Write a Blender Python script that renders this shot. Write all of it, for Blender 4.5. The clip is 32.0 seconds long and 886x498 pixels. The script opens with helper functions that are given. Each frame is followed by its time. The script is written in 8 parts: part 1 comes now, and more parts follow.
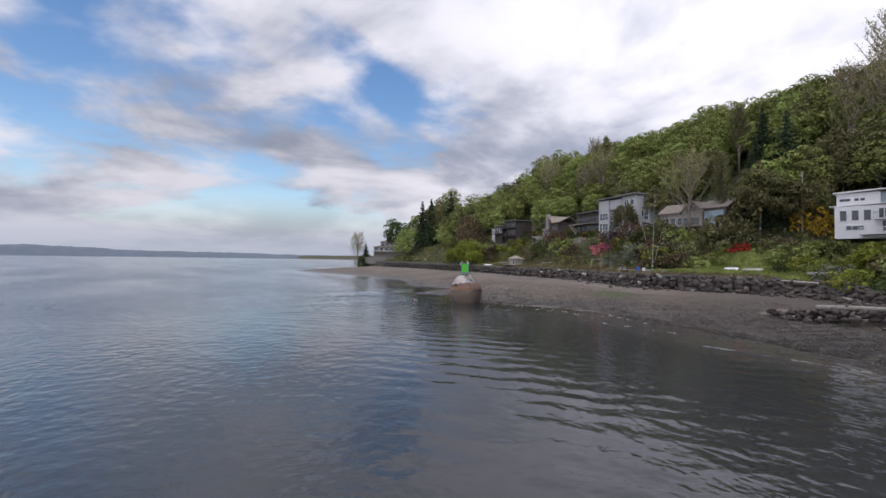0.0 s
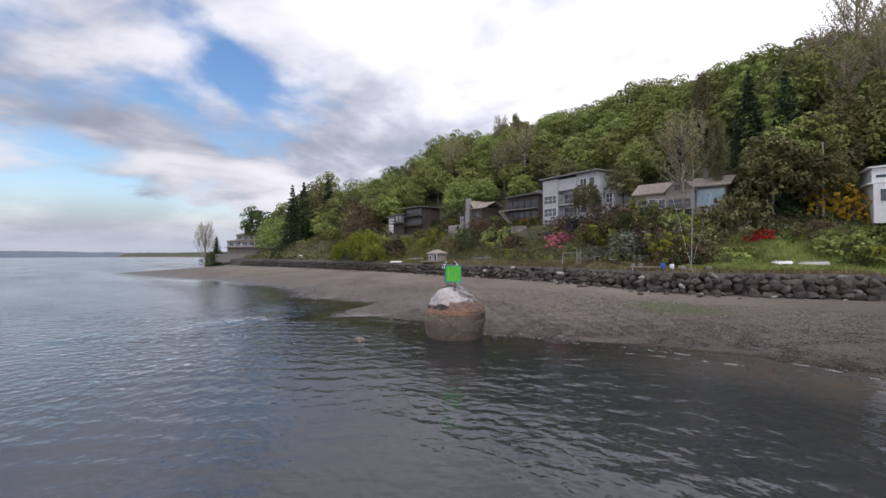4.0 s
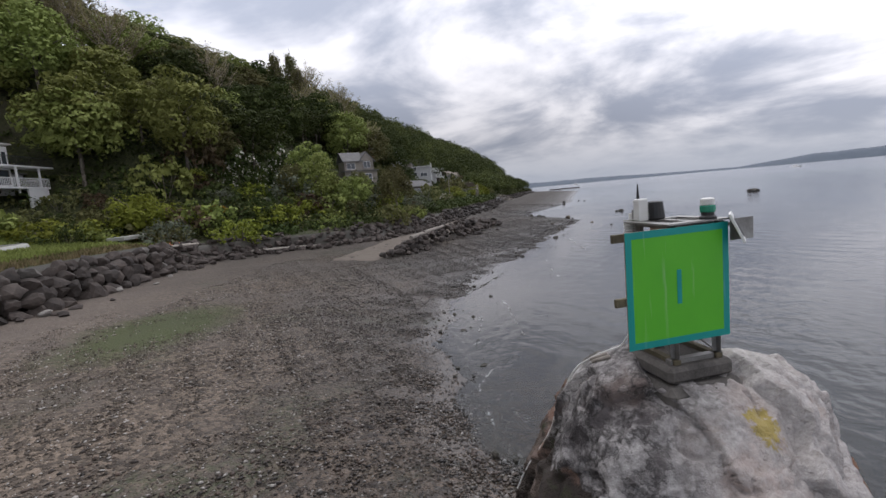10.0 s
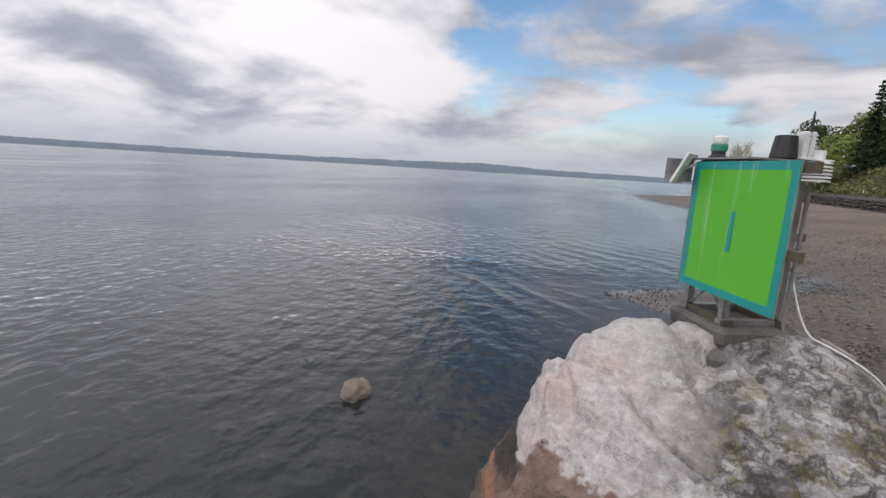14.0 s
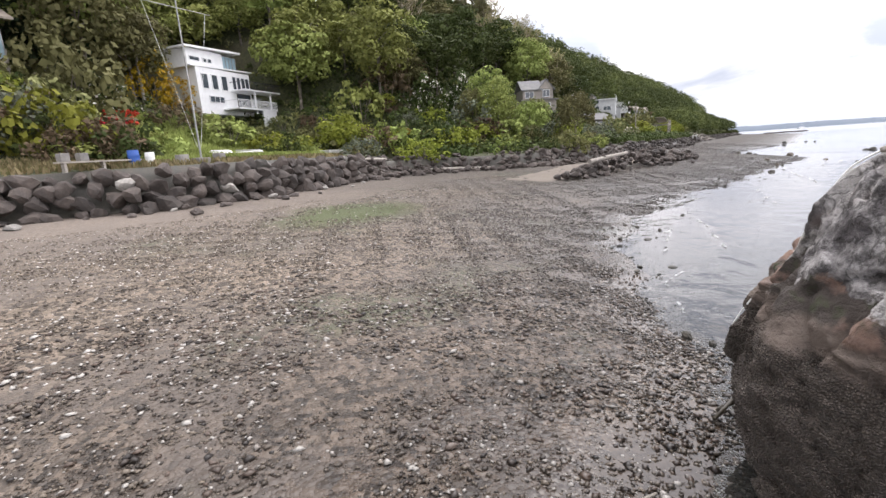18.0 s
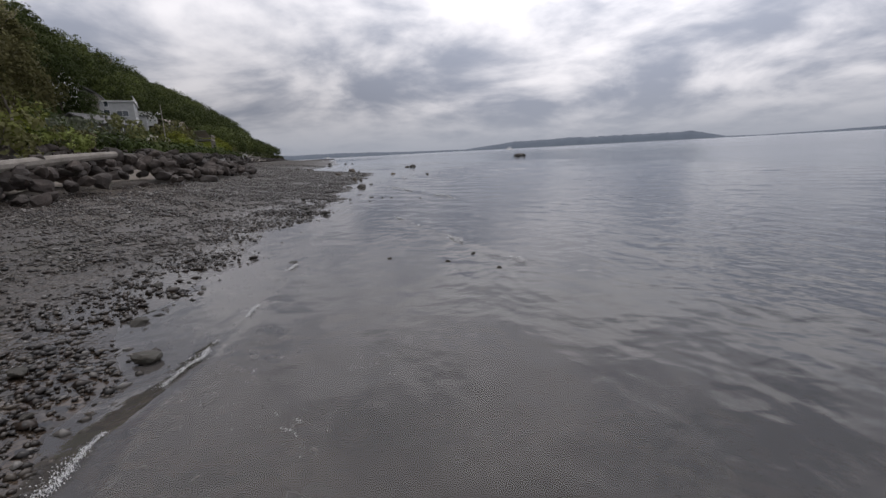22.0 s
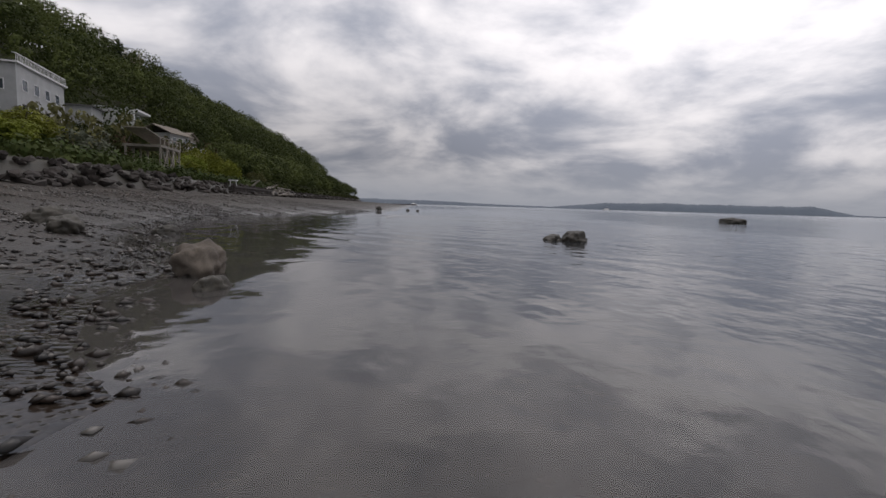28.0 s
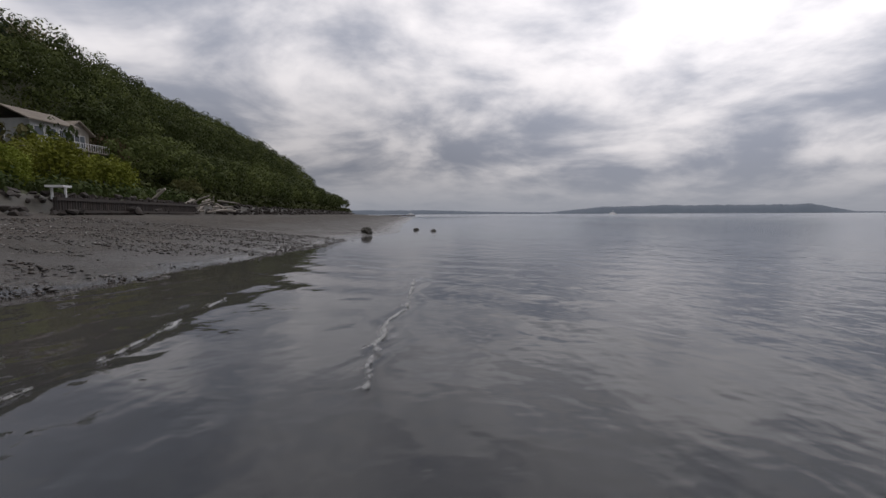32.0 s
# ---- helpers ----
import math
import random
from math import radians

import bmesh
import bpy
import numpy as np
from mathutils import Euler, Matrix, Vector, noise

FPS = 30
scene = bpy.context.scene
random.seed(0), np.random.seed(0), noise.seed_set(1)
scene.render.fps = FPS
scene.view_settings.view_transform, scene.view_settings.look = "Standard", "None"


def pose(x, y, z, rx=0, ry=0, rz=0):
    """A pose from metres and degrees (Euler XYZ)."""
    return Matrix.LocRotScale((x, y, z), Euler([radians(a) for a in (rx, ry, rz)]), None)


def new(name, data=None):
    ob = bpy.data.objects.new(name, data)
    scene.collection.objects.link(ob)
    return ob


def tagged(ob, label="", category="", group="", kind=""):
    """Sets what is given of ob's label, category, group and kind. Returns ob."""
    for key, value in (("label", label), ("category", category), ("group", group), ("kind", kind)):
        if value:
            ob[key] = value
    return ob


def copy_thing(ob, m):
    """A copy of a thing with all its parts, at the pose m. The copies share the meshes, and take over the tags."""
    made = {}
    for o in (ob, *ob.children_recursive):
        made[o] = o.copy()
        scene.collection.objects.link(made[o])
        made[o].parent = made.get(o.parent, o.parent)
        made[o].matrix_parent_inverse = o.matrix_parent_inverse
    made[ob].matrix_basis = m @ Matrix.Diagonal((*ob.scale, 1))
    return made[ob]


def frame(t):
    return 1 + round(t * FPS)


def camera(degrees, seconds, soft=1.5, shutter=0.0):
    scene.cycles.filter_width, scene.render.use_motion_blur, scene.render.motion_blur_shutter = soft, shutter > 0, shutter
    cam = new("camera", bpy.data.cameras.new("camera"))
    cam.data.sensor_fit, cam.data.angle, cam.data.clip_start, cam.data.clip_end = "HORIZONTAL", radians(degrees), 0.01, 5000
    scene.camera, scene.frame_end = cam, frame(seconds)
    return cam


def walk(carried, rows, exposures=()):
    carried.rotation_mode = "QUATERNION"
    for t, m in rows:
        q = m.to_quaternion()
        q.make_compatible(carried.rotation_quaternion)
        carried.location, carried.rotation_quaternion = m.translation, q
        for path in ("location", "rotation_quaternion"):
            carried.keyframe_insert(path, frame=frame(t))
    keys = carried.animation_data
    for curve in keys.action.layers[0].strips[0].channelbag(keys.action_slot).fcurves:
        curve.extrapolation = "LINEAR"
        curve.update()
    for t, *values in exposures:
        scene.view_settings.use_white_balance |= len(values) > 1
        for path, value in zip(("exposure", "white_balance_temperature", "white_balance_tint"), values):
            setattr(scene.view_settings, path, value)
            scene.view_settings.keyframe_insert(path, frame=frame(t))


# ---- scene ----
cam = camera(88.13, 32.0)
PATH = [
    (0, -40.30, -61.12, 6.59, -30.13, 1.36, 0.75),
    (0.5, -39.55, -56.36, 6.56, -32.59, 1.57, 0.64),
    (1, -38.61, -51.88, 6.43, -35.05, 1.75, 0.77),
    (1.5, -37.66, -47.46, 6.44, -37.32, 1.38, 0.67),
    (2, -36.58, -42.74, 6.64, -39.74, 1.06, 0.47),
    (2.5, -35.18, -38.49, 6.84, -41.91, 1.11, 0.40),
    (4.5, -28.74, -21.81, 6.99, -50.92, 0.30, -0.40),
    (5, -26.97, -17.59, 6.88, -55.52, -0.05, -0.33),
    (5.5, -24.62, -13.80, 6.71, -59.84, 0.01, -0.20),
    (6, -22.26, -9.98, 6.60, -62.71, 0.31, 0.08),
    (6.5, -19.67, -6.34, 6.45, -66.12, 0.68, 0.23),
    (7, -16.97, -2.90, 6.37, -71.72, 0.85, 0.24),
    (7.5, -14.03, 0.28, 6.17, -81.36, 1.02, -0.32),
    (8, -11.13, 3.06, 6.19, -95.70, 0.51, -2.14),
    (8.5, -7.93, 5.20, 6.31, -113.42, -0.82, -4.64),
    (9, -4.72, 6.48, 6.66, -131.07, -2.81, -6.32),
    (9.5, -1.64, 6.91, 6.82, -148.27, -4.74, -6.51),
    (10, 1.17, 6.61, 6.69, -169.06, -6.70, -5.24),
    (10.5, 3.42, 5.55, 6.43, -191.29, -8.48, -3.13),
    (11, 4.96, 3.73, 6.56, -213.94, -9.63, -1.57),
    (11.5, 5.33, 1.47, 6.83, -234.85, -10.12, 0.82),
    (12, 5.03, -0.88, 6.90, -254.22, -10.01, 2.88),
    (12.5, 3.83, -3.32, 6.72, -279.31, -9.80, 4.35),
    (13, 2.15, -5.07, 6.43, -302.39, -9.60, 5.00),
    (13.5, -0.23, -5.99, 5.96, -324.31, -9.66, 4.31),
    (14, -2.48, -5.81, 5.79, -343.47, -9.93, 3.49),
    (14.5, -4.50, -4.87, 5.46, -362.64, -10.53, 1.08),
    (15, -6.04, -3.28, 5.13, -381.83, -11.15, -1.33),
    (15.5, -6.92, -1.28, 4.96, -401.04, -11.44, -2.14),
    (16, -6.78, 1.18, 4.81, -422.39, -12.08, -3.10),
    (16.5, -5.72, 3.55, 4.74, -444.41, -12.88, -4.35),
    (17, -3.80, 5.36, 4.69, -468.43, -14.06, -4.38),
    (17.5, -1.15, 6.51, 4.59, -491.98, -13.87, -2.35),
    (18, 1.78, 6.51, 4.38, -507.66, -11.87, -4.07),
    (18.5, 4.15, 5.42, 4.39, -522.10, -11.42, -8.11),
    (19, 5.85, 3.31, 4.26, -533.82, -12.60, -11.16),
    (19.5, 6.72, 0.67, 3.96, -542.35, -13.39, -14.44),
    (20, 6.87, -2.09, 3.40, -549.35, -13.66, -14.67),
    (20.5, 6.38, -5.62, 2.92, -553.55, -13.37, -13.94),
    (21, 6.08, -10.72, 2.72, -557.15, -12.88, -10.25),
    (21.5, 5.04, -15.47, 2.50, -558.99, -12.62, -6.52),
    (22, 3.67, -19.50, 2.20, -559.17, -11.95, -3.03),
    (22.5, 2.19, -23.85, 2.03, -558.58, -10.37, -0.73),
    (23, 0.85, -28.43, 2.18, -558.02, -9.49, 0.62),
    (23.5, -0.48, -33.39, 1.96, -557.61, -8.80, 1.36),
    (24, -1.71, -38.20, 1.64, -557.13, -8.34, 1.34),
    (24.5, -2.84, -43.22, 1.28, -556.71, -7.57, 1.23),
    (25, -3.83, -47.27, 1.45, -556.28, -7.39, 0.71),
    (25.5, -5.04, -52.43, 1.42, -555.25, -7.00, 0.54),
    (26, -5.75, -58.19, 1.35, -553.97, -6.62, 0.71),
    (26.5, -6.99, -62.23, 1.34, -552.65, -6.41, 1.36),
    (28.5, -9.73, -82.03, 1.35, -549.09, -5.18, 1.67),
    (29, -10.20, -86.99, 1.38, -549.07, -4.94, 1.70),
    (29.5, -10.49, -91.83, 1.59, -549.03, -4.80, 1.60),
    (30, -10.57, -96.43, 1.74, -549.09, -4.73, 1.54),
    (30.5, -10.78, -100.99, 1.76, -548.80, -4.43, 1.46),
    (31, -10.82, -105.28, 1.86, -548.97, -4.25, 1.58),
    (31.5, -11.10, -109.56, 1.92, -549.06, -4.31, 0.93),
    (32, -10.98, -113.54, 1.98, -549.73, -4.35, -0.25),
]

EXPOSE = [(0, -0.25, 6100, 16), (2, -0.2, 6100, 16), (6, 0.2, 6250, 15), (7.2, 0.45, 6300, 13), (8, 0.5, 6500, 13), (9.2, 0.2, 6500, 13), (10, -0.4, 6250, 13), (10.7, -0.6, 6300, 13), (11.5, -0.75, 6400, 13), (13, -0.65, 6500, 13),
          (14.5, 0.1, 6400, 13), (16, 0.72, 6500, 13), (17.5, 1.0, 6500, 13), (18.1, 0.85, 6450, 13), (18.6, 0.45, 6350, 13), (19.2, 0.0, 6250, 13), (20, -0.22, 6200, 13), (21.5, -0.6, 6300, 13), (24, -0.82, 6500, 13), (26, -0.8, 6500, 13), (29, -0.95, 6500, 13), (32, -0.95, 6500, 13)]
walk(cam, [(t, pose(x, y, z, 90 + pitch, 0, yaw) @ pose(0, 0, 0, 0, 0, roll)) for t, x, y, z, yaw, pitch, roll in PATH], EXPOSE)

# ---- sky and sun ----
SUN_EL, SUN_TO = radians(64), Vector((0.12, -0.99, 0.0)).normalized()
world = bpy.data.worlds.new("sky")
scene.world = world
world.use_nodes = True
wt = world.node_tree
wt.nodes.clear()


def wmath(op, a, b=None, c=None, clamp=False):
    n = wt.nodes.new("ShaderNodeMath")
    n.operation, n.use_clamp = op, clamp
    for i, v in enumerate((a, b, c)):
        if v is None:
            continue
        if isinstance(v, (int, float)):
            n.inputs[i].default_value = v
        else:
            wt.links.new(v, n.inputs[i])
    return n.outputs[0]


def wmix(fac, a, b):
    n = wt.nodes.new("ShaderNodeMix")
    n.data_type = "RGBA"
    for i, v in ((0, fac), (6, a), (7, b)):
        if isinstance(v, (int, float, tuple)):
            n.inputs[i].default_value = v
        else:
            wt.links.new(v, n.inputs[i])
    return n.outputs[2]


def wramp(fac, lo, hi):
    n = wt.nodes.new("ShaderNodeMapRange")
    n.interpolation_type = "SMOOTHSTEP"
    n.inputs[1].default_value, n.inputs[2].default_value = lo, hi
    wt.links.new(fac, n.inputs[0])
    return n.outputs[0]


tex = wt.nodes.new("ShaderNodeTexCoord")
sep = wt.nodes.new("ShaderNodeSeparateXYZ")
wt.links.new(tex.outputs["Generated"], sep.inputs[0])
dx, dy, dz = sep.outputs
up = wmath("ADD", wmath("MAXIMUM", dz, 0.0), 0.24)
com = wt.nodes.new("ShaderNodeCombineXYZ")
wt.links.new(wmath("DIVIDE", dx, up), com.inputs[0])
wt.links.new(wmath("DIVIDE", dy, up), com.inputs[1])


def wnoise(scale, detail, rough, shift, dist=0.0):
    add = wt.nodes.new("ShaderNodeVectorMath")
    add.operation = "ADD"
    add.inputs[1].default_value = shift
    wt.links.new(com.outputs[0], add.inputs[0])
    n = wt.nodes.new("ShaderNodeTexNoise")
    n.inputs["Scale"].default_value, n.inputs["Detail"].default_value = scale, detail
    n.inputs["Roughness"].default_value, n.inputs["Distortion"].default_value = rough, dist
    wt.links.new(add.outputs[0], n.inputs["Vector"])
    return n.outputs["Fac"]


sky = wt.nodes.new("ShaderNodeTexSky")
sky.sky_type, sky.sun_disc = "NISHITA", False
sky.sun_elevation, sky.sun_rotation = SUN_EL, math.atan2(SUN_TO.x, SUN_TO.y)
sky.air_density, sky.dust_density = 1.2, 0.6
blue = wt.nodes.new("ShaderNodeVectorMath")
blue.operation = "SCALE"
blue.inputs["Scale"].default_value = 0.16
vivid = wt.nodes.new("ShaderNodeHueSaturation")
vivid.inputs["Saturation"].default_value = 1.2
wt.links.new(sky.outputs[0], vivid.inputs["Color"])
wt.links.new(vivid.outputs[0], blue.inputs[0])
big = wnoise(1.05, 6, 0.52, (7.6, 2.9, 0.0), 0.3)
fine = wnoise(3.1, 5, 0.5, (8.3, 4.4, 2.0), 0.2)
shade = wnoise(1.15, 7, 0.55, (0.7, 9.1, 5.0), 0.4)
north = wmath("MULTIPLY", wramp(dy, 0.62, 0.95), wramp(dx, -0.38, -0.17))
south_side = wramp(wmath("MULTIPLY", dy, -1.0), -0.35, 0.7)
holes = wmath("ADD", wmath("ADD", wmath("MULTIPLY", big, 0.75), wmath("MULTIPLY", fine, 0.25)), wmath("MULTIPLY", south_side, 0.16))
cover = wramp(wmath("SUBTRACT", wmath("ADD", holes, 0.10), wmath("MULTIPLY", north, 0.228)), 0.31, 0.43)
band = wmath("MULTIPLY", wramp(dz, 0.03, 0.09), wramp(dz, 0.30, 0.15))
tone = wmath("SUBTRACT", wmath("ADD", wmath("ADD", wmath("MULTIPLY", wramp(dy, 0.2, 0.8), 0.045), wmath("MULTIPLY", shade, 0.74)), wmath("MULTIPLY", fine, 0.26)), wmath("MULTIPLY", band, 0.06))
cloud = wmix(wramp(tone, 0.36, 0.60), (0.37, 0.40, 0.47, 1), (0.97, 0.95, 0.955, 1))
east_side = wramp(dx, 0.2, 0.9)
west_side = wramp(wmath("MULTIPLY", dx, -1.0), -0.1, 0.7)
bright = wmath("ADD", wmath("ADD", 0.84, wmath("MULTIPLY", wramp(dz, 0.02, 0.38), wmath("ADD", 0.16, wmath("MULTIPLY", south_side, 0.85)))), wmath("ADD", wmath("MULTIPLY", wmath("ADD", wmath("ADD", east_side, wmath("MULTIPLY", wmath("MULTIPLY", south_side, west_side), 0.85)), wmath("MULTIPLY", west_side, 0.7)), 0.35), wmath("MULTIPLY", wramp(dz, 0.30, 0.85), 0.5)))
lit = wt.nodes.new("ShaderNodeVectorMath")
lit.operation = "SCALE"
wt.links.new(cloud, lit.inputs[0])
wt.links.new(bright, lit.inputs["Scale"])
low = wramp(dz, -0.02, 0.13)
far_cloud = wmix(low, (0.55, 0.585, 0.65, 1), lit.outputs[0])
cover = wmath("MAXIMUM", cover, wramp(dz, 0.14, 0.03))
seen = wmix(cover, blue.outputs[0], far_cloud)
bg = wt.nodes.new("ShaderNodeBackground")
bg.inputs["Strength"].default_value = 1.0
wt.links.new(seen, bg.inputs["Color"])
wout = wt.nodes.new("ShaderNodeOutputWorld")
wt.links.new(bg.outputs[0], wout.inputs[0])

sun_data = bpy.data.lights.new("sun", "SUN")
sun_data.energy, sun_data.angle, sun_data.color = 0.7, radians(24), (1.0, 0.95, 0.89)
sun = new("sun", sun_data)
way = -(SUN_TO * math.cos(SUN_EL) + Vector((0, 0, math.sin(SUN_EL))))
sun.matrix_world = Matrix.Translation((0, 0, 60)) @ way.to_track_quat("-Z", "Y").to_matrix().to_4x4()

# ---- materials ----
class Nodes:
    """A node material with short calls for maths, noise and colour mixes."""

    def __init__(self, name, rough=0.7, metal=0.0):
        self.mat = bpy.data.materials.new(name)
        self.mat.use_nodes = True
        self.t = self.mat.node_tree
        self.b = self.t.nodes["Principled BSDF"]
        self.b.inputs["Roughness"].default_value, self.b.inputs["Metallic"].default_value = rough, metal
        self.co = self.t.nodes.new("ShaderNodeTexCoord").outputs["Object"]
        geo = self.t.nodes.new("ShaderNodeNewGeometry")
        self.pos, self.island, self.nor = geo.outputs["Position"], geo.outputs["Random Per Island"], geo.outputs["Normal"]
        self.rand = self.t.nodes.new("ShaderNodeObjectInfo").outputs["Random"]

    def put(self, v, socket):
        if isinstance(v, (int, float)):
            socket.default_value = v
        elif isinstance(v, tuple):
            socket.default_value = v if len(v) == len(socket.default_value) else (*v, 1)[: len(socket.default_value)]
        else:
            self.t.links.new(v, socket)

    def noise(self, scale, detail=4, rough=0.55, at=None, stretch=(1, 1, 1)):
        m = self.t.nodes.new("ShaderNodeMapping")
        m.inputs["Scale"].default_value = stretch
        self.t.links.new(at or self.co, m.inputs[0])
        n = self.t.nodes.new("ShaderNodeTexNoise")
        n.inputs["Scale"].default_value, n.inputs["Detail"].default_value, n.inputs["Roughness"].default_value = scale, detail, rough
        self.t.links.new(m.outputs[0], n.inputs["Vector"])
        return n.outputs["Fac"]

    def cells(self, scale, out="Distance", at=None):
        n = self.t.nodes.new("ShaderNodeTexVoronoi")
        n.inputs["Scale"].default_value = scale
        self.t.links.new(at or self.co, n.inputs["Vector"])
        return n.outputs[out]

    def maths(self, op, a, b=0.0, clamp=False):
        n = self.t.nodes.new("ShaderNodeMath")
        n.operation, n.use_clamp = op, clamp
        self.put(a, n.inputs[0]), self.put(b, n.inputs[1])
        return n.outputs[0]

    def ramp(self, v, lo, hi, a=0.0, b=1.0):
        n = self.t.nodes.new("ShaderNodeMapRange")
        for i, w in enumerate((v, lo, hi, a, b)):
            self.put(w, n.inputs[i])
        return n.outputs[0]

    def mix(self, fac, a, b):
        n = self.t.nodes.new("ShaderNodeMix")
        n.data_type = "RGBA"
        self.put(fac, n.inputs[0]), self.put(a, n.inputs[6]), self.put(b, n.inputs[7])
        return n.outputs[2]

    def axis(self, v, i):
        n = self.t.nodes.new("ShaderNodeSeparateXYZ")
        self.t.links.new(v, n.inputs[0])
        return n.outputs[i]

    def bump(self, height, strength=0.5, distance=0.02, after=None):
        n = self.t.nodes.new("ShaderNodeBump")
        n.inputs["Strength"].default_value, n.inputs["Distance"].default_value = strength, distance
        self.t.links.new(height, n.inputs["Height"])
        if after:
            self.t.links.new(after, n.inputs["Normal"])
        return n.outputs[0]

    def done(self, colour, rough=None, normal=None):
        self.put(colour, self.b.inputs["Base Color"])
        if rough is not None:
            self.put(rough, self.b.inputs["Roughness"])
        if normal is not None:
            self.t.links.new(normal, self.b.inputs["Normal"])
        return self.mat


def surface(name, a, b, rough=0.75, scale=3.0, grain=40.0, bump=0.3, metal=0.0, stretch=(1, 1, 1), jitter=0.25):
    """Two colours mixed by broad stains and fine grain, with relief and a small shift of tone from object to object."""
    n = Nodes(name, rough, metal)
    stain, fine_grain = n.noise(scale, 5, 0.6), n.noise(grain, 3, 0.6, stretch=stretch)
    fac = n.maths("ADD", n.maths("MULTIPLY", stain, 0.7), n.maths("MULTIPLY", fine_grain, 0.3))
    colour = n.mix(n.ramp(fac, 0.3, 0.7), a, b)
    tone_shift = n.ramp(n.rand, 0, 1, 1 - jitter, 1 + jitter)
    h = n.t.nodes.new("ShaderNodeHueSaturation")
    n.put(colour, h.inputs["Color"]), n.put(tone_shift, h.inputs["Value"])
    return n.done(h.outputs[0], n.ramp(stain, 0.2, 0.8, max(rough - 0.12, 0.02), min(rough + 0.1, 1)), n.bump(fine_grain, bump, 0.01))


def leaf_material(name, a, b, glow=0.14, rough=0.7):
    """Leaves: colour shifts from leaf to leaf, clump to clump and plant to plant; some light comes through."""
    n = Nodes(name, rough)
    patch = n.noise(0.55, 3, 0.5)
    broad = n.noise(0.13, 3, 0.5)
    c1 = n.mix(n.maths("ADD", n.maths("MULTIPLY", n.island, 0.38), n.maths("MULTIPLY", n.ramp(broad, 0.34, 0.66), 0.62)), a, b)
    h = n.t.nodes.new("ShaderNodeHueSaturation")
    n.put(c1, h.inputs["Color"])
    n.put(n.ramp(n.rand, 0, 1, 0.482, 0.518), h.inputs["Hue"])
    n.put(n.maths("MULTIPLY", n.ramp(patch, 0.3, 0.7, 0.7, 1.25), n.ramp(n.rand, 0, 1, 0.75, 1.25)), h.inputs["Value"])
    n.put(h.outputs[0], n.b.inputs["Base Color"])
    n.b.inputs["Specular IOR Level"].default_value = 0.10
    tr = n.t.nodes.new("ShaderNodeBsdfTranslucent")
    n.put(h.outputs[0], tr.inputs[0])
    ms = n.t.nodes.new("ShaderNodeMixShader")
    ms.inputs[0].default_value = glow
    n.t.links.new(n.b.outputs[0], ms.inputs[1]), n.t.links.new(tr.outputs[0], ms.inputs[2])
    n.t.links.new(ms.outputs[0], n.t.nodes["Material Output"].inputs[0])
    return n.mat


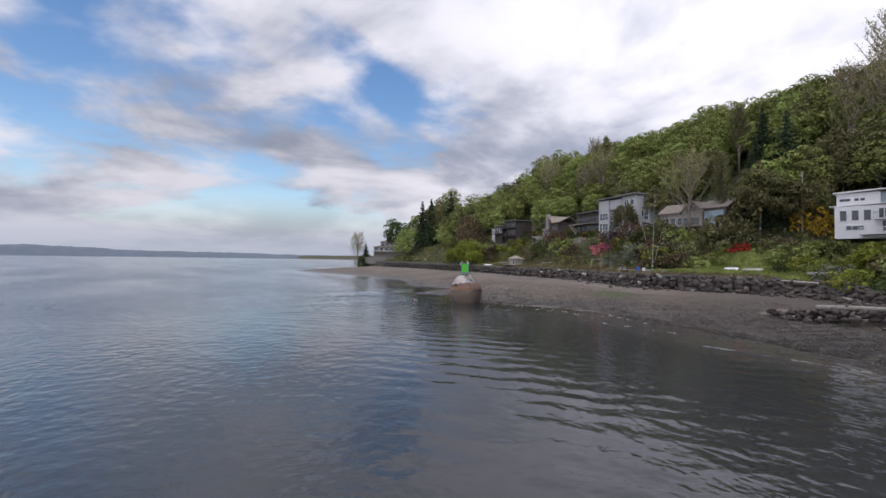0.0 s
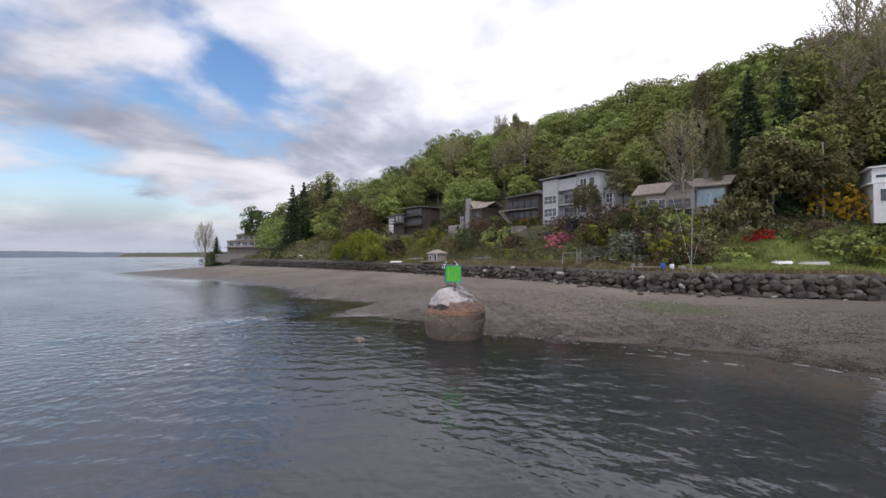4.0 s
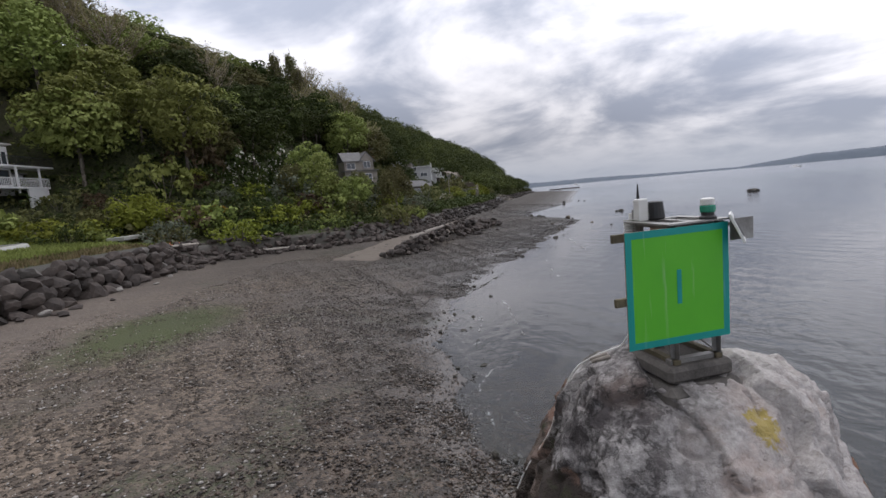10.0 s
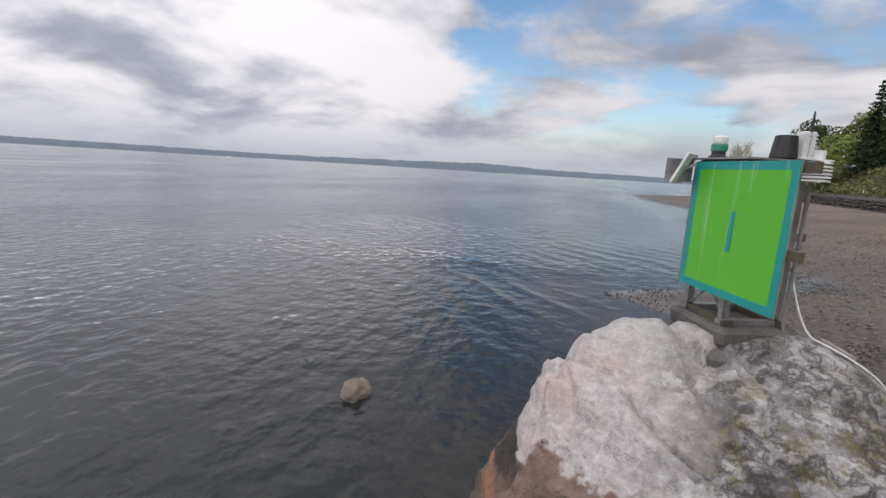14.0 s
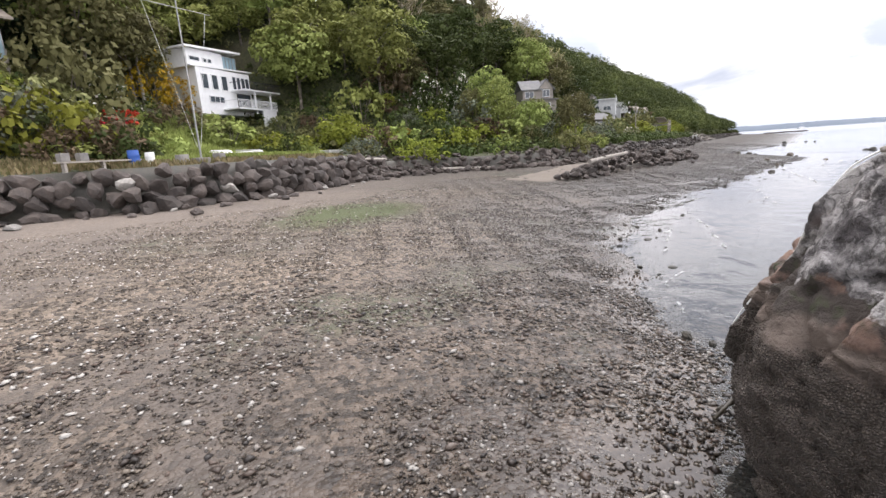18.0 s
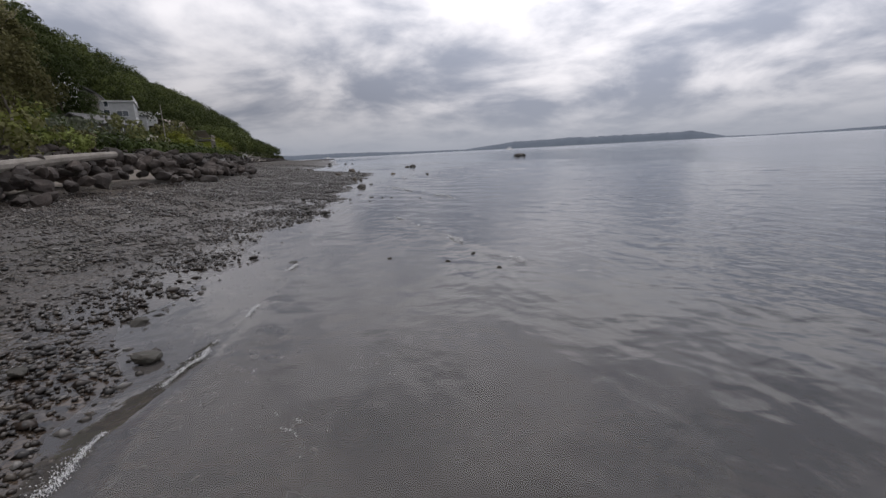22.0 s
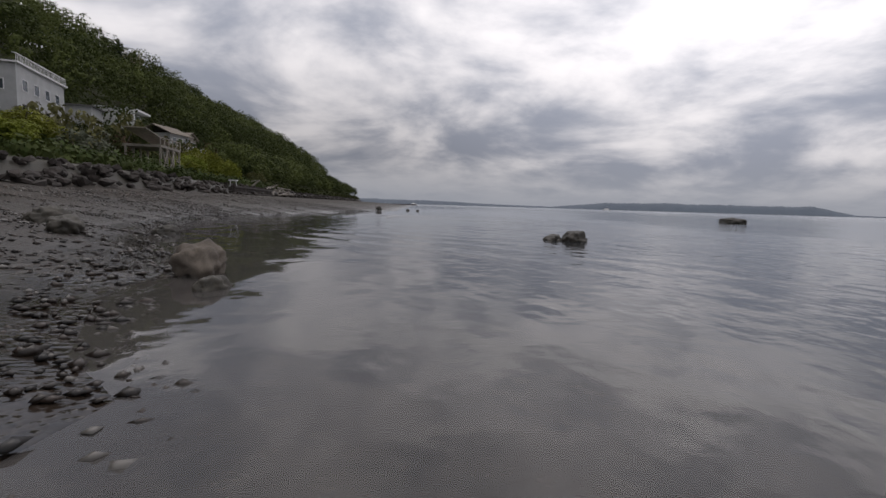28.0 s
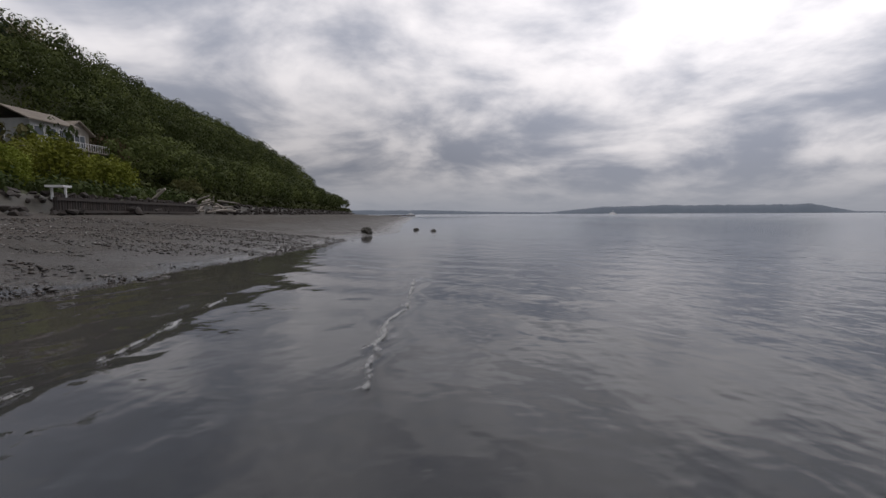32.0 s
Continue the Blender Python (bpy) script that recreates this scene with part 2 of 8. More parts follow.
def water_material():
    n = Nodes("sea_water", 0.05)
    co = n.co
    long_wave = n.noise(0.42, 3, 0.55, co, (1.0, 0.55, 1))
    chop = n.noise(1.6, 2, 0.45, co, (1.0, 0.75, 1))
    ripple = n.noise(6.0, 2, 0.45, co, (0.8, 1.0, 1))
    open_sea = n.t.nodes.new("ShaderNodeAttribute")
    open_sea.attribute_name = "open_water"
    calm = n.maths("MULTIPLY", n.ramp(n.noise(0.05, 3, 0.5, co, (1.0, 0.3, 1)), 0.38, 0.62, 0.40, 1.0), n.maths("MULTIPLY", n.ramp(n.axis(n.pos, 1), -4, 5, 1.0, 1.6), n.ramp(open_sea.outputs["Fac"], 0.3, 1.0, 0.40, 1.0)))
    h = n.maths("ADD", n.maths("MULTIPLY", n.maths("MULTIPLY", long_wave, 0.38), open_sea.outputs["Fac"]), n.maths("MULTIPLY", n.maths("ADD", n.maths("MULTIPLY", chop, 0.46), n.maths("MULTIPLY", ripple, 0.050)), calm))
    h = n.maths("MULTIPLY", h, n.ramp(n.axis(n.pos, 1), -34, -10, 0.55, 1.0))
    nrm = n.bump(h, 1.0, 0.26)
    fr = n.t.nodes.new("ShaderNodeFresnel")
    fr.inputs["IOR"].default_value = 1.33
    n.t.links.new(nrm, fr.inputs["Normal"])
    depth = n.ramp(open_sea.outputs["Fac"], 0.30, 0.72)
    clear = n.t.nodes.new("ShaderNodeBsdfTransparent")
    n.put(n.mix(depth, (0.82, 0.80, 0.76), (0.34, 0.40, 0.41)), clear.inputs[0])
    silt_and_sheen = n.t.nodes.new("ShaderNodeBsdfDiffuse")
    sandy = n.ramp(n.maths("ADD", n.axis(n.pos, 1), n.maths("MULTIPLY", n.noise(0.06, 3), 10.0)), -16, -6, 1.0, 0.0)
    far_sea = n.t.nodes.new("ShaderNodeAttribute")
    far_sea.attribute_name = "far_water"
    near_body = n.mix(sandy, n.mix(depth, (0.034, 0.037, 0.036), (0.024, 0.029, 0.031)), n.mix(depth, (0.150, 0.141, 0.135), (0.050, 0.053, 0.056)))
    # Pale sky reflection on open water, put into the diffuse colour; starts later southward.
    far_sheen = n.ramp(n.maths("SUBTRACT", far_sea.outputs["Fac"], n.ramp(n.axis(n.pos, 1), -25, -6, 0.14, 0.0)), 0.0, 0.10)
    n.put(n.mix(far_sheen, near_body, (0.078, 0.086, 0.092)), silt_and_sheen.inputs[0])
    body = n.t.nodes.new("ShaderNodeMixShader")
    n.put(n.ramp(depth, 0, 1, 0.40, 0.60), body.inputs[0])
    n.t.links.new(clear.outputs[0], body.inputs[1]), n.t.links.new(silt_and_sheen.outputs[0], body.inputs[2])
    gloss = n.t.nodes.new("ShaderNodeBsdfGlossy")
    gloss.inputs["Color"].default_value = (0.95, 0.96, 0.98, 1)
    n.put(n.ramp(far_sea.outputs["Fac"], 0, 1, 0.025, 0.10), gloss.inputs["Roughness"])
    n.t.links.new(nrm, gloss.inputs["Normal"])
    ms = n.t.nodes.new("ShaderNodeMixShader")
    n.t.links.new(fr.outputs[0], ms.inputs[0])
    n.t.links.new(body.outputs[0], ms.inputs[1]), n.t.links.new(gloss.outputs[0], ms.inputs[2])
    n.t.links.new(ms.outputs[0], n.t.nodes["Material Output"].inputs[0])
    return n.mat


def beach_material():
    """Shingle and sand: fist-sized cobbles by cells, damp and darker sand low on the shore, weed stains."""
    n = Nodes("shingle_beach", 0.8)
    z = n.axis(n.pos, 2)
    cob, cob2 = n.cells(7.0), n.cells(16.0)
    tint = n.cells(7.0, "Color")
    grey = n.axis(tint, 0)
    stones = n.mix(grey, (0.034, 0.026, 0.019), (0.21, 0.166, 0.126))
    sand = n.mix(n.noise(9, 5), (0.106, 0.086, 0.071), (0.186, 0.155, 0.130))
    patch = n.noise(0.22, 4, 0.6)
    upper = n.ramp(z, 1.35, 2.1)
    cobbled = n.maths("MULTIPLY", n.ramp(patch, 0.33, 0.52), n.maths("SUBTRACT", 1.0, n.maths("MULTIPLY", upper, 0.7)))
    colour = n.mix(cobbled, sand, stones)
    wet = n.ramp(n.maths("ADD", z, n.maths("MULTIPLY", n.noise(0.5, 4), 0.9)), 0.55, 1.75, 1.0, 0.0)
    damp = n.mix(wet, (1.0, 1.0, 1.0), (0.46, 0.43, 0.42))
    m = n.t.nodes.new("ShaderNodeMix")
    m.data_type, m.blend_type = "RGBA", "MULTIPLY"
    m.inputs[0].default_value = 1.0
    n.put(colour, m.inputs[6]), n.put(damp, m.inputs[7])
    weed = n.maths("MULTIPLY", n.ramp(n.noise(0.16, 4, 0.6), 0.58, 0.68), n.ramp(n.noise(5, 3), 0.4, 0.6))
    c2 = n.mix(n.maths("MULTIPLY", weed, 0.6), m.outputs[2], (0.045, 0.062, 0.022))
    at = n.t.nodes.new("ShaderNodeVectorMath")
    at.operation = "DISTANCE"
    flat = n.t.nodes.new("ShaderNodeMapping")
    flat.inputs["Scale"].default_value = (1.0, 0.55, 0.0)
    n.t.links.new(n.pos, flat.inputs[0]), n.t.links.new(flat.outputs[0], at.inputs[0])
    at.inputs[1].default_value = (19.0, -6.6, 0.0)
    alga = n.maths("ADD", at.outputs["Value"], n.maths("MULTIPLY", n.noise(1.4, 6, 0.7), 3.2))
    c2 = n.mix(n.ramp(alga, 3.3, 4.8, 0.85, 0.0), c2, (0.060, 0.080, 0.018))
    # Random broad tone, and the southern beach's backlit shade put into the colour.
    tone_and_shade = n.maths("MULTIPLY", n.ramp(n.noise(0.11, 5, 0.62), 0.32, 0.68, 0.62, 1.25), n.maths("MULTIPLY", n.ramp(n.axis(n.pos, 1), -110, -36, 0.62, 1.0), n.ramp(n.axis(n.pos, 1), -36, 0, 0.52, 1.0)))
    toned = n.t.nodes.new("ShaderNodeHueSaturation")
    n.put(c2, toned.inputs["Color"]), n.put(tone_and_shade, toned.inputs["Value"])
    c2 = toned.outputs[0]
    low_bed = n.ramp(z, -3.0, -0.5, 1.0, 0.0)
    c3 = n.mix(low_bed, c2, (0.040, 0.050, 0.044))
    height = n.maths("SUBTRACT", 1.0, n.maths("MINIMUM", n.maths("MULTIPLY", cob, 1.6), n.maths("ADD", n.maths("MULTIPLY", cob2, 1.1), 0.2)))
    film = n.ramp(n.maths("ADD", z, n.maths("MULTIPLY", n.noise(0.8, 4), 0.25)), 0.20, 0.42)
    gloss_low = n.maths("MULTIPLY", n.ramp(wet, 0, 1, 0.85, 0.38), n.ramp(film, 0, 1, 0.30, 1.0))
    return n.done(c3, gloss_low, n.bump(n.maths("MULTIPLY", n.maths("MULTIPLY", height, n.ramp(film, 0, 1, 0.12, 1.0)), n.ramp(cobbled, 0, 1, 0.25, 1.0)), 0.9, 0.06))


def slope_material():
    """The overgrown bluff: rough grass, bramble and bare earth."""
    n = Nodes("overgrown_slope", 0.9)
    tuft, broad = n.noise(2.6, 6, 0.7), n.noise(0.12, 4, 0.6)
    grass = n.mix(n.ramp(tuft, 0.35, 0.65), (0.018, 0.024, 0.008), (0.070, 0.078, 0.026))
    earth = n.mix(n.noise(4, 4), (0.035, 0.027, 0.018), (0.10, 0.078, 0.056))
    return n.done(n.mix(n.ramp(broad, 0.50, 0.62), grass, n.mix(0.5, grass, earth)), 0.9, n.bump(tuft, 0.9, 0.25))


def boulder_material():
    """Granite glacial boulder: guano-white crown towards the sea, dark weed band, rusty band, barnacles below; bare veined rock inland."""
    n = Nodes("barnacled_granite", 0.85)
    z, x, y = n.axis(n.pos, 2), n.axis(n.pos, 0), n.axis(n.pos, 1)
    edge = n.maths("ADD", z, n.maths("MULTIPLY", n.maths("SUBTRACT", n.noise(1.5, 5, 0.65), 0.5), 0.95))
    edge = n.maths("ADD", edge, n.ramp(y, -2.2, 0.4, -0.35, 0.0))
    edge2 = n.maths("ADD", z, n.maths("MULTIPLY", n.maths("SUBTRACT", n.noise(0.7, 4, 0.55), 0.5), 0.5))
    grit = n.noise(14, 6, 0.7)
    rockc = n.mix(n.ramp(n.noise(2.6, 8, 0.72), 0.36, 0.64), (0.030, 0.026, 0.026), (0.175, 0.157, 0.155))
    line = n.maths("ABSOLUTE", n.maths("SUBTRACT", n.noise(1.25, 6, 0.62, stretch=(1, 1, 0.7)), 0.5))
    line2 = n.maths("ABSOLUTE", n.maths("SUBTRACT", n.noise(2.7, 5, 0.6), 0.5))
    white = n.mix(n.ramp(grit, 0.3, 0.7), (0.31, 0.285, 0.275), (0.55, 0.52, 0.505))
    white = n.mix(n.ramp(line2, 0.0, 0.018, 0.4, 0.0), white, (0.40, 0.36, 0.34))
    white = n.mix(n.ramp(n.noise(3.1, 7, 0.75), 0.50, 0.66, 0.0, 0.75), white, (0.30, 0.265, 0.25))
    white = n.mix(n.ramp(n.noise(0.9, 5, 0.65), 0.52, 0.64, 0.0, 0.35), white, (0.44, 0.31, 0.25))
    side = n.maths("ADD", n.maths("ADD", x, n.maths("MULTIPLY", y, -0.3)), n.maths("MULTIPLY", n.maths("SUBTRACT", n.noise(1.3, 5, 0.65), 0.5), 2.2))
    cracked = n.maths("MAXIMUM", n.ramp(line, 0.0, 0.030, 0.9, 0.0), n.ramp(line2, 0.0, 0.024, 0.7, 0.0))
    blotch = n.maths("ADD", n.noise(1.35, 8, 0.68), n.maths("MULTIPLY", n.maths("SUBTRACT", n.noise(7.0, 6, 0.7, stretch=(1, 1, 0.4)), 0.5), 0.35))
    bare = n.mix(n.ramp(blotch, 0.41, 0.60), n.mix(grit, (0.032, 0.028, 0.029), (0.105, 0.094, 0.096)), n.mix(n.ramp(grit, 0.3, 0.7), (0.27, 0.255, 0.25), (0.50, 0.48, 0.47)))
    bare = n.mix(n.ramp(n.noise(0.8, 4, 0.6), 0.55, 0.68, 0.0, 0.4), bare, (0.20, 0.145, 0.12))
    mossy = n.maths("MULTIPLY", n.maths("MULTIPLY", n.ramp(n.noise(1.7, 6, 0.72), 0.49, 0.55), n.ramp(y, 0.2, -1.4)), n.ramp(grit, 0.38, 0.52))
    bare = n.mix(n.maths("MULTIPLY", mossy, 0.8), bare, n.mix(n.noise(5.0, 4), (0.030, 0.032, 0.010), (0.17, 0.135, 0.030)))
    bare = n.mix(n.maths("MULTIPLY", cracked, 0.9), bare, (0.022, 0.019, 0.018))
    crown = n.mix(n.ramp(side, -1.5, -0.5), white, bare)
    dark = n.mix(n.ramp(n.noise(3.5, 5, 0.65), 0.53, 0.66), (0.038, 0.029, 0.024), (0.030, 0.036, 0.013))
    rust = n.mix(n.noise(4, 6, 0.65), (0.15, 0.075, 0.044), (0.33, 0.180, 0.112))
    barn_cell = n.cells(44.0)
    barn = n.mix(n.ramp(barn_cell, 0.15, 0.55), (0.52, 0.45, 0.37), (0.21, 0.155, 0.115))
    barn = n.mix(n.ramp(n.noise(1.4, 5, 0.6), 0.48, 0.68, 0.0, 0.5), barn, (0.14, 0.10, 0.07))
    barn = n.mix(n.ramp(x, -1.8, -0.1, 0.0, 0.85), barn, n.mix(n.maths("MULTIPLY", n.ramp(barn_cell, 0.2, 0.5, 1.0, 0.0), n.ramp(n.noise(3.0, 6, 0.7), 0.46, 0.60)), (0.048, 0.037, 0.031), (0.26, 0.21, 0.18)))
    gap = n.ramp(n.maths("ADD", n.noise(0.8, 5, 0.65), n.ramp(y, -2.2, 0.6, -0.14, 0.10)), 0.45, 0.52)
    dark = n.mix(gap, n.mix(0.5, rockc, rust), dark)
    rust = n.mix(n.maths("MULTIPLY", n.ramp(x, -1.6, -0.4), 0.95), rust, n.mix(n.noise(2.2, 5), (0.062, 0.050, 0.043), (0.14, 0.112, 0.093)))
    c = n.mix(n.ramp(edge, 2.75, 2.81), dark, crown)
    c = n.mix(n.ramp(edge2, 2.42, 2.50), rust, c)
    c = n.mix(n.ramp(n.maths("ADD", edge2, n.maths("MULTIPLY", grit, 0.12)), 2.14, 2.19), barn, c)
    lich_at = n.t.nodes.new("ShaderNodeVectorMath")
    lich_at.operation = "DISTANCE"
    n.t.links.new(n.pos, lich_at.inputs[0])
    lich_at.inputs[1].default_value = (-1.42, 0.93, 3.62)
    lich = n.maths("ADD", lich_at.outputs["Value"], n.maths("MULTIPLY", n.noise(7, 5, 0.75), 0.75))
    c = n.mix(n.ramp(lich, 0.57, 0.62, 0.85, 0.0), c, (0.40, 0.31, 0.07))
    crust = n.maths("MULTIPLY", n.maths("SUBTRACT", 1.0, barn_cell), n.ramp(edge2, 2.1, 2.2, 1.0, 0.0))
    nb = n.bump(n.maths("ADD", n.noise(4.5, 7, 0.66), n.ramp(line2, 0.0, 0.03, -0.12, 0.0)), 0.75, 0.10)
    return n.done(c, n.ramp(edge2, 1.6, 1.9, 0.6, 0.85), n.bump(crust, 1.0, 0.08, nb))


def glass_pane_material(name, colour):
    n = Nodes(name, 0.05)
    n.b.inputs["Specular IOR Level"].default_value = 0.8
    return n.done(n.mix(n.noise(0.9, 2), colour, tuple(c * 2.2 for c in colour)), 0.06)


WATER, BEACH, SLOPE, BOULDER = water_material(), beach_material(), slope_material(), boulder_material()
ROCK_DARK = surface("dark_basalt", (0.020, 0.016, 0.014), (0.092, 0.074, 0.064), 0.85, 1.6, 14, 0.9, jitter=0.45)
ROCK_BARN = surface("barnacled_stone", (0.050, 0.039, 0.031), (0.185, 0.155, 0.125), 0.85, 3.0, 45, 1.0, jitter=0.3)
ROCK_PALE = surface("grey_stone", (0.13, 0.12, 0.11), (0.33, 0.31, 0.28), 0.85, 1.8, 14, 0.8, jitter=0.4)
ROCK_WEED = surface("weedy_stone", (0.014, 0.014, 0.010), (0.058, 0.050, 0.038), 0.6, 2.5, 18, 1.0, jitter=0.4)
BARK = surface("grey_bark", (0.07, 0.058, 0.046), (0.22, 0.19, 0.16), 0.9, 2.0, 12, 0.8, stretch=(1, 1, 0.2))
TWIG = surface("tan_twigs", (0.17, 0.14, 0.105), (0.36, 0.31, 0.245), 0.9, 2.0, 12, 0.3)
SAND = surface("ramp_sand", (0.10, 0.082, 0.065), (0.19, 0.16, 0.13), 0.9, 1.5, 60, 0.4)
CONCRETE = surface("weathered_concrete", (0.16, 0.15, 0.135), (0.34, 0.32, 0.30), 0.9, 2.5, 40, 0.6)
WHITE = surface("white_paint", (0.66, 0.66, 0.67), (0.80, 0.80, 0.80), 0.5, 2.0, 30, 0.1, jitter=0.04)
SIDING_GREY = surface("pale_grey_siding", (0.34, 0.345, 0.35), (0.50, 0.505, 0.51), 0.7, 0.8, 12, 0.2, jitter=0.05)
SIDING_TAN = surface("weathered_cedar", (0.17, 0.15, 0.13), (0.36, 0.325, 0.285), 0.85, 0.9, 16, 0.4, stretch=(1, 1, 0.25), jitter=0.15)
SIDING_DARK = surface("dark_stained_wood", (0.038, 0.031, 0.027), (0.105, 0.085, 0.072), 0.8, 0.9, 16, 0.4, stretch=(1, 1, 0.25), jitter=0.2)
ROOF_GREY = surface("grey_roof", (0.095, 0.095, 0.10), (0.22, 0.215, 0.21), 0.9, 1.2, 10, 0.5, jitter=0.15)
ROOF_WOOD = surface("shake_roof", (0.15, 0.125, 0.10), (0.30, 0.26, 0.22), 0.9, 1.2, 8, 0.7, jitter=0.15)
STONEWORK = surface("stonework", (0.13, 0.12, 0.11), (0.32, 0.30, 0.28), 0.9, 3.5, 6, 1.0)
GLASS = glass_pane_material("window_glass", (0.035, 0.042, 0.050))
GLASS_PALE = glass_pane_material("sunlit_glass", (0.16, 0.22, 0.25))
STEEL = surface("galvanised_steel", (0.17, 0.16, 0.15), (0.40, 0.40, 0.39), 0.5, 4, 40, 0.2, metal=0.6, jitter=0.08)
BLACK = surface("black_plastic", (0.012, 0.012, 0.013), (0.03, 0.03, 0.03), 0.5, 4, 40, 0.1)
PLASTIC = surface("white_plastic", (0.62, 0.62, 0.60), (0.74, 0.74, 0.72), 0.45, 5, 40, 0.1, jitter=0.04)
TIMBER = surface("mossy_timber", (0.045, 0.040, 0.022), (0.16, 0.135, 0.085), 0.9, 3, 22, 0.6, jitter=0.2)
PLYWOOD = surface("plywood_back", (0.24, 0.17, 0.125), (0.38, 0.285, 0.22), 0.8, 2.2, 18, 0.3, stretch=(1, 1, 0.15), jitter=0.06)
DRIFT = surface("driftwood", (0.20, 0.175, 0.15), (0.42, 0.385, 0.34), 0.9, 2.0, 16, 0.6, jitter=0.25)
PILING = surface("black_piling", (0.012, 0.010, 0.010), (0.065, 0.05, 0.042), 0.75, 2.0, 12, 0.7, jitter=0.3)
BLUE = surface("blue_plastic", (0.015, 0.06, 0.26), (0.03, 0.10, 0.36), 0.45, 4, 30, 0.1)
ORANGE = surface("orange_hull", (0.62, 0.13, 0.03), (0.75, 0.22, 0.07), 0.4, 4, 30, 0.1)
# Far woods with the haze of distance mixed into their blue-grey colour.
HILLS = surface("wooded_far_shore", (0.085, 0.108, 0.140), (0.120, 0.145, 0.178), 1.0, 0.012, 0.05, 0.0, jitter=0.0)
L_MAPLE = leaf_material("maple_leaves", (0.125, 0.150, 0.036), (0.300, 0.335, 0.105))
# Dark green plants; on the southern bluff it also stands for shade.
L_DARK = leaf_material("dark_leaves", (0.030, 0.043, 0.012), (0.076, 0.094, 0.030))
L_OLIVE = leaf_material("olive_leaves", (0.104, 0.105, 0.038), (0.204, 0.196, 0.089))
# Darker copy of the olive leaves, with backlit shade in its colour.
L_OLIVE_SHADE = leaf_material("dark_olive_leaves", (0.054, 0.064, 0.018), (0.112, 0.124, 0.040))
L_GREY = leaf_material("grey_green_leaves", (0.086, 0.098, 0.065), (0.192, 0.203, 0.151))
L_YELLOW = leaf_material("yellow_green_leaves", (0.132, 0.148, 0.019), (0.228, 0.240, 0.044))
L_GOLD = leaf_material("golden_blossom", (0.32, 0.185, 0.016), (0.46, 0.30, 0.035))
L_BROWN = leaf_material("bronze_leaves", (0.075, 0.052, 0.032), (0.150, 0.108, 0.068))
L_FIR = leaf_material("fir_needles", (0.023, 0.039, 0.019), (0.056, 0.078, 0.037), 0.15)
L_PINK = leaf_material("pink_blossom", (0.36, 0.075, 0.12), (0.58, 0.20, 0.26))
L_RED = leaf_material("red_blossom", (0.42, 0.02, 0.025), (0.62, 0.06, 0.05))
L_WHITE = leaf_material("white_blossom", (0.50, 0.46, 0.42), (0.72, 0.68, 0.64))
L_TAN = leaf_material("young_tan_leaves", (0.19, 0.175, 0.070), (0.37, 0.34, 0.16), 0.25)
L_STRAW = leaf_material("dry_grass", (0.128, 0.098, 0.051), (0.255, 0.204, 0.119))
L_PURPLE = leaf_material("purple_leaves", (0.035, 0.028, 0.060), (0.085, 0.065, 0.125))


def paint(name, a, b):
    """Faded sheet paint with pale droppings that run down."""
    n = Nodes(name, 0.5)
    runs = n.noise(2.4, 5, 0.6, stretch=(3.2, 3.2, 0.22))
    z = n.axis(n.pos, 2)
    base = n.mix(n.noise(1.5, 5), a, b)
    streak = n.maths("MULTIPLY", n.ramp(runs, 0.60, 0.74), n.ramp(z, 4.6, 5.9, 0.25, 0.9))
    return n.done(n.mix(n.maths("MULTIPLY", streak, 0.5), base, (0.62, 0.66, 0.60)), 0.5)


GREEN = paint("fluorescent_green", (0.075, 0.40, 0.012), (0.115, 0.50, 0.022))
TEAL = paint("teal_border", (0.0, 0.24, 0.22), (0.005, 0.31, 0.285))

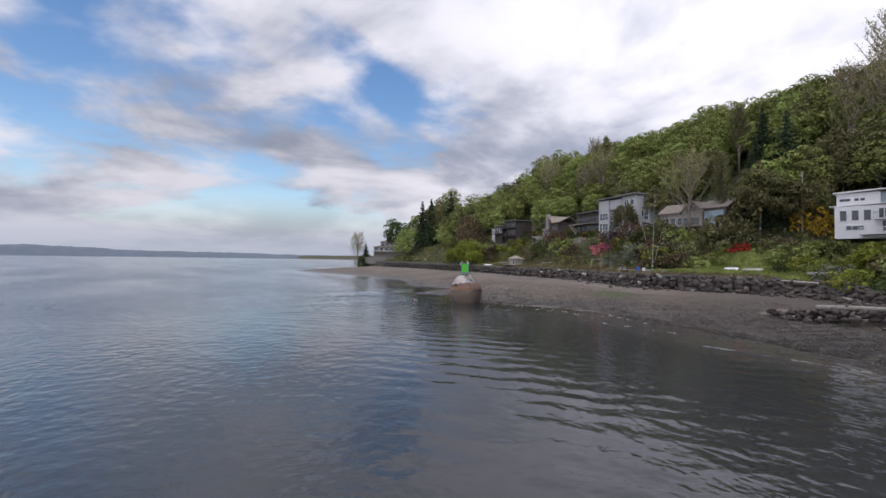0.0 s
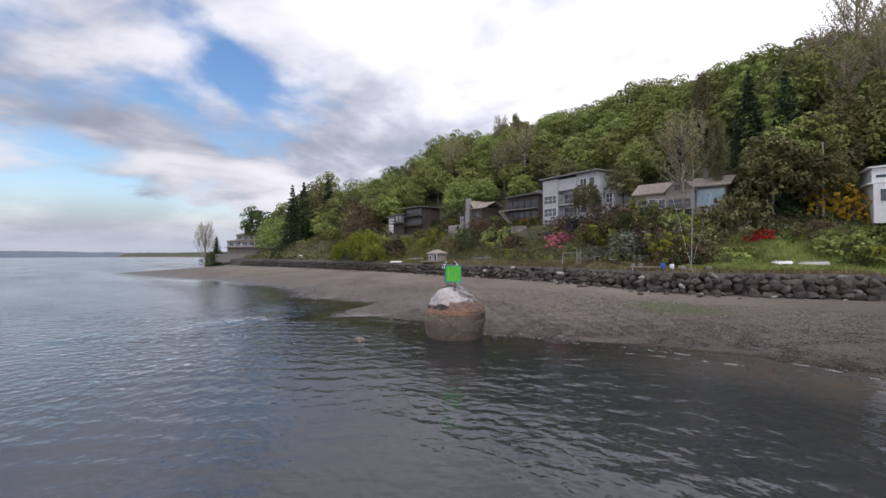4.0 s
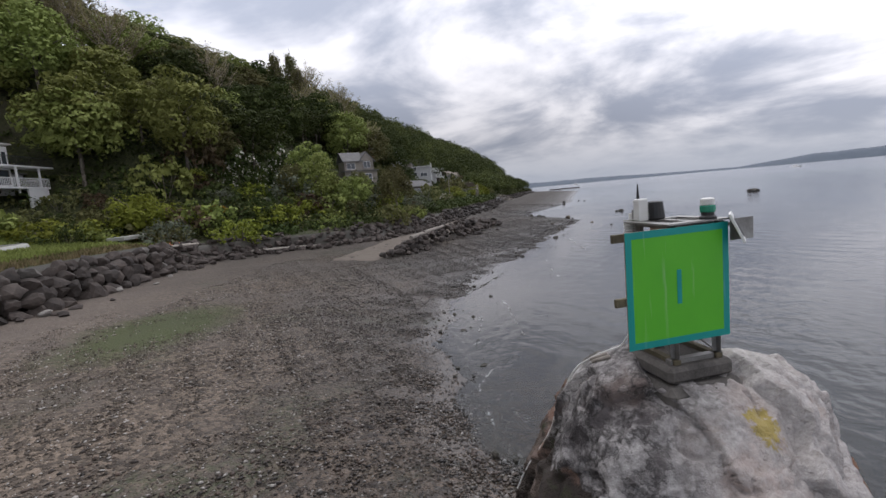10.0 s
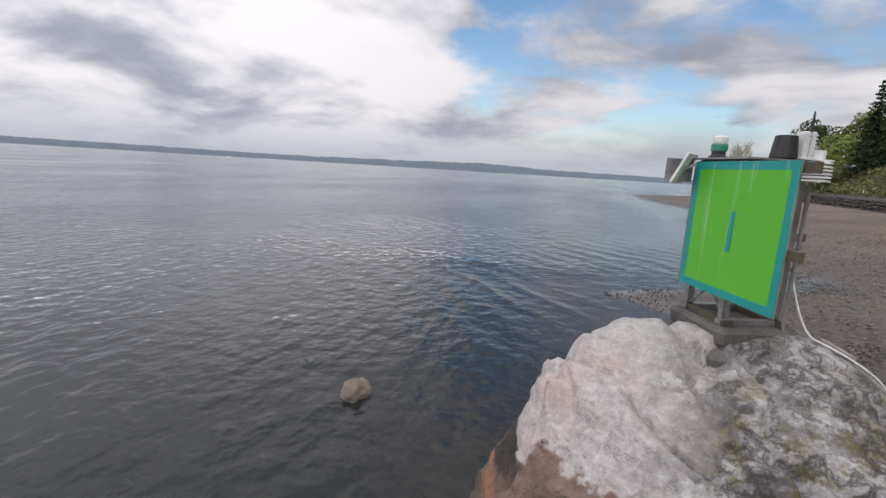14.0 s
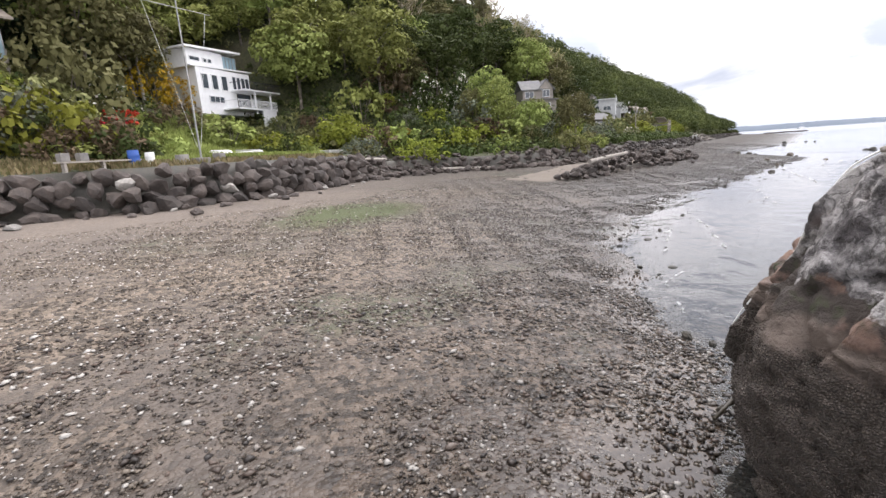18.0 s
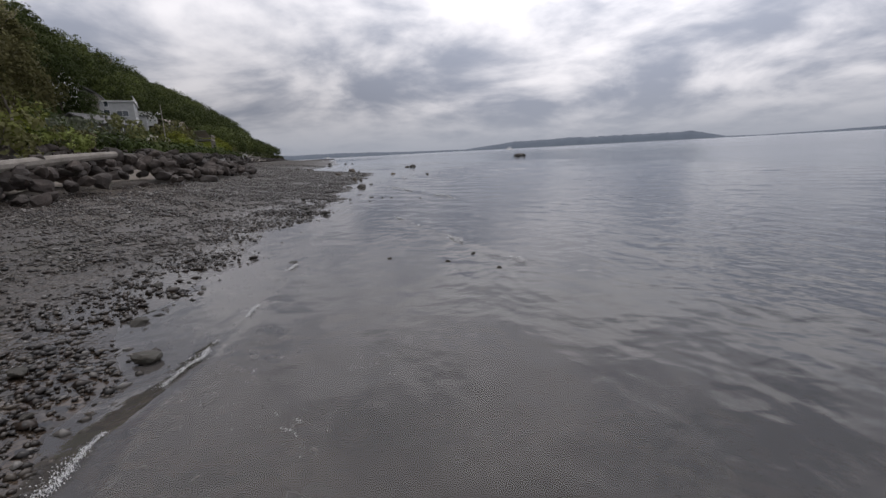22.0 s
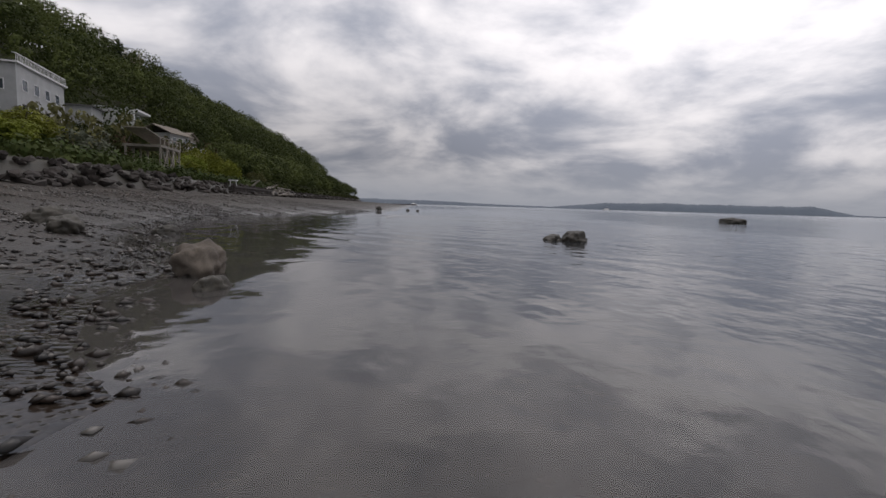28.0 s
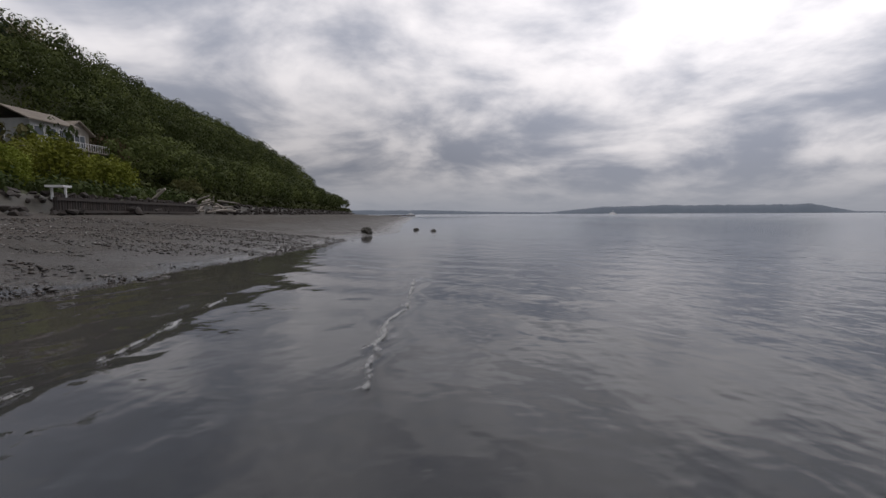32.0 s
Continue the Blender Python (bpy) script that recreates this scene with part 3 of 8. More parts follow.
# ---- building helpers ----
class Geo:
    """Collects vertices and faces of one mesh."""

    def __init__(self):
        self.v, self.f = [], []

    def add(self, verts, faces, m=None):
        k = len(self.v)
        self.v += [tuple(m @ Vector(p)) for p in verts] if m else [tuple(p) for p in verts]
        self.f += [tuple(i + k for i in face) for face in faces]
        return self

    def box(self, x0, x1, y0, y1, z0, z1, m=None, bevel=0.0):
        if bevel:
            b, vs = bevel, []
            for z, i in ((z0, b), (z0 + b, 0), (z1 - b, 0), (z1, b)):
                vs += [(x0 + i + (b if not i else 0), y0 + i, z), (x1 - i - (b if not i else 0), y0 + i, z), (x1 - i, y0 + i + (b if not i else 0), z), (x1 - i, y1 - i - (b if not i else 0), z),
                       (x1 - i - (b if not i else 0), y1 - i, z), (x0 + i + (b if not i else 0), y1 - i, z), (x0 + i, y1 - i - (b if not i else 0), z), (x0 + i, y0 + i + (b if not i else 0), z)]
            fs = [tuple(range(7, -1, -1)), tuple(range(24, 32))]
            for r in range(3):
                fs += [(r * 8 + j, r * 8 + (j + 1) % 8, r * 8 + 8 + (j + 1) % 8, r * 8 + 8 + j) for j in range(8)]
            return self.add(vs, fs, m)
        vs = [(x, y, z) for z in (z0, z1) for x, y in ((x0, y0), (x1, y0), (x1, y1), (x0, y1))]
        return self.add(vs, [(3, 2, 1, 0), (4, 5, 6, 7), (0, 1, 5, 4), (1, 2, 6, 5), (2, 3, 7, 6), (3, 0, 4, 7)], m)

    def rod(self, a, b, r0, r1=None, n=8):
        a, b = Vector(a), Vector(b)
        r1 = r0 if r1 is None else r1
        q = (b - a).to_track_quat("Z", "Y").to_matrix()
        ring = [(math.cos(2 * math.pi * i / n), math.sin(2 * math.pi * i / n)) for i in range(n)]
        vs = [a + q @ Vector((x * r0, y * r0, 0)) for x, y in ring] + [b + q @ Vector((x * r1, y * r1, 0)) for x, y in ring]
        return self.add(vs, [(i, (i + 1) % n, n + (i + 1) % n, n + i) for i in range(n)] + [tuple(range(n - 1, -1, -1)), tuple(range(n, 2 * n))])

    def beam(self, a, b, w, h=None):
        """A square bar from a to b."""
        a, b = Vector(a), Vector(b)
        h = h or w
        q = (b - a).to_track_quat("Z", "Y").to_matrix().to_4x4()
        return self.box(-w / 2, w / 2, -h / 2, h / 2, 0, (b - a).length, Matrix.Translation(a) @ q)

    def lathe(self, profile, n=14, m=None):
        vs = [(r * math.cos(2 * math.pi * i / n), r * math.sin(2 * math.pi * i / n), z) for r, z in profile for i in range(n)]
        fs = [(k * n + i, k * n + (i + 1) % n, k * n + n + (i + 1) % n, k * n + n + i) for k in range(len(profile) - 1) for i in range(n)]
        fs += [tuple(range(n - 1, -1, -1)), tuple(range((len(profile) - 1) * n, len(profile) * n))]
        return self.add(vs, fs, m)

    def prism(self, outline, y0, y1, m=None):
        """An outline of (x, z) run from y0 to y1."""
        k = len(outline)
        vs = [(x, y0, z) for x, z in outline] + [(x, y1, z) for x, z in outline]
        return self.add(vs, [tuple(range(k)), tuple(range(2 * k - 1, k - 1, -1))] + [((i + 1) % k, i, k + i, k + (i + 1) % k) for i in range(k)], m)


def mesh_of(name, geo, material, smooth=False):
    me = bpy.data.meshes.new(name)
    me.from_pydata(geo.v, [], geo.f)
    me.materials.append(material)
    if smooth:
        me.shade_smooth()
    me.update()
    return me


def quads_mesh(name, verts, material, smooth=False):
    """A mesh of loose quads from an array of shape (n, 4, 3)."""
    n = len(verts)
    me = bpy.data.meshes.new(name)
    me.vertices.add(4 * n), me.loops.add(4 * n), me.polygons.add(n)
    me.vertices.foreach_set("co", np.ascontiguousarray(verts, dtype=np.float32).ravel())
    me.loops.foreach_set("vertex_index", np.arange(4 * n, dtype=np.int32))
    me.polygons.foreach_set("loop_start", np.arange(0, 4 * n, 4, dtype=np.int32))
    me.materials.append(material)
    me.update(calc_edges=True)
    if smooth:
        me.shade_smooth()
    return me


def grid_mesh(name, points, materials, which=None, smooth=True):
    """A sheet from an array of shape (rows, columns, 3); which: the material of each cell."""
    r, c, _ = points.shape
    me = bpy.data.meshes.new(name)
    idx = np.arange(r * c).reshape(r, c)
    quads = np.stack([idx[:-1, :-1], idx[:-1, 1:], idx[1:, 1:], idx[1:, :-1]], -1).reshape(-1, 4)
    me.vertices.add(r * c), me.loops.add(quads.size), me.polygons.add(len(quads))
    me.vertices.foreach_set("co", points.astype(np.float32).ravel())
    me.loops.foreach_set("vertex_index", quads.astype(np.int32).ravel())
    me.polygons.foreach_set("loop_start", np.arange(0, quads.size, 4, dtype=np.int32))
    for m in materials:
        me.materials.append(m)
    if which is not None:
        me.polygons.foreach_set("material_index", which.astype(np.int32).ravel())
    me.update(calc_edges=True)
    if smooth:
        me.shade_smooth()
    return me


def part(name, geo, material, parent, label="", smooth=False):
    """ONE mesh object under a thing or a part, in the thing's own axes."""
    ob = new(name, geo if isinstance(geo, bpy.types.Mesh) else mesh_of(name, geo, material, smooth))
    ob.parent = parent
    return tagged(ob, label) if label else ob


def thing(name, label, category, m=None, group="", kind=""):
    ob = new(name)
    ob.matrix_world = m or Matrix.Identity(4)
    return tagged(ob, label, category, group, kind)


def solid(name, geo, material, label, category, m=None, group="", kind="", smooth=False):
    """A thing of one mesh."""
    ob = new(name, geo if isinstance(geo, bpy.types.Mesh) else mesh_of(name, geo, material, smooth))
    if m:
        ob.matrix_world = m
    return tagged(ob, label, category, group, kind)


def rough_stone(name, seed, material, cut=1, flat=0.8, knob=0.28):
    """An angular stone about 1 m across."""
    bm = bmesh.new()
    bmesh.ops.create_icosphere(bm, subdivisions=cut, radius=0.5)
    rs = random.Random(seed)
    planes = [(Vector((rs.gauss(0, 1), rs.gauss(0, 1), rs.gauss(0, 1))).normalized(), rs.uniform(0.25, 0.42)) for _ in range(13)]
    for v in bm.verts:
        p = v.co.normalized()
        r = min([0.56] + [d / max(p.dot(q), 1e-3) for q, d in planes if p.dot(q) > 0.2])
        r *= 1 + knob * 0.5 * noise.noise(p * 2.3 + Vector((seed * 3.1, 0, 0)))
        v.co = Vector((p.x * r, p.y * r, p.z * r * flat))
    me = bpy.data.meshes.new(name)
    bm.to_mesh(me)
    bm.free()
    me.materials.append(material)
    return me


# ---- plan of the shore: x runs inland, y along the beach ----
SEA_LINE = [(-900, 500), (-560, 90), (-480, 0), (-440, -38), (-400, -42), (-300, -30), (-200, -18), (-165, -15), (-153, -10.5), (-140, -7), (-127, -3), (-120, 0), (-110, 1.5), (-97, 0.5),
            (-90, -4), (-79, -7.5), (-72, -5.6), (-66, -3.8), (-62, -2.6), (-53, -0.4), (-40, 2.2), (-34, 4.1), (-29, 5.3), (-24, 6.0), (-19, 6.0), (-13, 5.5), (-6, 3.2), (-3, 2.2), (2.8, 0.8), (5.7, 2.3), (8, 4), (10.8, 3.9), (15, 2.6),
            (17.5, 0.5), (19.5, -2), (21.5, 3), (25, 12), (28, 12), (33, 10.5), (38, 10.5), (43, 8), (50, 12), (62, 16.5), (72, 18.5), (87, 17), (100, 19.5), (110, 18.5), (125, 15), (145, 13), (170, 12.5), (191, 13), (196, 20), (202, 42), (216, 62), (240, 95), (265, 135), (313, 190), (420, 300), (600, 480), (900, 800)]
TOE_LINE = [(-900, 560), (-560, 140), (-480, 20), (-430, -5), (-300, 5), (-180, 12), (-115, 11.5), (-90, 14), (-75, 15), (-60, 17), (-46, 20), (-42, 24), (-38, 30), (-33, 33), (-27, 32), (-20, 30.5),
            (-12, 28), (-6, 29.5), (0, 32.5), (8, 36.5), (20, 40), (35, 42.5), (48, 44.5), (65, 48), (95, 53), (130, 58), (170, 62), (200, 64), (214, 67), (228, 85), (245, 112), (275, 155), (310, 205), (500, 420), (900, 900)]
sea_y, sea_x = np.array(SEA_LINE).T
toe_y, toe_x = np.array(TOE_LINE).T


def shore_x(y):
    y = np.asarray(y, float)
    soft = sum(np.interp(y + k, sea_y, sea_x) for k in (-1.6, -0.8, 0, 0.8, 1.6)) / 5
    return soft + 0.35 * np.sin(y * 0.9 + 1.0) + 0.22 * np.sin(y * 2.3)


def toe_at(y):
    return np.interp(y, toe_y, toe_x)


def bench_z(y):
    return np.interp(y, [-500, -180, -120, -75, -45, -30, -26, 60, 130, 170, 230], [3.4, 3.5, 3.6, 3.6, 3.6, 4.0, 4.7, 4.8, 5.2, 5.5, 5.0])


HILL_D = [0.9, 8, 12, 16, 20, 30, 45, 60, 75, 120, 600]
HILL_N = [0, 1.2, 4.2, 7.4, 8.9, 13.2, 24, 34, 37.5, 39, 42]
HILL_M = [0, 0.3, 0.6, 1.9, 3.5, 9.0, 23.5, 34, 37.5, 39, 42]
HILL_S = [0, 1.0, 2.6, 4.0, 5.6, 13, 25, 33, 35.5, 36.5, 38]


def wobble(x, y, s, seed=0.0):
    return (np.sin(x * s * 1.3 + seed) * np.cos(y * s * 0.9 + 1.7 * seed) + 0.6 * np.sin(x * s * 2.3 - y * s * 1.9 + seed * 2.1) + 0.35 * np.sin(x * s * 4.9 + y * s * 4.1 + seed)) / 1.6


def ground_z(x, y):
    """Height of the ground, sea bed included."""
    x, y = np.asarray(x, float), np.asarray(y, float)
    s, t = shore_x(y), toe_at(y)
    d, zb = x - t, bench_z(y)
    toe_z = np.interp(y, [-180, -60, -35, -20, 0, 60, 170], [2.2, 2.0, 2.3, 2.4, 2.5, 2.6, 2.4])
    f = np.clip((x - s) / np.maximum(t - s, 4), 0, 1)
    beach = toe_z * f ** 0.9 + 0.05 * wobble(x, y, 0.55) * np.clip(f * 6, 0, 1) + 0.02 * wobble(x, y, 2.1, 1.0) * np.clip(f * 10, 0, 1)
    out = np.maximum(s - x, 0)
    bed = -0.055 * np.minimum(out, 12) - 0.11 * np.clip(out - 12, 0, 60) + 0.03 * wobble(x, y, 0.9, 2.0) * np.clip(out / 2, 0, 1)
    south = np.clip((-20 - y) / 40, 0, 1)
    fade = np.clip((y - 110) / 110, 0, 1)
    rise = (1 - south) * np.interp(d, HILL_D, HILL_N) * (1 - 0.45 * fade) + south * np.interp(d, HILL_D, HILL_S)
    rise = rise + np.clip((y - 10) / 50, 0, 1) * 1.5 * np.clip((d - 28) / 22, 0, 1)
    meadow = np.clip((-2 - y) / 8, 0, 1) * np.clip((y + 62) / 25, 0, 1)
    rise = rise * (1 - meadow) + meadow * np.interp(d, HILL_D, HILL_M)
    dip = (1 - meadow) * np.exp(-((y + 30) / 13.0) ** 2) * 3.0 * np.clip((d - 12) / 8, 0, 1) * np.clip((45 - d) / 15, 0, 1)
    hill = zb + rise - dip + 0.35 * wobble(x, y, 0.35, 4.0) * np.clip((d - 6) / 10, 0, 1)
    step = np.clip((d + 0.3) / 1.2, 0, 1)
    return np.where(x < s, bed, np.where(d < -0.3, beach, toe_z + (hill - toe_z) * step))


def on_ground(x, y):
    return float(ground_z(x, y))


# ---- ground, sea, far shores ----
ys = np.concatenate([np.linspace(-4500, -950, 12), np.arange(-900, -300, 15), np.arange(-300, -90, 3), np.arange(-90, 70, 1.0), np.arange(70, 260, 3), np.arange(260, 900, 16), np.linspace(950, 4500, 12)])
off = np.concatenate([[-4000, -2000, -900, -400, -200, -120, -80, -55, -40, -30], np.arange(-24, -1, 1.5)])
rows = []
for y in ys:
    s, t = float(shore_x(np.clip(y, -900, 900))), float(toe_at(np.clip(y, -900, 900)))
    t = max(t, s + 6)
    xs = np.concatenate([s + off, np.linspace(s, t - 0.4, 34), t + np.array([-0.3, 0, 0.3, 0.6, 0.9, 2, 4, 6, 8, 10, 12, 14, 16, 18, 20, 23, 26, 30, 35, 40, 45, 50, 55, 60, 66, 75, 90, 120, 300, 900, 3500])])
    rows.append(np.stack([xs, np.full_like(xs, y), ground_z(xs, np.full_like(xs, np.clip(y, -900, 900)))], -1))
land = np.array(rows)
cols = land.shape[1]
nb = len(off) + 34
which = np.zeros((len(ys) - 1, cols - 1), int)
which[:, nb:] = 1
which[:, nb - 1:nb + 4] = 2
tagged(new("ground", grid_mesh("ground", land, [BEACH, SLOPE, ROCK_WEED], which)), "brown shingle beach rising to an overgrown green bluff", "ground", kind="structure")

# small breaking wavelets: places along each crest, height
WAVELETS = [([(3.0, -20.6), (2.5, -18.4), (2.2, -16.3), (2.0, -15.5), (1.8, -14.3), (1.7, -13.9)], 0.06), ([(3.5, -29.4), (4.3, -26.1), (4.9, -24.4), (5.2, -23.6), (5.4, -23.0), (5.6, -22.0)], 0.07), ([(4.0, -17.4), (3.8, -15.6), (3.9, -14.4), (3.8, -13.8), (3.7, -12.8)], 0.05),
            ([(2.8, -10.0), (3.2, -8.5), (3.0, -7.4), (2.5, -5.8)], 0.04), ([(-0.1, -35.6), (-0.3, -32.1), (-0.4, -30.0), (-0.5, -28.3), (-0.7, -27.2)], 0.05),
            ([(-3.6, -51.2), (-3.7, -47.0), (-4.0, -45.1), (-4.0, -42.3), (-4.2, -41.3), (-4.2, -40.3), (-4.2, -39.8)], 0.06), ([(-7.3, -61.6), (-7.25, -61.0), (-7.2, -60.6), (-7.2, -60.2), (-7.3, -60.0), (-7.3, -59.4)], 0.10),
            ([(-9.9, -69.2), (-9.7, -66.7), (-9.5, -65.1), (-9.0, -63.8)], 0.07), ([(-18.5, -78.6), (-19.6, -76.2)], 0.06), ([(-12.5, -127.1), (-11.8, -122.5), (-11.4, -121.4), (-11.1, -119.6), (-11.0, -118.4)], 0.10),
            ([(-7.8, -125.0), (-7.6, -120.8), (-7.2, -118.6)], 0.04), ([(0.4, 13.9), (1.3, 11.4), (1.6, 8.8), (1.6, 6.4)], 0.04)]


def crest_height(x, y):
    """Height that the wavelets add; steep towards the shore."""
    h = np.zeros_like(x)
    for pts, high in WAVELETS:
        best, side, end = np.full_like(x, 1e9), np.zeros_like(x), np.zeros_like(x)
        for k, (a, b) in enumerate(zip(pts, pts[1:])):
            ex, ey = b[0] - a[0], b[1] - a[1]
            ln = math.hypot(ex, ey)
            f = np.clip(((x - a[0]) * ex + (y - a[1]) * ey) / ln ** 2, 0, 1)
            px_, py_ = x - a[0] - f * ex, y - a[1] - f * ey
            d = np.hypot(px_, py_)
            near = d < best
            best, side = np.where(near, d, best), np.where(near, np.sign(px_), side)
            end = np.where(near, np.sin(np.pi * np.clip((k + f + 0.25) / (len(pts) - 0.5), 0, 1)) ** 0.5, end)
        wide = np.where(side > 0, 0.15, 0.6)
        h += 1.25 * high * end * np.exp(-(best / wide) ** 1.6) * (0.8 + 0.35 * wobble(x, y, 1.7, 2.0))
    return h


sea_ys = np.concatenate([np.linspace(-4600, -420, 20), np.arange(-400, -140, 8.0), np.arange(-136, 48, 0.45), np.arange(48, 460, 8.0), np.linspace(480, 4600, 20)])
sea_off = np.concatenate([[-4600, -2500, -1200, -600, -300, -180, -120, -85, -64, -52, -46], np.arange(-42, -14, 0.35), np.arange(-14, 2.4, 0.16), [4, 9, 20]])
sea_open, sea_far = [], []
sea_rows = []
for y in sea_ys:
    s = float(shore_x(np.clip(y, -900, 900)))
    xs, o = s + sea_off, -sea_off
    yv = np.full_like(xs, y)
    inside = np.clip((40 - o) / 12, 0, 1) * float(np.clip(min(y + 136, 47 - y) / 10, 0, 1))
    bend = 0.9 * wobble(xs, yv, 0.11, 2.0) + 0.5 * wobble(xs, yv, 0.4, 6.0)
    lap = np.maximum(0, np.cos((o + 0.06 * y) * 2 * np.pi / 3.1 + 1.6 * bend)) ** 4 * np.clip(1.2 - o / 9, 0, 1) * np.clip(o / 0.8 + 0.4, 0, 1) * np.clip(0.65 + 0.9 * wobble(xs, yv, 0.16, 8.0), 0, 1.3)
    swell = (0.5 + 0.5 * np.sin((xs + yv) * 2 * np.pi / 2.9 + 2.2 * bend)) ** 2 * np.clip(o / 7 - 0.2, 0, 1) * np.clip(0.55 + 0.8 * wobble(xs, yv, 0.09, 3.0), 0, 1.2)
    ripple = wobble(xs, yv * 0.6, 2.4, 1.0) * np.clip(o / 4, 0.15, 1)
    sea_rows.append(np.stack([xs, yv, inside * (0.018 * lap + 0.055 * swell + 0.008 * ripple) + crest_height(xs, yv)], -1))
    sea_far.append(np.clip((o - 12) / 140, 0, 1))
    sea_open.append(np.clip(o / 13, 0.30, 1))
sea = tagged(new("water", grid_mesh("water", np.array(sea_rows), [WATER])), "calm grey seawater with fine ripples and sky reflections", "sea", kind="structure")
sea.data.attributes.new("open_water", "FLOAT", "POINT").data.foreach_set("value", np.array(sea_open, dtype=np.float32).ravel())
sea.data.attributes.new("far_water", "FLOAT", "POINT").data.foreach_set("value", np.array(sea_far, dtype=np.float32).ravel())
fo_rng, fo = np.random.default_rng(31), []
for pts, high in WAVELETS:
    for (ax, ay), (bx, by) in zip(pts, pts[1:]):
        ln = math.hypot(bx - ax, by - ay)
        for k in range(int(ln * 1700)):
            f = fo_rng.uniform()
            x, y = ax + (bx - ax) * f, ay + (by - ay) * f
            strong = noise.noise((x * 0.9, y * 1.1, 3.0)) + 4.0 * (high - 0.06)
            x += 0.10 * noise.noise((y * 2.1, x, 4.0)) + 0.04 * noise.noise((y * 7.0, x, 1.0))
            lace = noise.noise((x * 9.0, y * 9.0, 6.0))
            across = fo_rng.normal(0, 0.020) if k % 5 else abs(fo_rng.normal(0, 0.09)) + 0.02
            if strong + 0.5 * lace < (0.14 if k % 5 else 0.30):
                continue
            fo.append((x + 0.05 + across, y + fo_rng.normal(0, 0.03), 0.0012 + 0.007 * fo_rng.uniform() ** 4))
# lacy foam left behind by the last wavelets
for cx, cy, rx, ry in ((3.7, -24.2, 1.2, 1.8), (2.9, -16.8, 0.9, 1.8), (-8.6, -64.4, 0.5, 1.4), (-3.2, -43.4, 0.6, 1.6)):
    for k in range(9000):
        x, y = cx + fo_rng.uniform(-rx, rx), cy + fo_rng.uniform(-ry, ry)
        edge = 1 - ((x - cx) / rx) ** 2 - ((y - cy) / ry) ** 2
        if abs(noise.noise((x * 4.0, y * 4.0, 8.0))) < 0.045 * edge and noise.noise((x * 1.1, y * 1.1, 2.0)) > 0.02:
            fo.append((x, y, 0.0012 + 0.004 * fo_rng.uniform() ** 3))
fo = np.array(fo)
fz = crest_height(fo[:, 0], fo[:, 1]) + 0.012 + 0.03 * fo_rng.uniform(size=len(fo)) ** 3
ang, fr = fo_rng.uniform(0, 6.28, len(fo)), fo[:, 2]
bubbles = np.stack([np.stack([fo[:, 0] + fr * np.cos(ang + q) * m, fo[:, 1] + fr * np.sin(ang + q) * m, fz + w], -1) for q, m, w in ((0, 1.4, 0.0), (1.57, 0.8, 0.012), (3.14, 1.2, 0.0), (4.71, 0.7, 0.008))], 1)
tagged(new("foam", quads_mesh("foam", bubbles, surface("sea_foam", (0.55, 0.56, 0.56), (0.75, 0.76, 0.76), 0.6, 6, 40, 0.2))), "thin white foam on small breaking wavelets", "foam", kind="stuff")


def far_shore(label, seed, profile, thick=260.0):
    """A low wooded coast far across the water: bearing (degrees, turned left from +y) and height of its skyline in metres."""
    a, b = profile[0][0], profile[-1][0]
    n = max(int(abs(b - a) * 8), 24)
    bear, high = np.array(profile[::-1] if a > b else profile, float).T
    pts = []
    for k in range(5):
        row = []
        for i in range(n + 1):
            g = a + (b - a) * i / n
            ang, r = radians(g), 4350 + thick * (k / 4)
            h = float(np.interp(g, bear, high)) * (1 + 0.10 * noise.noise((g * 0.5, seed, 0)) + 0.06 * noise.noise((g * 2.1, seed, 3)) + 0.05 * noise.noise((g * 6.0, seed, 5)))
            z = (-4, max(h * 0.45, 1), max(h * 0.8, 1.1), max(h, 1.2), -4)[k]
            row.append((-math.sin(ang) * r, math.cos(ang) * r, z))
        pts.append(row)
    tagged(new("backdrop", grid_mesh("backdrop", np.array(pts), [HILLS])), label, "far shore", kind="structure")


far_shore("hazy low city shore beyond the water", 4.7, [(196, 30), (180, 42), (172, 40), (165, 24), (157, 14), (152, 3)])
far_shore("low wooded island across the water, haze-tinted blue-grey", 1.3, [(159, 2), (156, 30), (151, 66), (146, 72), (138, 66), (132.5, 70), (130.6, 36), (129.4, 12), (126, 6)])
far_shore("long low wooded shore, haze-tinted blue-grey", 7.1, [(128, 5), (122, 12), (113, 34), (109, 10), (104, 24), (94, 22), (86, 30)])
far_shore("low wooded hills across the water, haze-tinted blue-grey", 9.9, [(88, 22), (85, 36), (82.5, 56), (79.3, 80), (76.2, 58), (74, 34), (70, 38)])
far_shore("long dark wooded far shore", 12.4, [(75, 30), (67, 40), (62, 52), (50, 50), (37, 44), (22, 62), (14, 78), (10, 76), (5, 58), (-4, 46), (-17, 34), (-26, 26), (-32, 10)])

# ---- the boulder and its day mark ----
ROCK_AT = Vector((-0.9, -0.4, 0.0))


def facets(q, scale, shift):
    """Broken planes: every cell of rock is tilted its own way; also the distance to the nearest joint."""
    d, pts = noise.voronoi(q * scale + shift)
    tilt = noise.cell_vector(pts[0] * 7.3 + Vector((11.5, 3.5, 5.5)))
    return (q * scale + shift - pts[0]).dot(tilt) / scale, (d[1] - d[0]) / scale


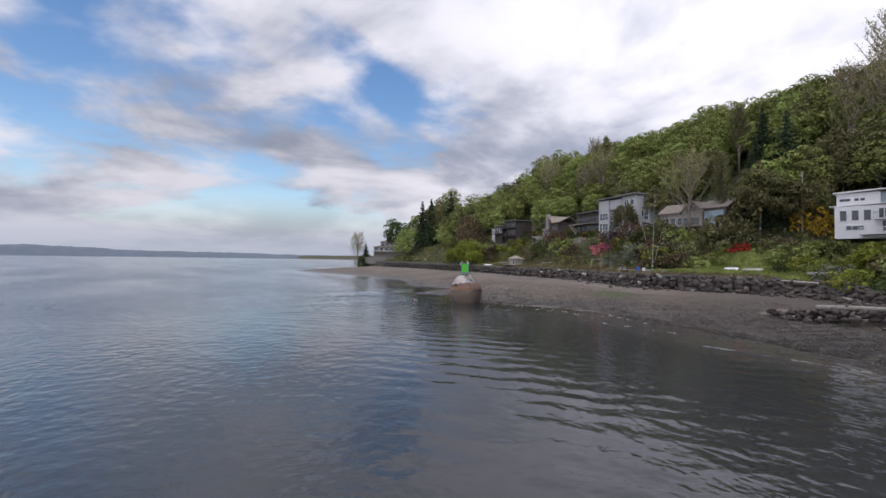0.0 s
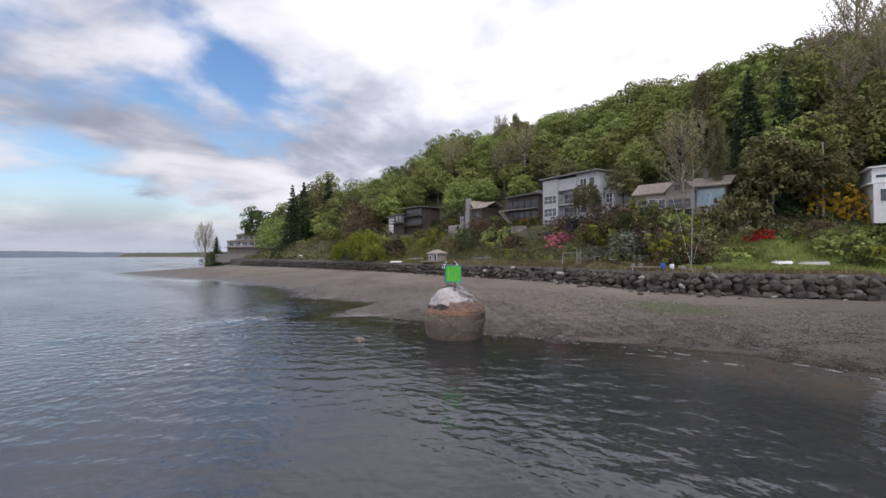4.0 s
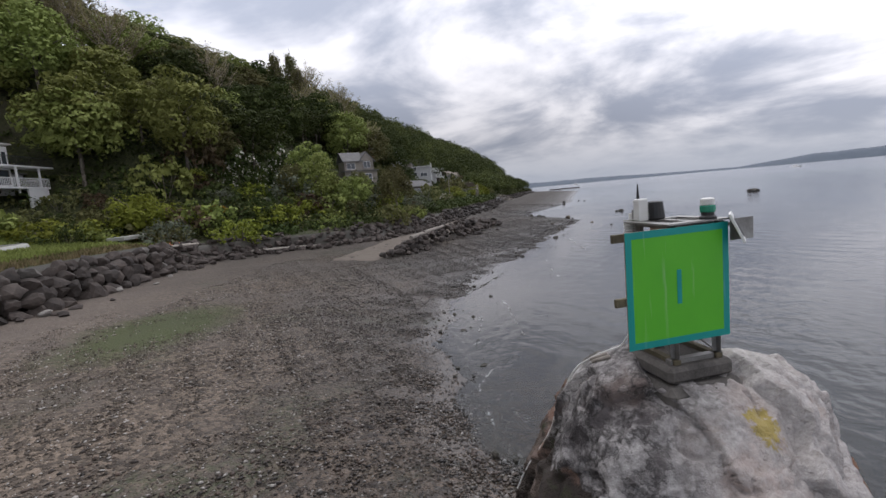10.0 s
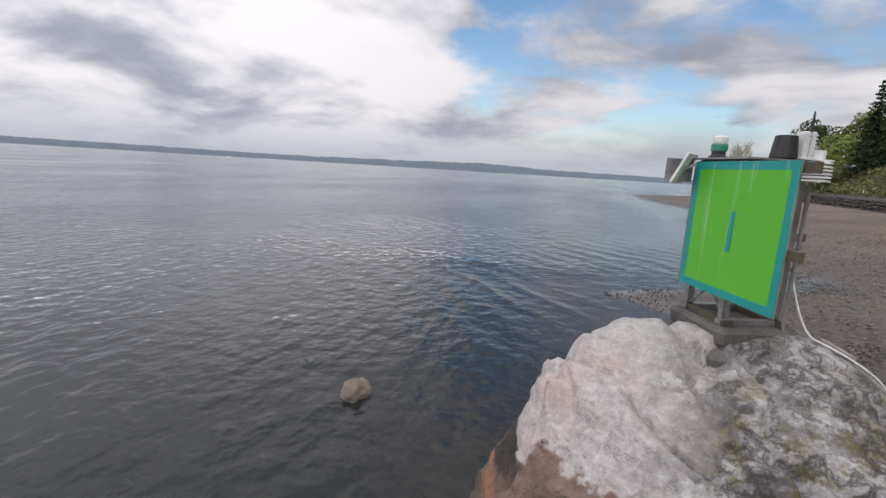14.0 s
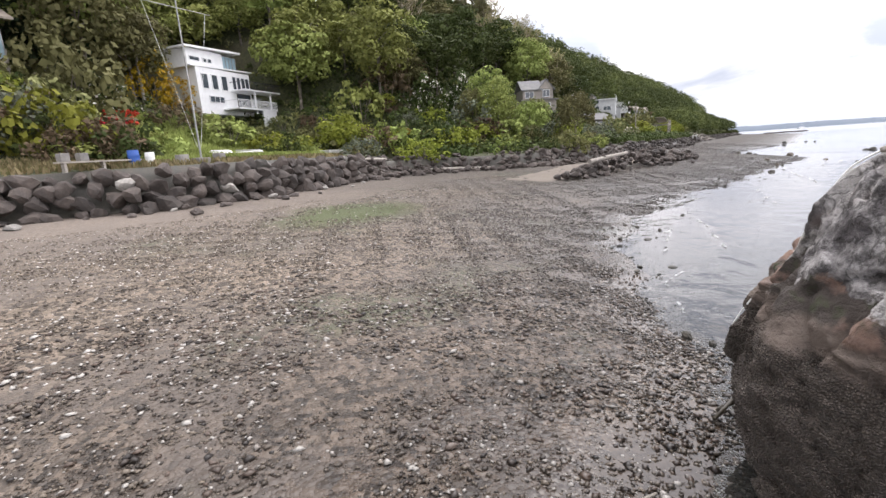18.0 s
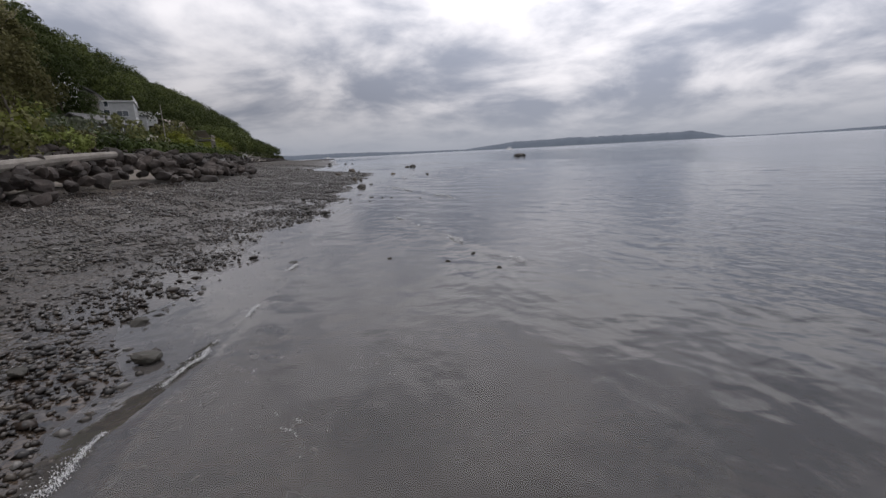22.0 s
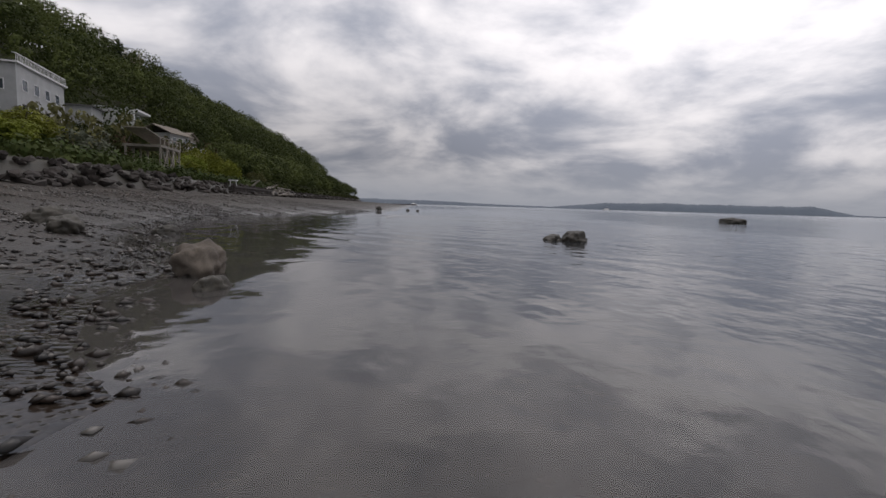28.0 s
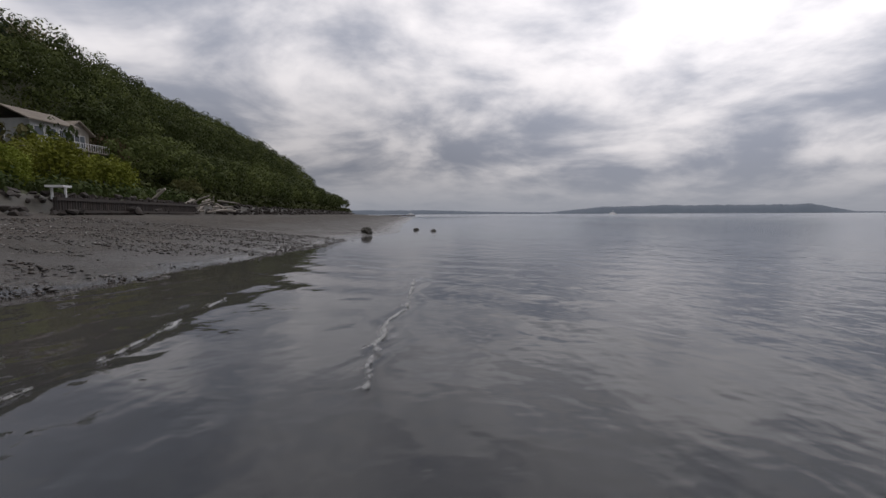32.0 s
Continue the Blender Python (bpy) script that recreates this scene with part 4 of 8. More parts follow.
def boulder_mesh():
    bm = bmesh.new()
    bmesh.ops.create_icosphere(bm, subdivisions=7, radius=1.0)
    prof_z, prof_r = [-0.8, 0.0, 0.8, 1.4, 2.0, 2.5, 3.0, 3.4, 3.8, 4.0, 4.15, 4.24], [1.8, 2.12, 2.42, 2.50, 2.47, 2.38, 2.17, 1.92, 1.58, 1.28, 0.85, 0.0]

    def lobe(a, at, wide):
        d = (a - radians(at) + math.pi) % (2 * math.pi) - math.pi
        return math.exp(-(d / radians(wide)) ** 2)

    for v in bm.verts:
        p = v.co.normalized()
        z = -0.9 + 5.14 * (0.5 + 0.5 * p.z) ** 0.80
        r = float(np.interp(z, prof_z, prof_r))
        a = math.atan2(p.y, p.x)
        high, mid = max(0.0, min(1.0, (z - 2.7) / 0.9)), max(0.0, min(1.0, (z - 1.5) / 0.9))
        square = 1 + 0.04 * math.cos(4 * (a - radians(28))) * (1 - 0.5 * high)
        square *= 1 + 0.07 * high * lobe(a, 268, 44) + 0.03 * high * lobe(a, 75, 40) + 0.05 * mid * lobe(a, 80, 30) - 0.11 * mid * lobe(a, 150, 34) - 0.09 * mid * lobe(a, 352, 30)
        x, y = r * square * math.cos(a), r * square * math.sin(a)
        q = Vector((x, y, z))
        warp = q + 0.12 * noise.noise_vector(q * 1.4)
        f1, j1 = facets(warp, 0.75, Vector((3, 1, 7)))
        f2, j2 = facets(warp, 2.1, Vector((1, 8, 4)))
        f3, j3 = facets(q + 0.05 * noise.noise_vector(q * 4), 5.5, Vector((6, 2, 9)))
        upper = 1.0 if z > 2.1 else 0.9
        rel = noise.noise(q * 0.6 + Vector((9, 2, 1))) * 0.13 + 0.17 * f1 + upper * (0.12 * f2 + 0.10 * f3) * (1 + 0.6 * max(0.0, min(1.0, x / 1.3 + 0.3))) - 0.05 * upper * math.exp(-j1 / 0.04) - 0.018 * upper * math.exp(-j2 / 0.02) + 0.03 * noise.noise(q * 3.6) + 0.014 * noise.noise(q * 9.0)
        rel = max(-0.24, min(0.13, rel))
        ledge = 0.12 / (1 + math.exp((z - 2.66 - 0.25 * noise.noise(q * 0.6)) * 10)) - 0.06
        g = 1 + (rel + ledge) / max(r, 0.9) * (0.35 + 0.65 * min(1, r / 1.4))
        top = -0.36 * max(0.0, min(1.0, z - 3.0)) * lobe(a, 248, 52) - 0.15 * max(0.0, min(1.0, (z - 3.2) * 1.5)) * lobe(a, 312, 38)
        crack = 0.08 * math.exp(-((x * 0.9 + 0.35 + 0.18 * y + 0.06 * noise.noise(q * 2)) / 0.05) ** 2) if z > 2.5 and x < -0.1 else 0
        v.co = Vector((x * g, y * g, z + rel * (0.8 if z > 3.4 else 0.35) + top - crack))
    me = bpy.data.meshes.new("boulder")
    bm.to_mesh(me)
    bm.free()
    me.materials.append(BOULDER)
    me.shade_smooth()
    return me


boulder = solid("boulder", boulder_mesh(), BOULDER, "huge granite boulder, white-topped and barnacled, at the water's edge", "boulder", Matrix.Translation(ROCK_AT))

U, W = Vector((0.921, 0.390, 0)), Vector((0.381, -0.925, 0))
APEX = Vector((-1.22, 0.37, 0))
mark = thing("day_mark", "green square navigation day boards on a weathered steel frame", "day mark", Matrix.Translation((APEX.x, APEX.y, 3.95)))


def mk(u, w, z):
    """A point of the day mark: metres along board one, along board two, and above the boulder."""
    return U * u + W * w + Vector((0, 0, z))


def axes_m(along, out, at):
    return Matrix.Translation(at) @ Matrix((along, out, Vector((0, 0, 1)))).transposed().to_4x4()


Z0, Z1, SIZE = 0.66, 2.10, 1.44
for board_u, out, start in ((U, -W, mk(0.0, -0.035, 0)), (W, -U, mk(-0.035, 0.05, 0))):
    m = axes_m(board_u, out, start)
    back = part("board", Geo().box(0, SIZE, -0.009, 0.009, Z0, Z1, m, 0.004), PLYWOOD, mark, "brown plywood board back")
    part("green_panel", Geo().box(0.085, SIZE - 0.085, 0.010, 0.014, Z0 + 0.085, Z1 - 0.085, m), GREEN, back, "fluorescent green face with pale droppings")
    edge = Geo()
    for x0, x1, z0, z1 in ((0, SIZE, Z0, Z0 + 0.085), (0, SIZE, Z1 - 0.085, Z1), (0, 0.085, Z0 + 0.085, Z1 - 0.085), (SIZE - 0.085, SIZE, Z0 + 0.085, Z1 - 0.085)):
        edge.box(x0, x1, 0.011, 0.016, z0, z1, m)
    part("border", edge, TEAL, back, "teal reflective border")
    fc = bpy.data.curves.new("numeral", "FONT")
    fc.body, fc.size, fc.align_x, fc.extrude = "1", 0.62, "CENTER", 0.002
    fo = bpy.data.objects.new("numeral", fc)
    scene.collection.objects.link(fo)
    bpy.context.view_layer.update()
    fm = bpy.data.meshes.new_from_object(fo.evaluated_get(bpy.context.evaluated_depsgraph_get()))
    bpy.data.objects.remove(fo)
    right = Vector((0, 0, 1)).cross(out)
    face = Matrix((right, Vector((0, 0, 1)), out)).transposed().to_4x4()
    fm.transform(Matrix.Translation(start + board_u * SIZE / 2 + out * 0.018 + Vector((0, 0, 1.16))) @ face)
    fm.materials.append(TEAL)
    part("numeral", fm, TEAL, back, "teal painted numeral")
    for z, ext in ((Z1 - 0.06, 0.14), (Z0 + 0.60, 0.13)):
        part("rail", Geo().box(0.05, SIZE + ext, -0.065, -0.012, z - 0.05, z + 0.05, m, 0.006), TIMBER, mark, "mossy timber rail")
    for k in range(2):
        part("patch", Geo().box(0.80 - 0.55 * k, 1.18 - 0.55 * k, -0.016, -0.0095, Z0 + 0.78, Z0 + 1.08, m), PLYWOOD, back, "square plywood patch")

FOOT = Vector((0, 0, 0.34))
LEGS = [mk(0.10, 0.10, 0), mk(0.72, 0.10, 0), mk(0.72, 0.72, 0), mk(0.10, 0.72, 0)]
for p in LEGS:
    g = Geo()
    g.box(-0.038, 0.038, -0.004, 0.004, 0.34, 2.12, Matrix.Translation(p) @ Matrix.Rotation(0.4, 4, "Z"))
    g.box(-0.038, -0.030, -0.004, 0.070, 0.34, 2.12, Matrix.Translation(p) @ Matrix.Rotation(0.4, 4, "Z"))
    part("leg", g, STEEL, mark, "grey steel angle leg")
for i in range(4):
    a, b = LEGS[i], LEGS[(i + 1) % 4]
    part("base_beam", Geo().beam(a + (a - b) * 0.13 + FOOT + Vector((0, 0, 0.03)), b + (b - a) * 0.13 + FOOT + Vector((0, 0, 0.03)), 0.09, 0.06), TIMBER if i % 2 else STEEL, mark)
    part("brace", Geo().beam(a + Vector((0, 0, 0.42)), b + Vector((0, 0, 0.95)), 0.045, 0.012), STEEL, mark)
    part("shelf_rail", Geo().beam(a + Vector((0, 0, 1.17)), b + Vector((0, 0, 1.17)), 0.09, 0.05), TIMBER, mark)
    part("top_rail", Geo().beam(a + Vector((0, 0, 2.10)), b + Vector((0, 0, 2.10)), 0.05, 0.05), STEEL, mark)
part("shelf", Geo().box(0.08, 0.76, -0.0, 0.70, 1.20, 1.215, axes_m(U, W, W * 0.06)), STEEL, mark, "thin metal shelf")
top_m = axes_m(U, W, Vector((0, 0, 0)))
roof_geo = Geo()
for x0, x1, y0, y1 in ((-0.05, 0.85, -0.05, 0.10), (-0.05, 0.85, 0.70, 0.85), (-0.05, 0.10, 0.10, 0.70), (0.70, 0.85, 0.10, 0.70), (0.36, 0.46, 0.10, 0.70)):
    roof_geo.box(x0, x1, y0, y1, 2.125, 2.145, top_m)
part("top_plate", roof_geo, STEEL, mark, "pale metal top frame")
bx = part("battery_box", Geo().box(-0.22, 0.22, -0.16, 0.16, 1.216, 1.36, Matrix.Translation(mk(0.40, 0.42, 0)) @ Matrix.Rotation(0.5, 4, "Z"), 0.02), CONCRETE, mark, "grey weathered battery box")
part("lid", Geo().box(-0.235, 0.235, -0.175, 0.175, 1.361, 1.40, Matrix.Translation(mk(0.40, 0.42, 0)) @ Matrix.Rotation(0.5, 4, "Z"), 0.015), CONCRETE, bx)
lamp_at = mk(0.20, 0.05, 2.145)
lamp = part("lantern", Geo().lathe([(0.10, 0), (0.10, 0.03), (0.075, 0.05), (0.075, 0.09)], 16, Matrix.Translation(lamp_at)), BLACK, mark, "green navigation lantern base")
LENS = surface("green_lens", (0.02, 0.16, 0.10), (0.04, 0.26, 0.17), 0.15, 6, 30, 0.05)
part("lens", Geo().lathe([(0.085, 0.09), (0.09, 0.11), (0.09, 0.16), (0.085, 0.175)], 16, Matrix.Translation(lamp_at)), LENS, lamp, "green glass lens")
part("cap", Geo().lathe([(0.075, 0.176), (0.08, 0.19), (0.08, 0.25), (0.05, 0.265)], 16, Matrix.Translation(lamp_at)), PLASTIC, lamp, "pale lantern cap")
P3 = mk(0.66, 0.70, 2.145)
shield = part("louvred_shield", Geo().rod(P3 + W * 0.22 + Vector((0, 0, -0.22)), P3 + W * 0.22 + Vector((0, 0, 0.10)), 0.05, None, 12), PLASTIC, mark, "stacked white plastic louvres")
for k in range(6):
    part("louvre", Geo().lathe([(0.05, -0.10 + 0.035 * k), (0.125, -0.11 + 0.035 * k), (0.125, -0.095 + 0.035 * k), (0.05, -0.075 + 0.035 * k)], 16, Matrix.Translation(P3 + W * 0.22 + Vector((0, 0, -0.10)))), PLASTIC, shield)
part("bracket", Geo().beam(P3 + Vector((0, 0, 0.03)), P3 + W * 0.3 + Vector((0, 0, 0.0)), 0.20, 0.015), PLASTIC, mark)
part("bucket", Geo().lathe([(0.10, 0.0), (0.125, 0.02), (0.10, 0.24), (0.06, 0.25)], 16, Matrix.Translation(P3 + W * 0.02 - U * 0.22)), BLACK, mark, "black upturned plastic bucket")
cab = Geo().box(-0.07, 0.07, -0.06, 0.06, 0.0, 0.30, axes_m(U, W, P3 + U * 0.02), 0.01)
sens = part("instrument_case", cab, PLASTIC, mark, "white ribbed instrument case")
for k in range(7):
    part("rib", Geo().box(-0.075, 0.075, -0.065, 0.065, 0.03 + 0.038 * k, 0.045 + 0.038 * k, axes_m(U, W, P3 + U * 0.02)), PLASTIC, sens)
part("antenna", Geo().rod(P3 + U * 0.02 + W * 0.05, P3 + U * 0.02 + W * 0.05 + Vector((0, 0, 0.36)), 0.012).rod(P3 + U * 0.02 + W * 0.05 + Vector((0, 0, 0.3)), P3 + U * 0.02 + W * 0.05 + Vector((0, 0, 0.5)), 0.02, 0.008), BLACK, mark, "short black antenna")
part("conduit", Geo().rod(mk(0.70, 0.84, 0.20), mk(0.70, 0.84, 2.3), 0.02, None, 10), STEEL, mark, "thin grey metal conduit pipe")
out_dir = (-(U + W)).normalized()
pan_m = Matrix.Translation(mk(-0.02, 0.06, 2.02) + out_dir * 0.16) @ Matrix((Vector((0, 0, 1)).cross(out_dir), Vector((0, 0, 1)), out_dir)).transposed().to_4x4() @ Matrix.Rotation(radians(-24), 4, "X")
panel = part("solar_panel", Geo().box(-0.24, 0.24, -0.19, 0.19, -0.015, 0.015, pan_m, 0.004), PLASTIC, mark, "small white-framed solar panel")
cells = Geo()
for i in range(6):
    for j in range(4):
        cells.box(-0.165 + 0.055 * i, -0.115 + 0.055 * i, -0.125 + 0.063 * j, -0.067 + 0.063 * j, 0.016, 0.019, pan_m)
part("cells", cells, surface("solar_cells", (0.06, 0.065, 0.08), (0.13, 0.135, 0.15), 0.25, 4, 30, 0.05), panel, "grey solar cells")
part("panel_arm", Geo().beam(mk(0.06, 0.06, 2.12), mk(-0.02, 0.06, 2.02) + out_dir * 0.15, 0.04), STEEL, mark)
flap_m = axes_m(U, -W, mk(0, -0.06, 0))
part("wing_plate", Geo().box(-0.36, -0.02, -0.006, 0.006, 1.86, 2.13, flap_m), STEEL, mark, "bent grey sheet-metal wing")
FOOTING = surface("old_footing", (0.045, 0.041, 0.038), (0.19, 0.175, 0.16), 0.95, 3, 26, 1.0)
pad = Geo().box(-0.16, 0.98, -0.16, 0.98, -0.20, 0.10, top_m, 0.09).box(-0.06, 0.90, -0.06, 0.90, 0.12, 0.335, top_m, 0.05)
part("concrete_pad", pad, FOOTING, mark, "rough dark grey concrete footing on the boulder")

hose = bpy.data.curves.new("cable", "CURVE")
hose.dimensions, hose.bevel_depth, hose.bevel_resolution = "3D", 0.012, 2
sp = hose.splines.new("NURBS")
bpy.context.view_layer.update()
pts = [tuple(APEX + mk(0.72, 0.74, 0) + Vector((0, 0, 5.1))), tuple(APEX + mk(0.78, 0.80, 0) + Vector((0, 0, 4.7)))]
for k in range(7):
    a_, b_ = -0.06 + 0.17 * k, -0.20 - 0.03 * k
    hit, at, nor, _ = boulder.ray_cast(Vector((a_, b_, 7)) - ROCK_AT, Vector((0, 0, -1)))
    if hit:
        pts.append(tuple(at + ROCK_AT + nor * 0.03))
for z in (3.2, 2.9, 2.6, 2.3, 2.0, 1.6, 1.2, 0.8):
    hit, at, nor, _ = boulder.ray_cast(Vector((6, -0.42, z)) - ROCK_AT, Vector((-1, 0, 0)))
    if hit and z < pts[-1][2] - 0.2:
        pts.append(tuple(at + ROCK_AT + nor * 0.03))
sp.points.add(len(pts) - 1)
for q, c in zip(sp.points, pts):
    q.co = (*c, 1)
sp.order_u, sp.use_endpoint_u = 3, True
hose.materials.append(PLASTIC)
cable_ob = bpy.data.objects.new("cable", hose)
scene.collection.objects.link(cable_ob)
bpy.context.view_layer.update()
cable_me = bpy.data.meshes.new_from_object(cable_ob.evaluated_get(bpy.context.evaluated_depsgraph_get()))
bpy.data.objects.remove(cable_ob)
solid("cable", cable_me, PLASTIC, "pale flexible cable hose running down the boulder", "cable")

# ---- plants ----


def leaf_quads(centres, radii, per, size, rng, flat=1.0, shell=0.55, up_bias=0.3, tilt=0.34, lift=0.0):
    """Loose kite-shaped leaves round clump centres: an array (n, 4, 3)."""
    c, r = np.repeat(centres, per, 0), np.repeat(np.asarray(radii, float), per)
    n = len(c)
    d = rng.normal(size=(n, 3))
    d[:, 2] = np.where(rng.uniform(size=n) < lift, np.abs(d[:, 2]), d[:, 2])
    d /= np.linalg.norm(d, axis=1, keepdims=True)
    p = c + d * (r * rng.uniform(shell, 1.0, n))[:, None] * np.array([1, 1, flat])
    nrm = d + tilt * rng.normal(size=(n, 3)) + np.array([0, 0, up_bias])
    nrm /= np.linalg.norm(nrm, axis=1, keepdims=True)
    t = np.cross(nrm, rng.normal(size=(n, 3)))
    t /= np.linalg.norm(t, axis=1, keepdims=True) + 1e-9
    b = np.cross(nrm, t)
    s = (size * rng.uniform(0.6, 1.25, n))[:, None]
    return np.stack([p - t * s * 0.62, p + b * s * 0.42 - t * s * 0.05 - nrm * s * 0.06, p + t * s * 0.62, p - b * s * 0.42 - t * s * 0.05 - nrm * s * 0.06], 1)


def clump_centres(n, size, rng, z0=0.0, lumps=0.22, low=-0.75):
    """Clump places over an uneven egg; size: half axes."""
    i = np.arange(n) + 0.5
    zz = np.clip(1 - (1 - low) * i / n + rng.normal(0, 0.05, n), -1, 1)
    a = i * 2.39996 + rng.normal(0, 0.25, n)
    r = np.sqrt(1 - zz ** 2)
    k = 1 + rng.normal(0, lumps, n)
    k = np.clip(k, 0.45, 1.25)
    return np.stack([r * np.cos(a) * k * size[0], r * np.sin(a) * k * size[1], zz * k * size[2] + z0], -1)


def trunk_geo(height, r, rng, limbs=5, spread=2.5, lean=0.3, from_z=0.35, n=7):
    g = Geo()
    pts = [Vector((lean * math.sin(k * 1.3) * k * 0.2, lean * math.cos(k * 1.7) * k * 0.2, -0.5 + (height + 0.5) * k / 5)) for k in range(6)]
    for k in range(5):
        g.rod(pts[k], pts[k + 1], r * (1 - 0.17 * k), r * (1 - 0.17 * (k + 1)), n)
    for k in range(limbs):
        z = height * (from_z + (0.9 - from_z) * (k + 0.5) / limbs)
        a = k * 2.4 + rng.uniform(-0.4, 0.4)
        start = Vector((0, 0, z))
        mid = start + Vector((math.cos(a), math.sin(a), 0.7)) * spread * 0.5
        end = mid + Vector((math.cos(a + 0.3), math.sin(a + 0.3), 0.9)) * spread * 0.5
        g.rod(start, mid, r * 0.42, r * 0.28, 5).rod(mid, end, r * 0.28, r * 0.1, 5)
    return g


def broadleaf(seed, material, height=13.0, wide=4.6, lobes=34, per=115, leaf=0.36, name="crown"):
    """A crown heaped up of rounded boughs: leaves cover the upper side of each, darker gaps lie between."""
    rng = np.random.default_rng(seed)
    c = clump_centres(lobes, (wide * 0.76, wide * 0.76, height * 0.33), rng, height * 0.58, 0.13, -0.62)
    r0 = wide * rng.uniform(0.24, 0.40, lobes)
    outer = leaf_quads(c, r0, per, leaf * wide / 4.6, rng, 0.72, 0.86, 0.10, 0.30, 0.45)
    inner = leaf_quads(clump_centres(40, (wide * 0.5, wide * 0.5, height * 0.24), rng, height * 0.54), np.full(40, wide * 0.22), 14, leaf * 1.5, rng)
    return quads_mesh(name, np.concatenate([outer, inner]), material), mesh_of("trunk", trunk_geo(height * 0.8, 0.24, rng, 6, wide * 0.7), BARK, True)


def conifer(seed, material, height=16.0, wide=3.1, per=12, leaf=0.42):
    """Drooping boughs in uneven whorls, thick with needles."""
    rng = np.random.default_rng(seed)
    cs, rs_ = [], []
    for k in range(24):
        f = k / 23
        z, w = height * (0.10 + 0.89 * f), (wide * (1 - f) ** 0.75 + 0.12) * rng.uniform(0.8, 1.15)
        m = max(3, int(9 * (1 - f)) + 2)
        for j in range(m):
            a = j * 2 * math.pi / m + k * 0.9 + rng.uniform(-0.4, 0.4)
            ln = rng.uniform(0.7, 1.15)
            for q in (0.25, 0.6, 0.95):
                cs.append((math.cos(a) * w * q * ln, math.sin(a) * w * q * ln, z - 0.30 * w * q + rng.normal(0, 0.12)))
                rs_.append(0.17 * w + 0.24)
    return quads_mesh("crown", leaf_quads(np.array(cs), rs_, per, leaf, rng, 0.7, 0.2, 0.3), material), mesh_of("trunk", trunk_geo(height * 0.97, 0.22, rng, 0), BARK, True)


def bare_tree(seed, height=17.0, wide=4.4, leaf_mat=None, limbs=40, twigs=14, leaf_n=4, narrow=0.35):
    """A half-bare spring tree: many rising limbs and twigs, with a thin haze of young leaves."""
    rng = np.random.default_rng(seed)
    g, tips = Geo(), []
    g.rod((0, 0, -0.5), (0, 0, height * 0.55), 0.30, 0.19, 7).rod((0, 0, height * 0.55), (0.2, 0.1, height * 0.93), 0.19, 0.05, 6)
    for k in range(limbs):
        f = (k + 0.5) / limbs
        z = height * (0.22 + 0.6 * f)
        a = k * 2.4 + rng.uniform(-0.4, 0.4)
        ln = wide * (1.15 - 0.65 * f) * rng.uniform(0.75, 1.15)
        d = Vector((math.cos(a), math.sin(a), 0.75 + narrow * rng.uniform(0.4, 2.2)))
        p0 = Vector((0, 0, z))
        p1 = p0 + d.normalized() * ln * 0.55
        p2 = p1 + (d + Vector((0, 0, 0.5))).normalized() * ln * 0.6
        g.rod(p0, p1, 0.085, 0.055, 4).rod(p1, p2, 0.055, 0.02, 4)
        for j in range(twigs):
            q = p1.lerp(p2, rng.uniform(-0.3, 1.0))
            e = q + (d.normalized() * 0.5 + Vector((rng.normal(0, 0.5), rng.normal(0, 0.5), 0.55 + rng.uniform(0, 0.6)))).normalized() * rng.uniform(0.7, 1.7)
            g.rod(q, e, 0.026, 0.010, 3)
            tips.append(e)
            tips.append(q.lerp(e, 0.55))
    crown = quads_mesh("crown", leaf_quads(np.array([tuple(p) for p in tips]), np.full(len(tips), 0.42), leaf_n, 0.20, rng, 1.0, 0.1), leaf_mat)
    return crown, mesh_of("trunk", g, TWIG, True)


def weeping(seed, material, height=9.0, wide=3.2, strands=130):
    rng = np.random.default_rng(seed)
    cs, rs = [], []
    for k in range(strands):
        a, q = rng.uniform(0, 2 * math.pi), math.sqrt(rng.uniform(0.05, 1))
        x, y = math.cos(a) * wide * q, math.sin(a) * wide * q
        ztop = height * (1 - 0.38 * q * q) + rng.uniform(-0.4, 0.3)
        for j in range(int(rng.integers(3, 8))):
            cs.append((x + rng.normal(0, 0.08), y + rng.normal(0, 0.08), ztop - 0.55 * j))
            rs.append(0.34)
    return quads_mesh("crown", leaf_quads(np.array(cs), rs, 7, 0.27, rng, 1.3, 0.1, 0.0), material), mesh_of("trunk", trunk_geo(height * 0.85, 0.15, rng, 5, 1.8), BARK, True)


def shrub(seed, material, tall=1.8, wide=1.7, clumps=26, per=30, leaf=0.24, blossom=None):
    rng = np.random.default_rng(seed)
    c = clump_centres(clumps, (wide, wide, tall * 0.58), rng, tall * 0.48, 0.24, -0.8)
    q = leaf_quads(c, rng.uniform(0.35, 0.62, clumps) * wide / 1.7, per, leaf, rng, 0.85, 0.7, 0.15, 0.34, 0.3)
    me = quads_mesh("foliage", q, material)
    if blossom:
        me.materials.append(blossom)
        me.polygons.foreach_set("material_index", (rng.uniform(size=len(q)) < 0.16).astype(np.int32))
    g = Geo()
    for k in range(5):
        a = k * 1.26
        g.rod((0, 0, -0.3), (math.cos(a) * wide * 0.5, math.sin(a) * wide * 0.5, tall * 0.7), 0.05, 0.02, 4)
    return me, mesh_of("stem", g, BARK)


def plant_proto(name, label, category, meshes, group=""):
    crown, trunk = meshes
    ob = thing(name, label, category, Matrix.Translation((0, 0, -500)), group)
    part(crown.name, crown, None, ob)
    part(trunk.name, trunk, None, ob)
    return ob


PLACED = set()


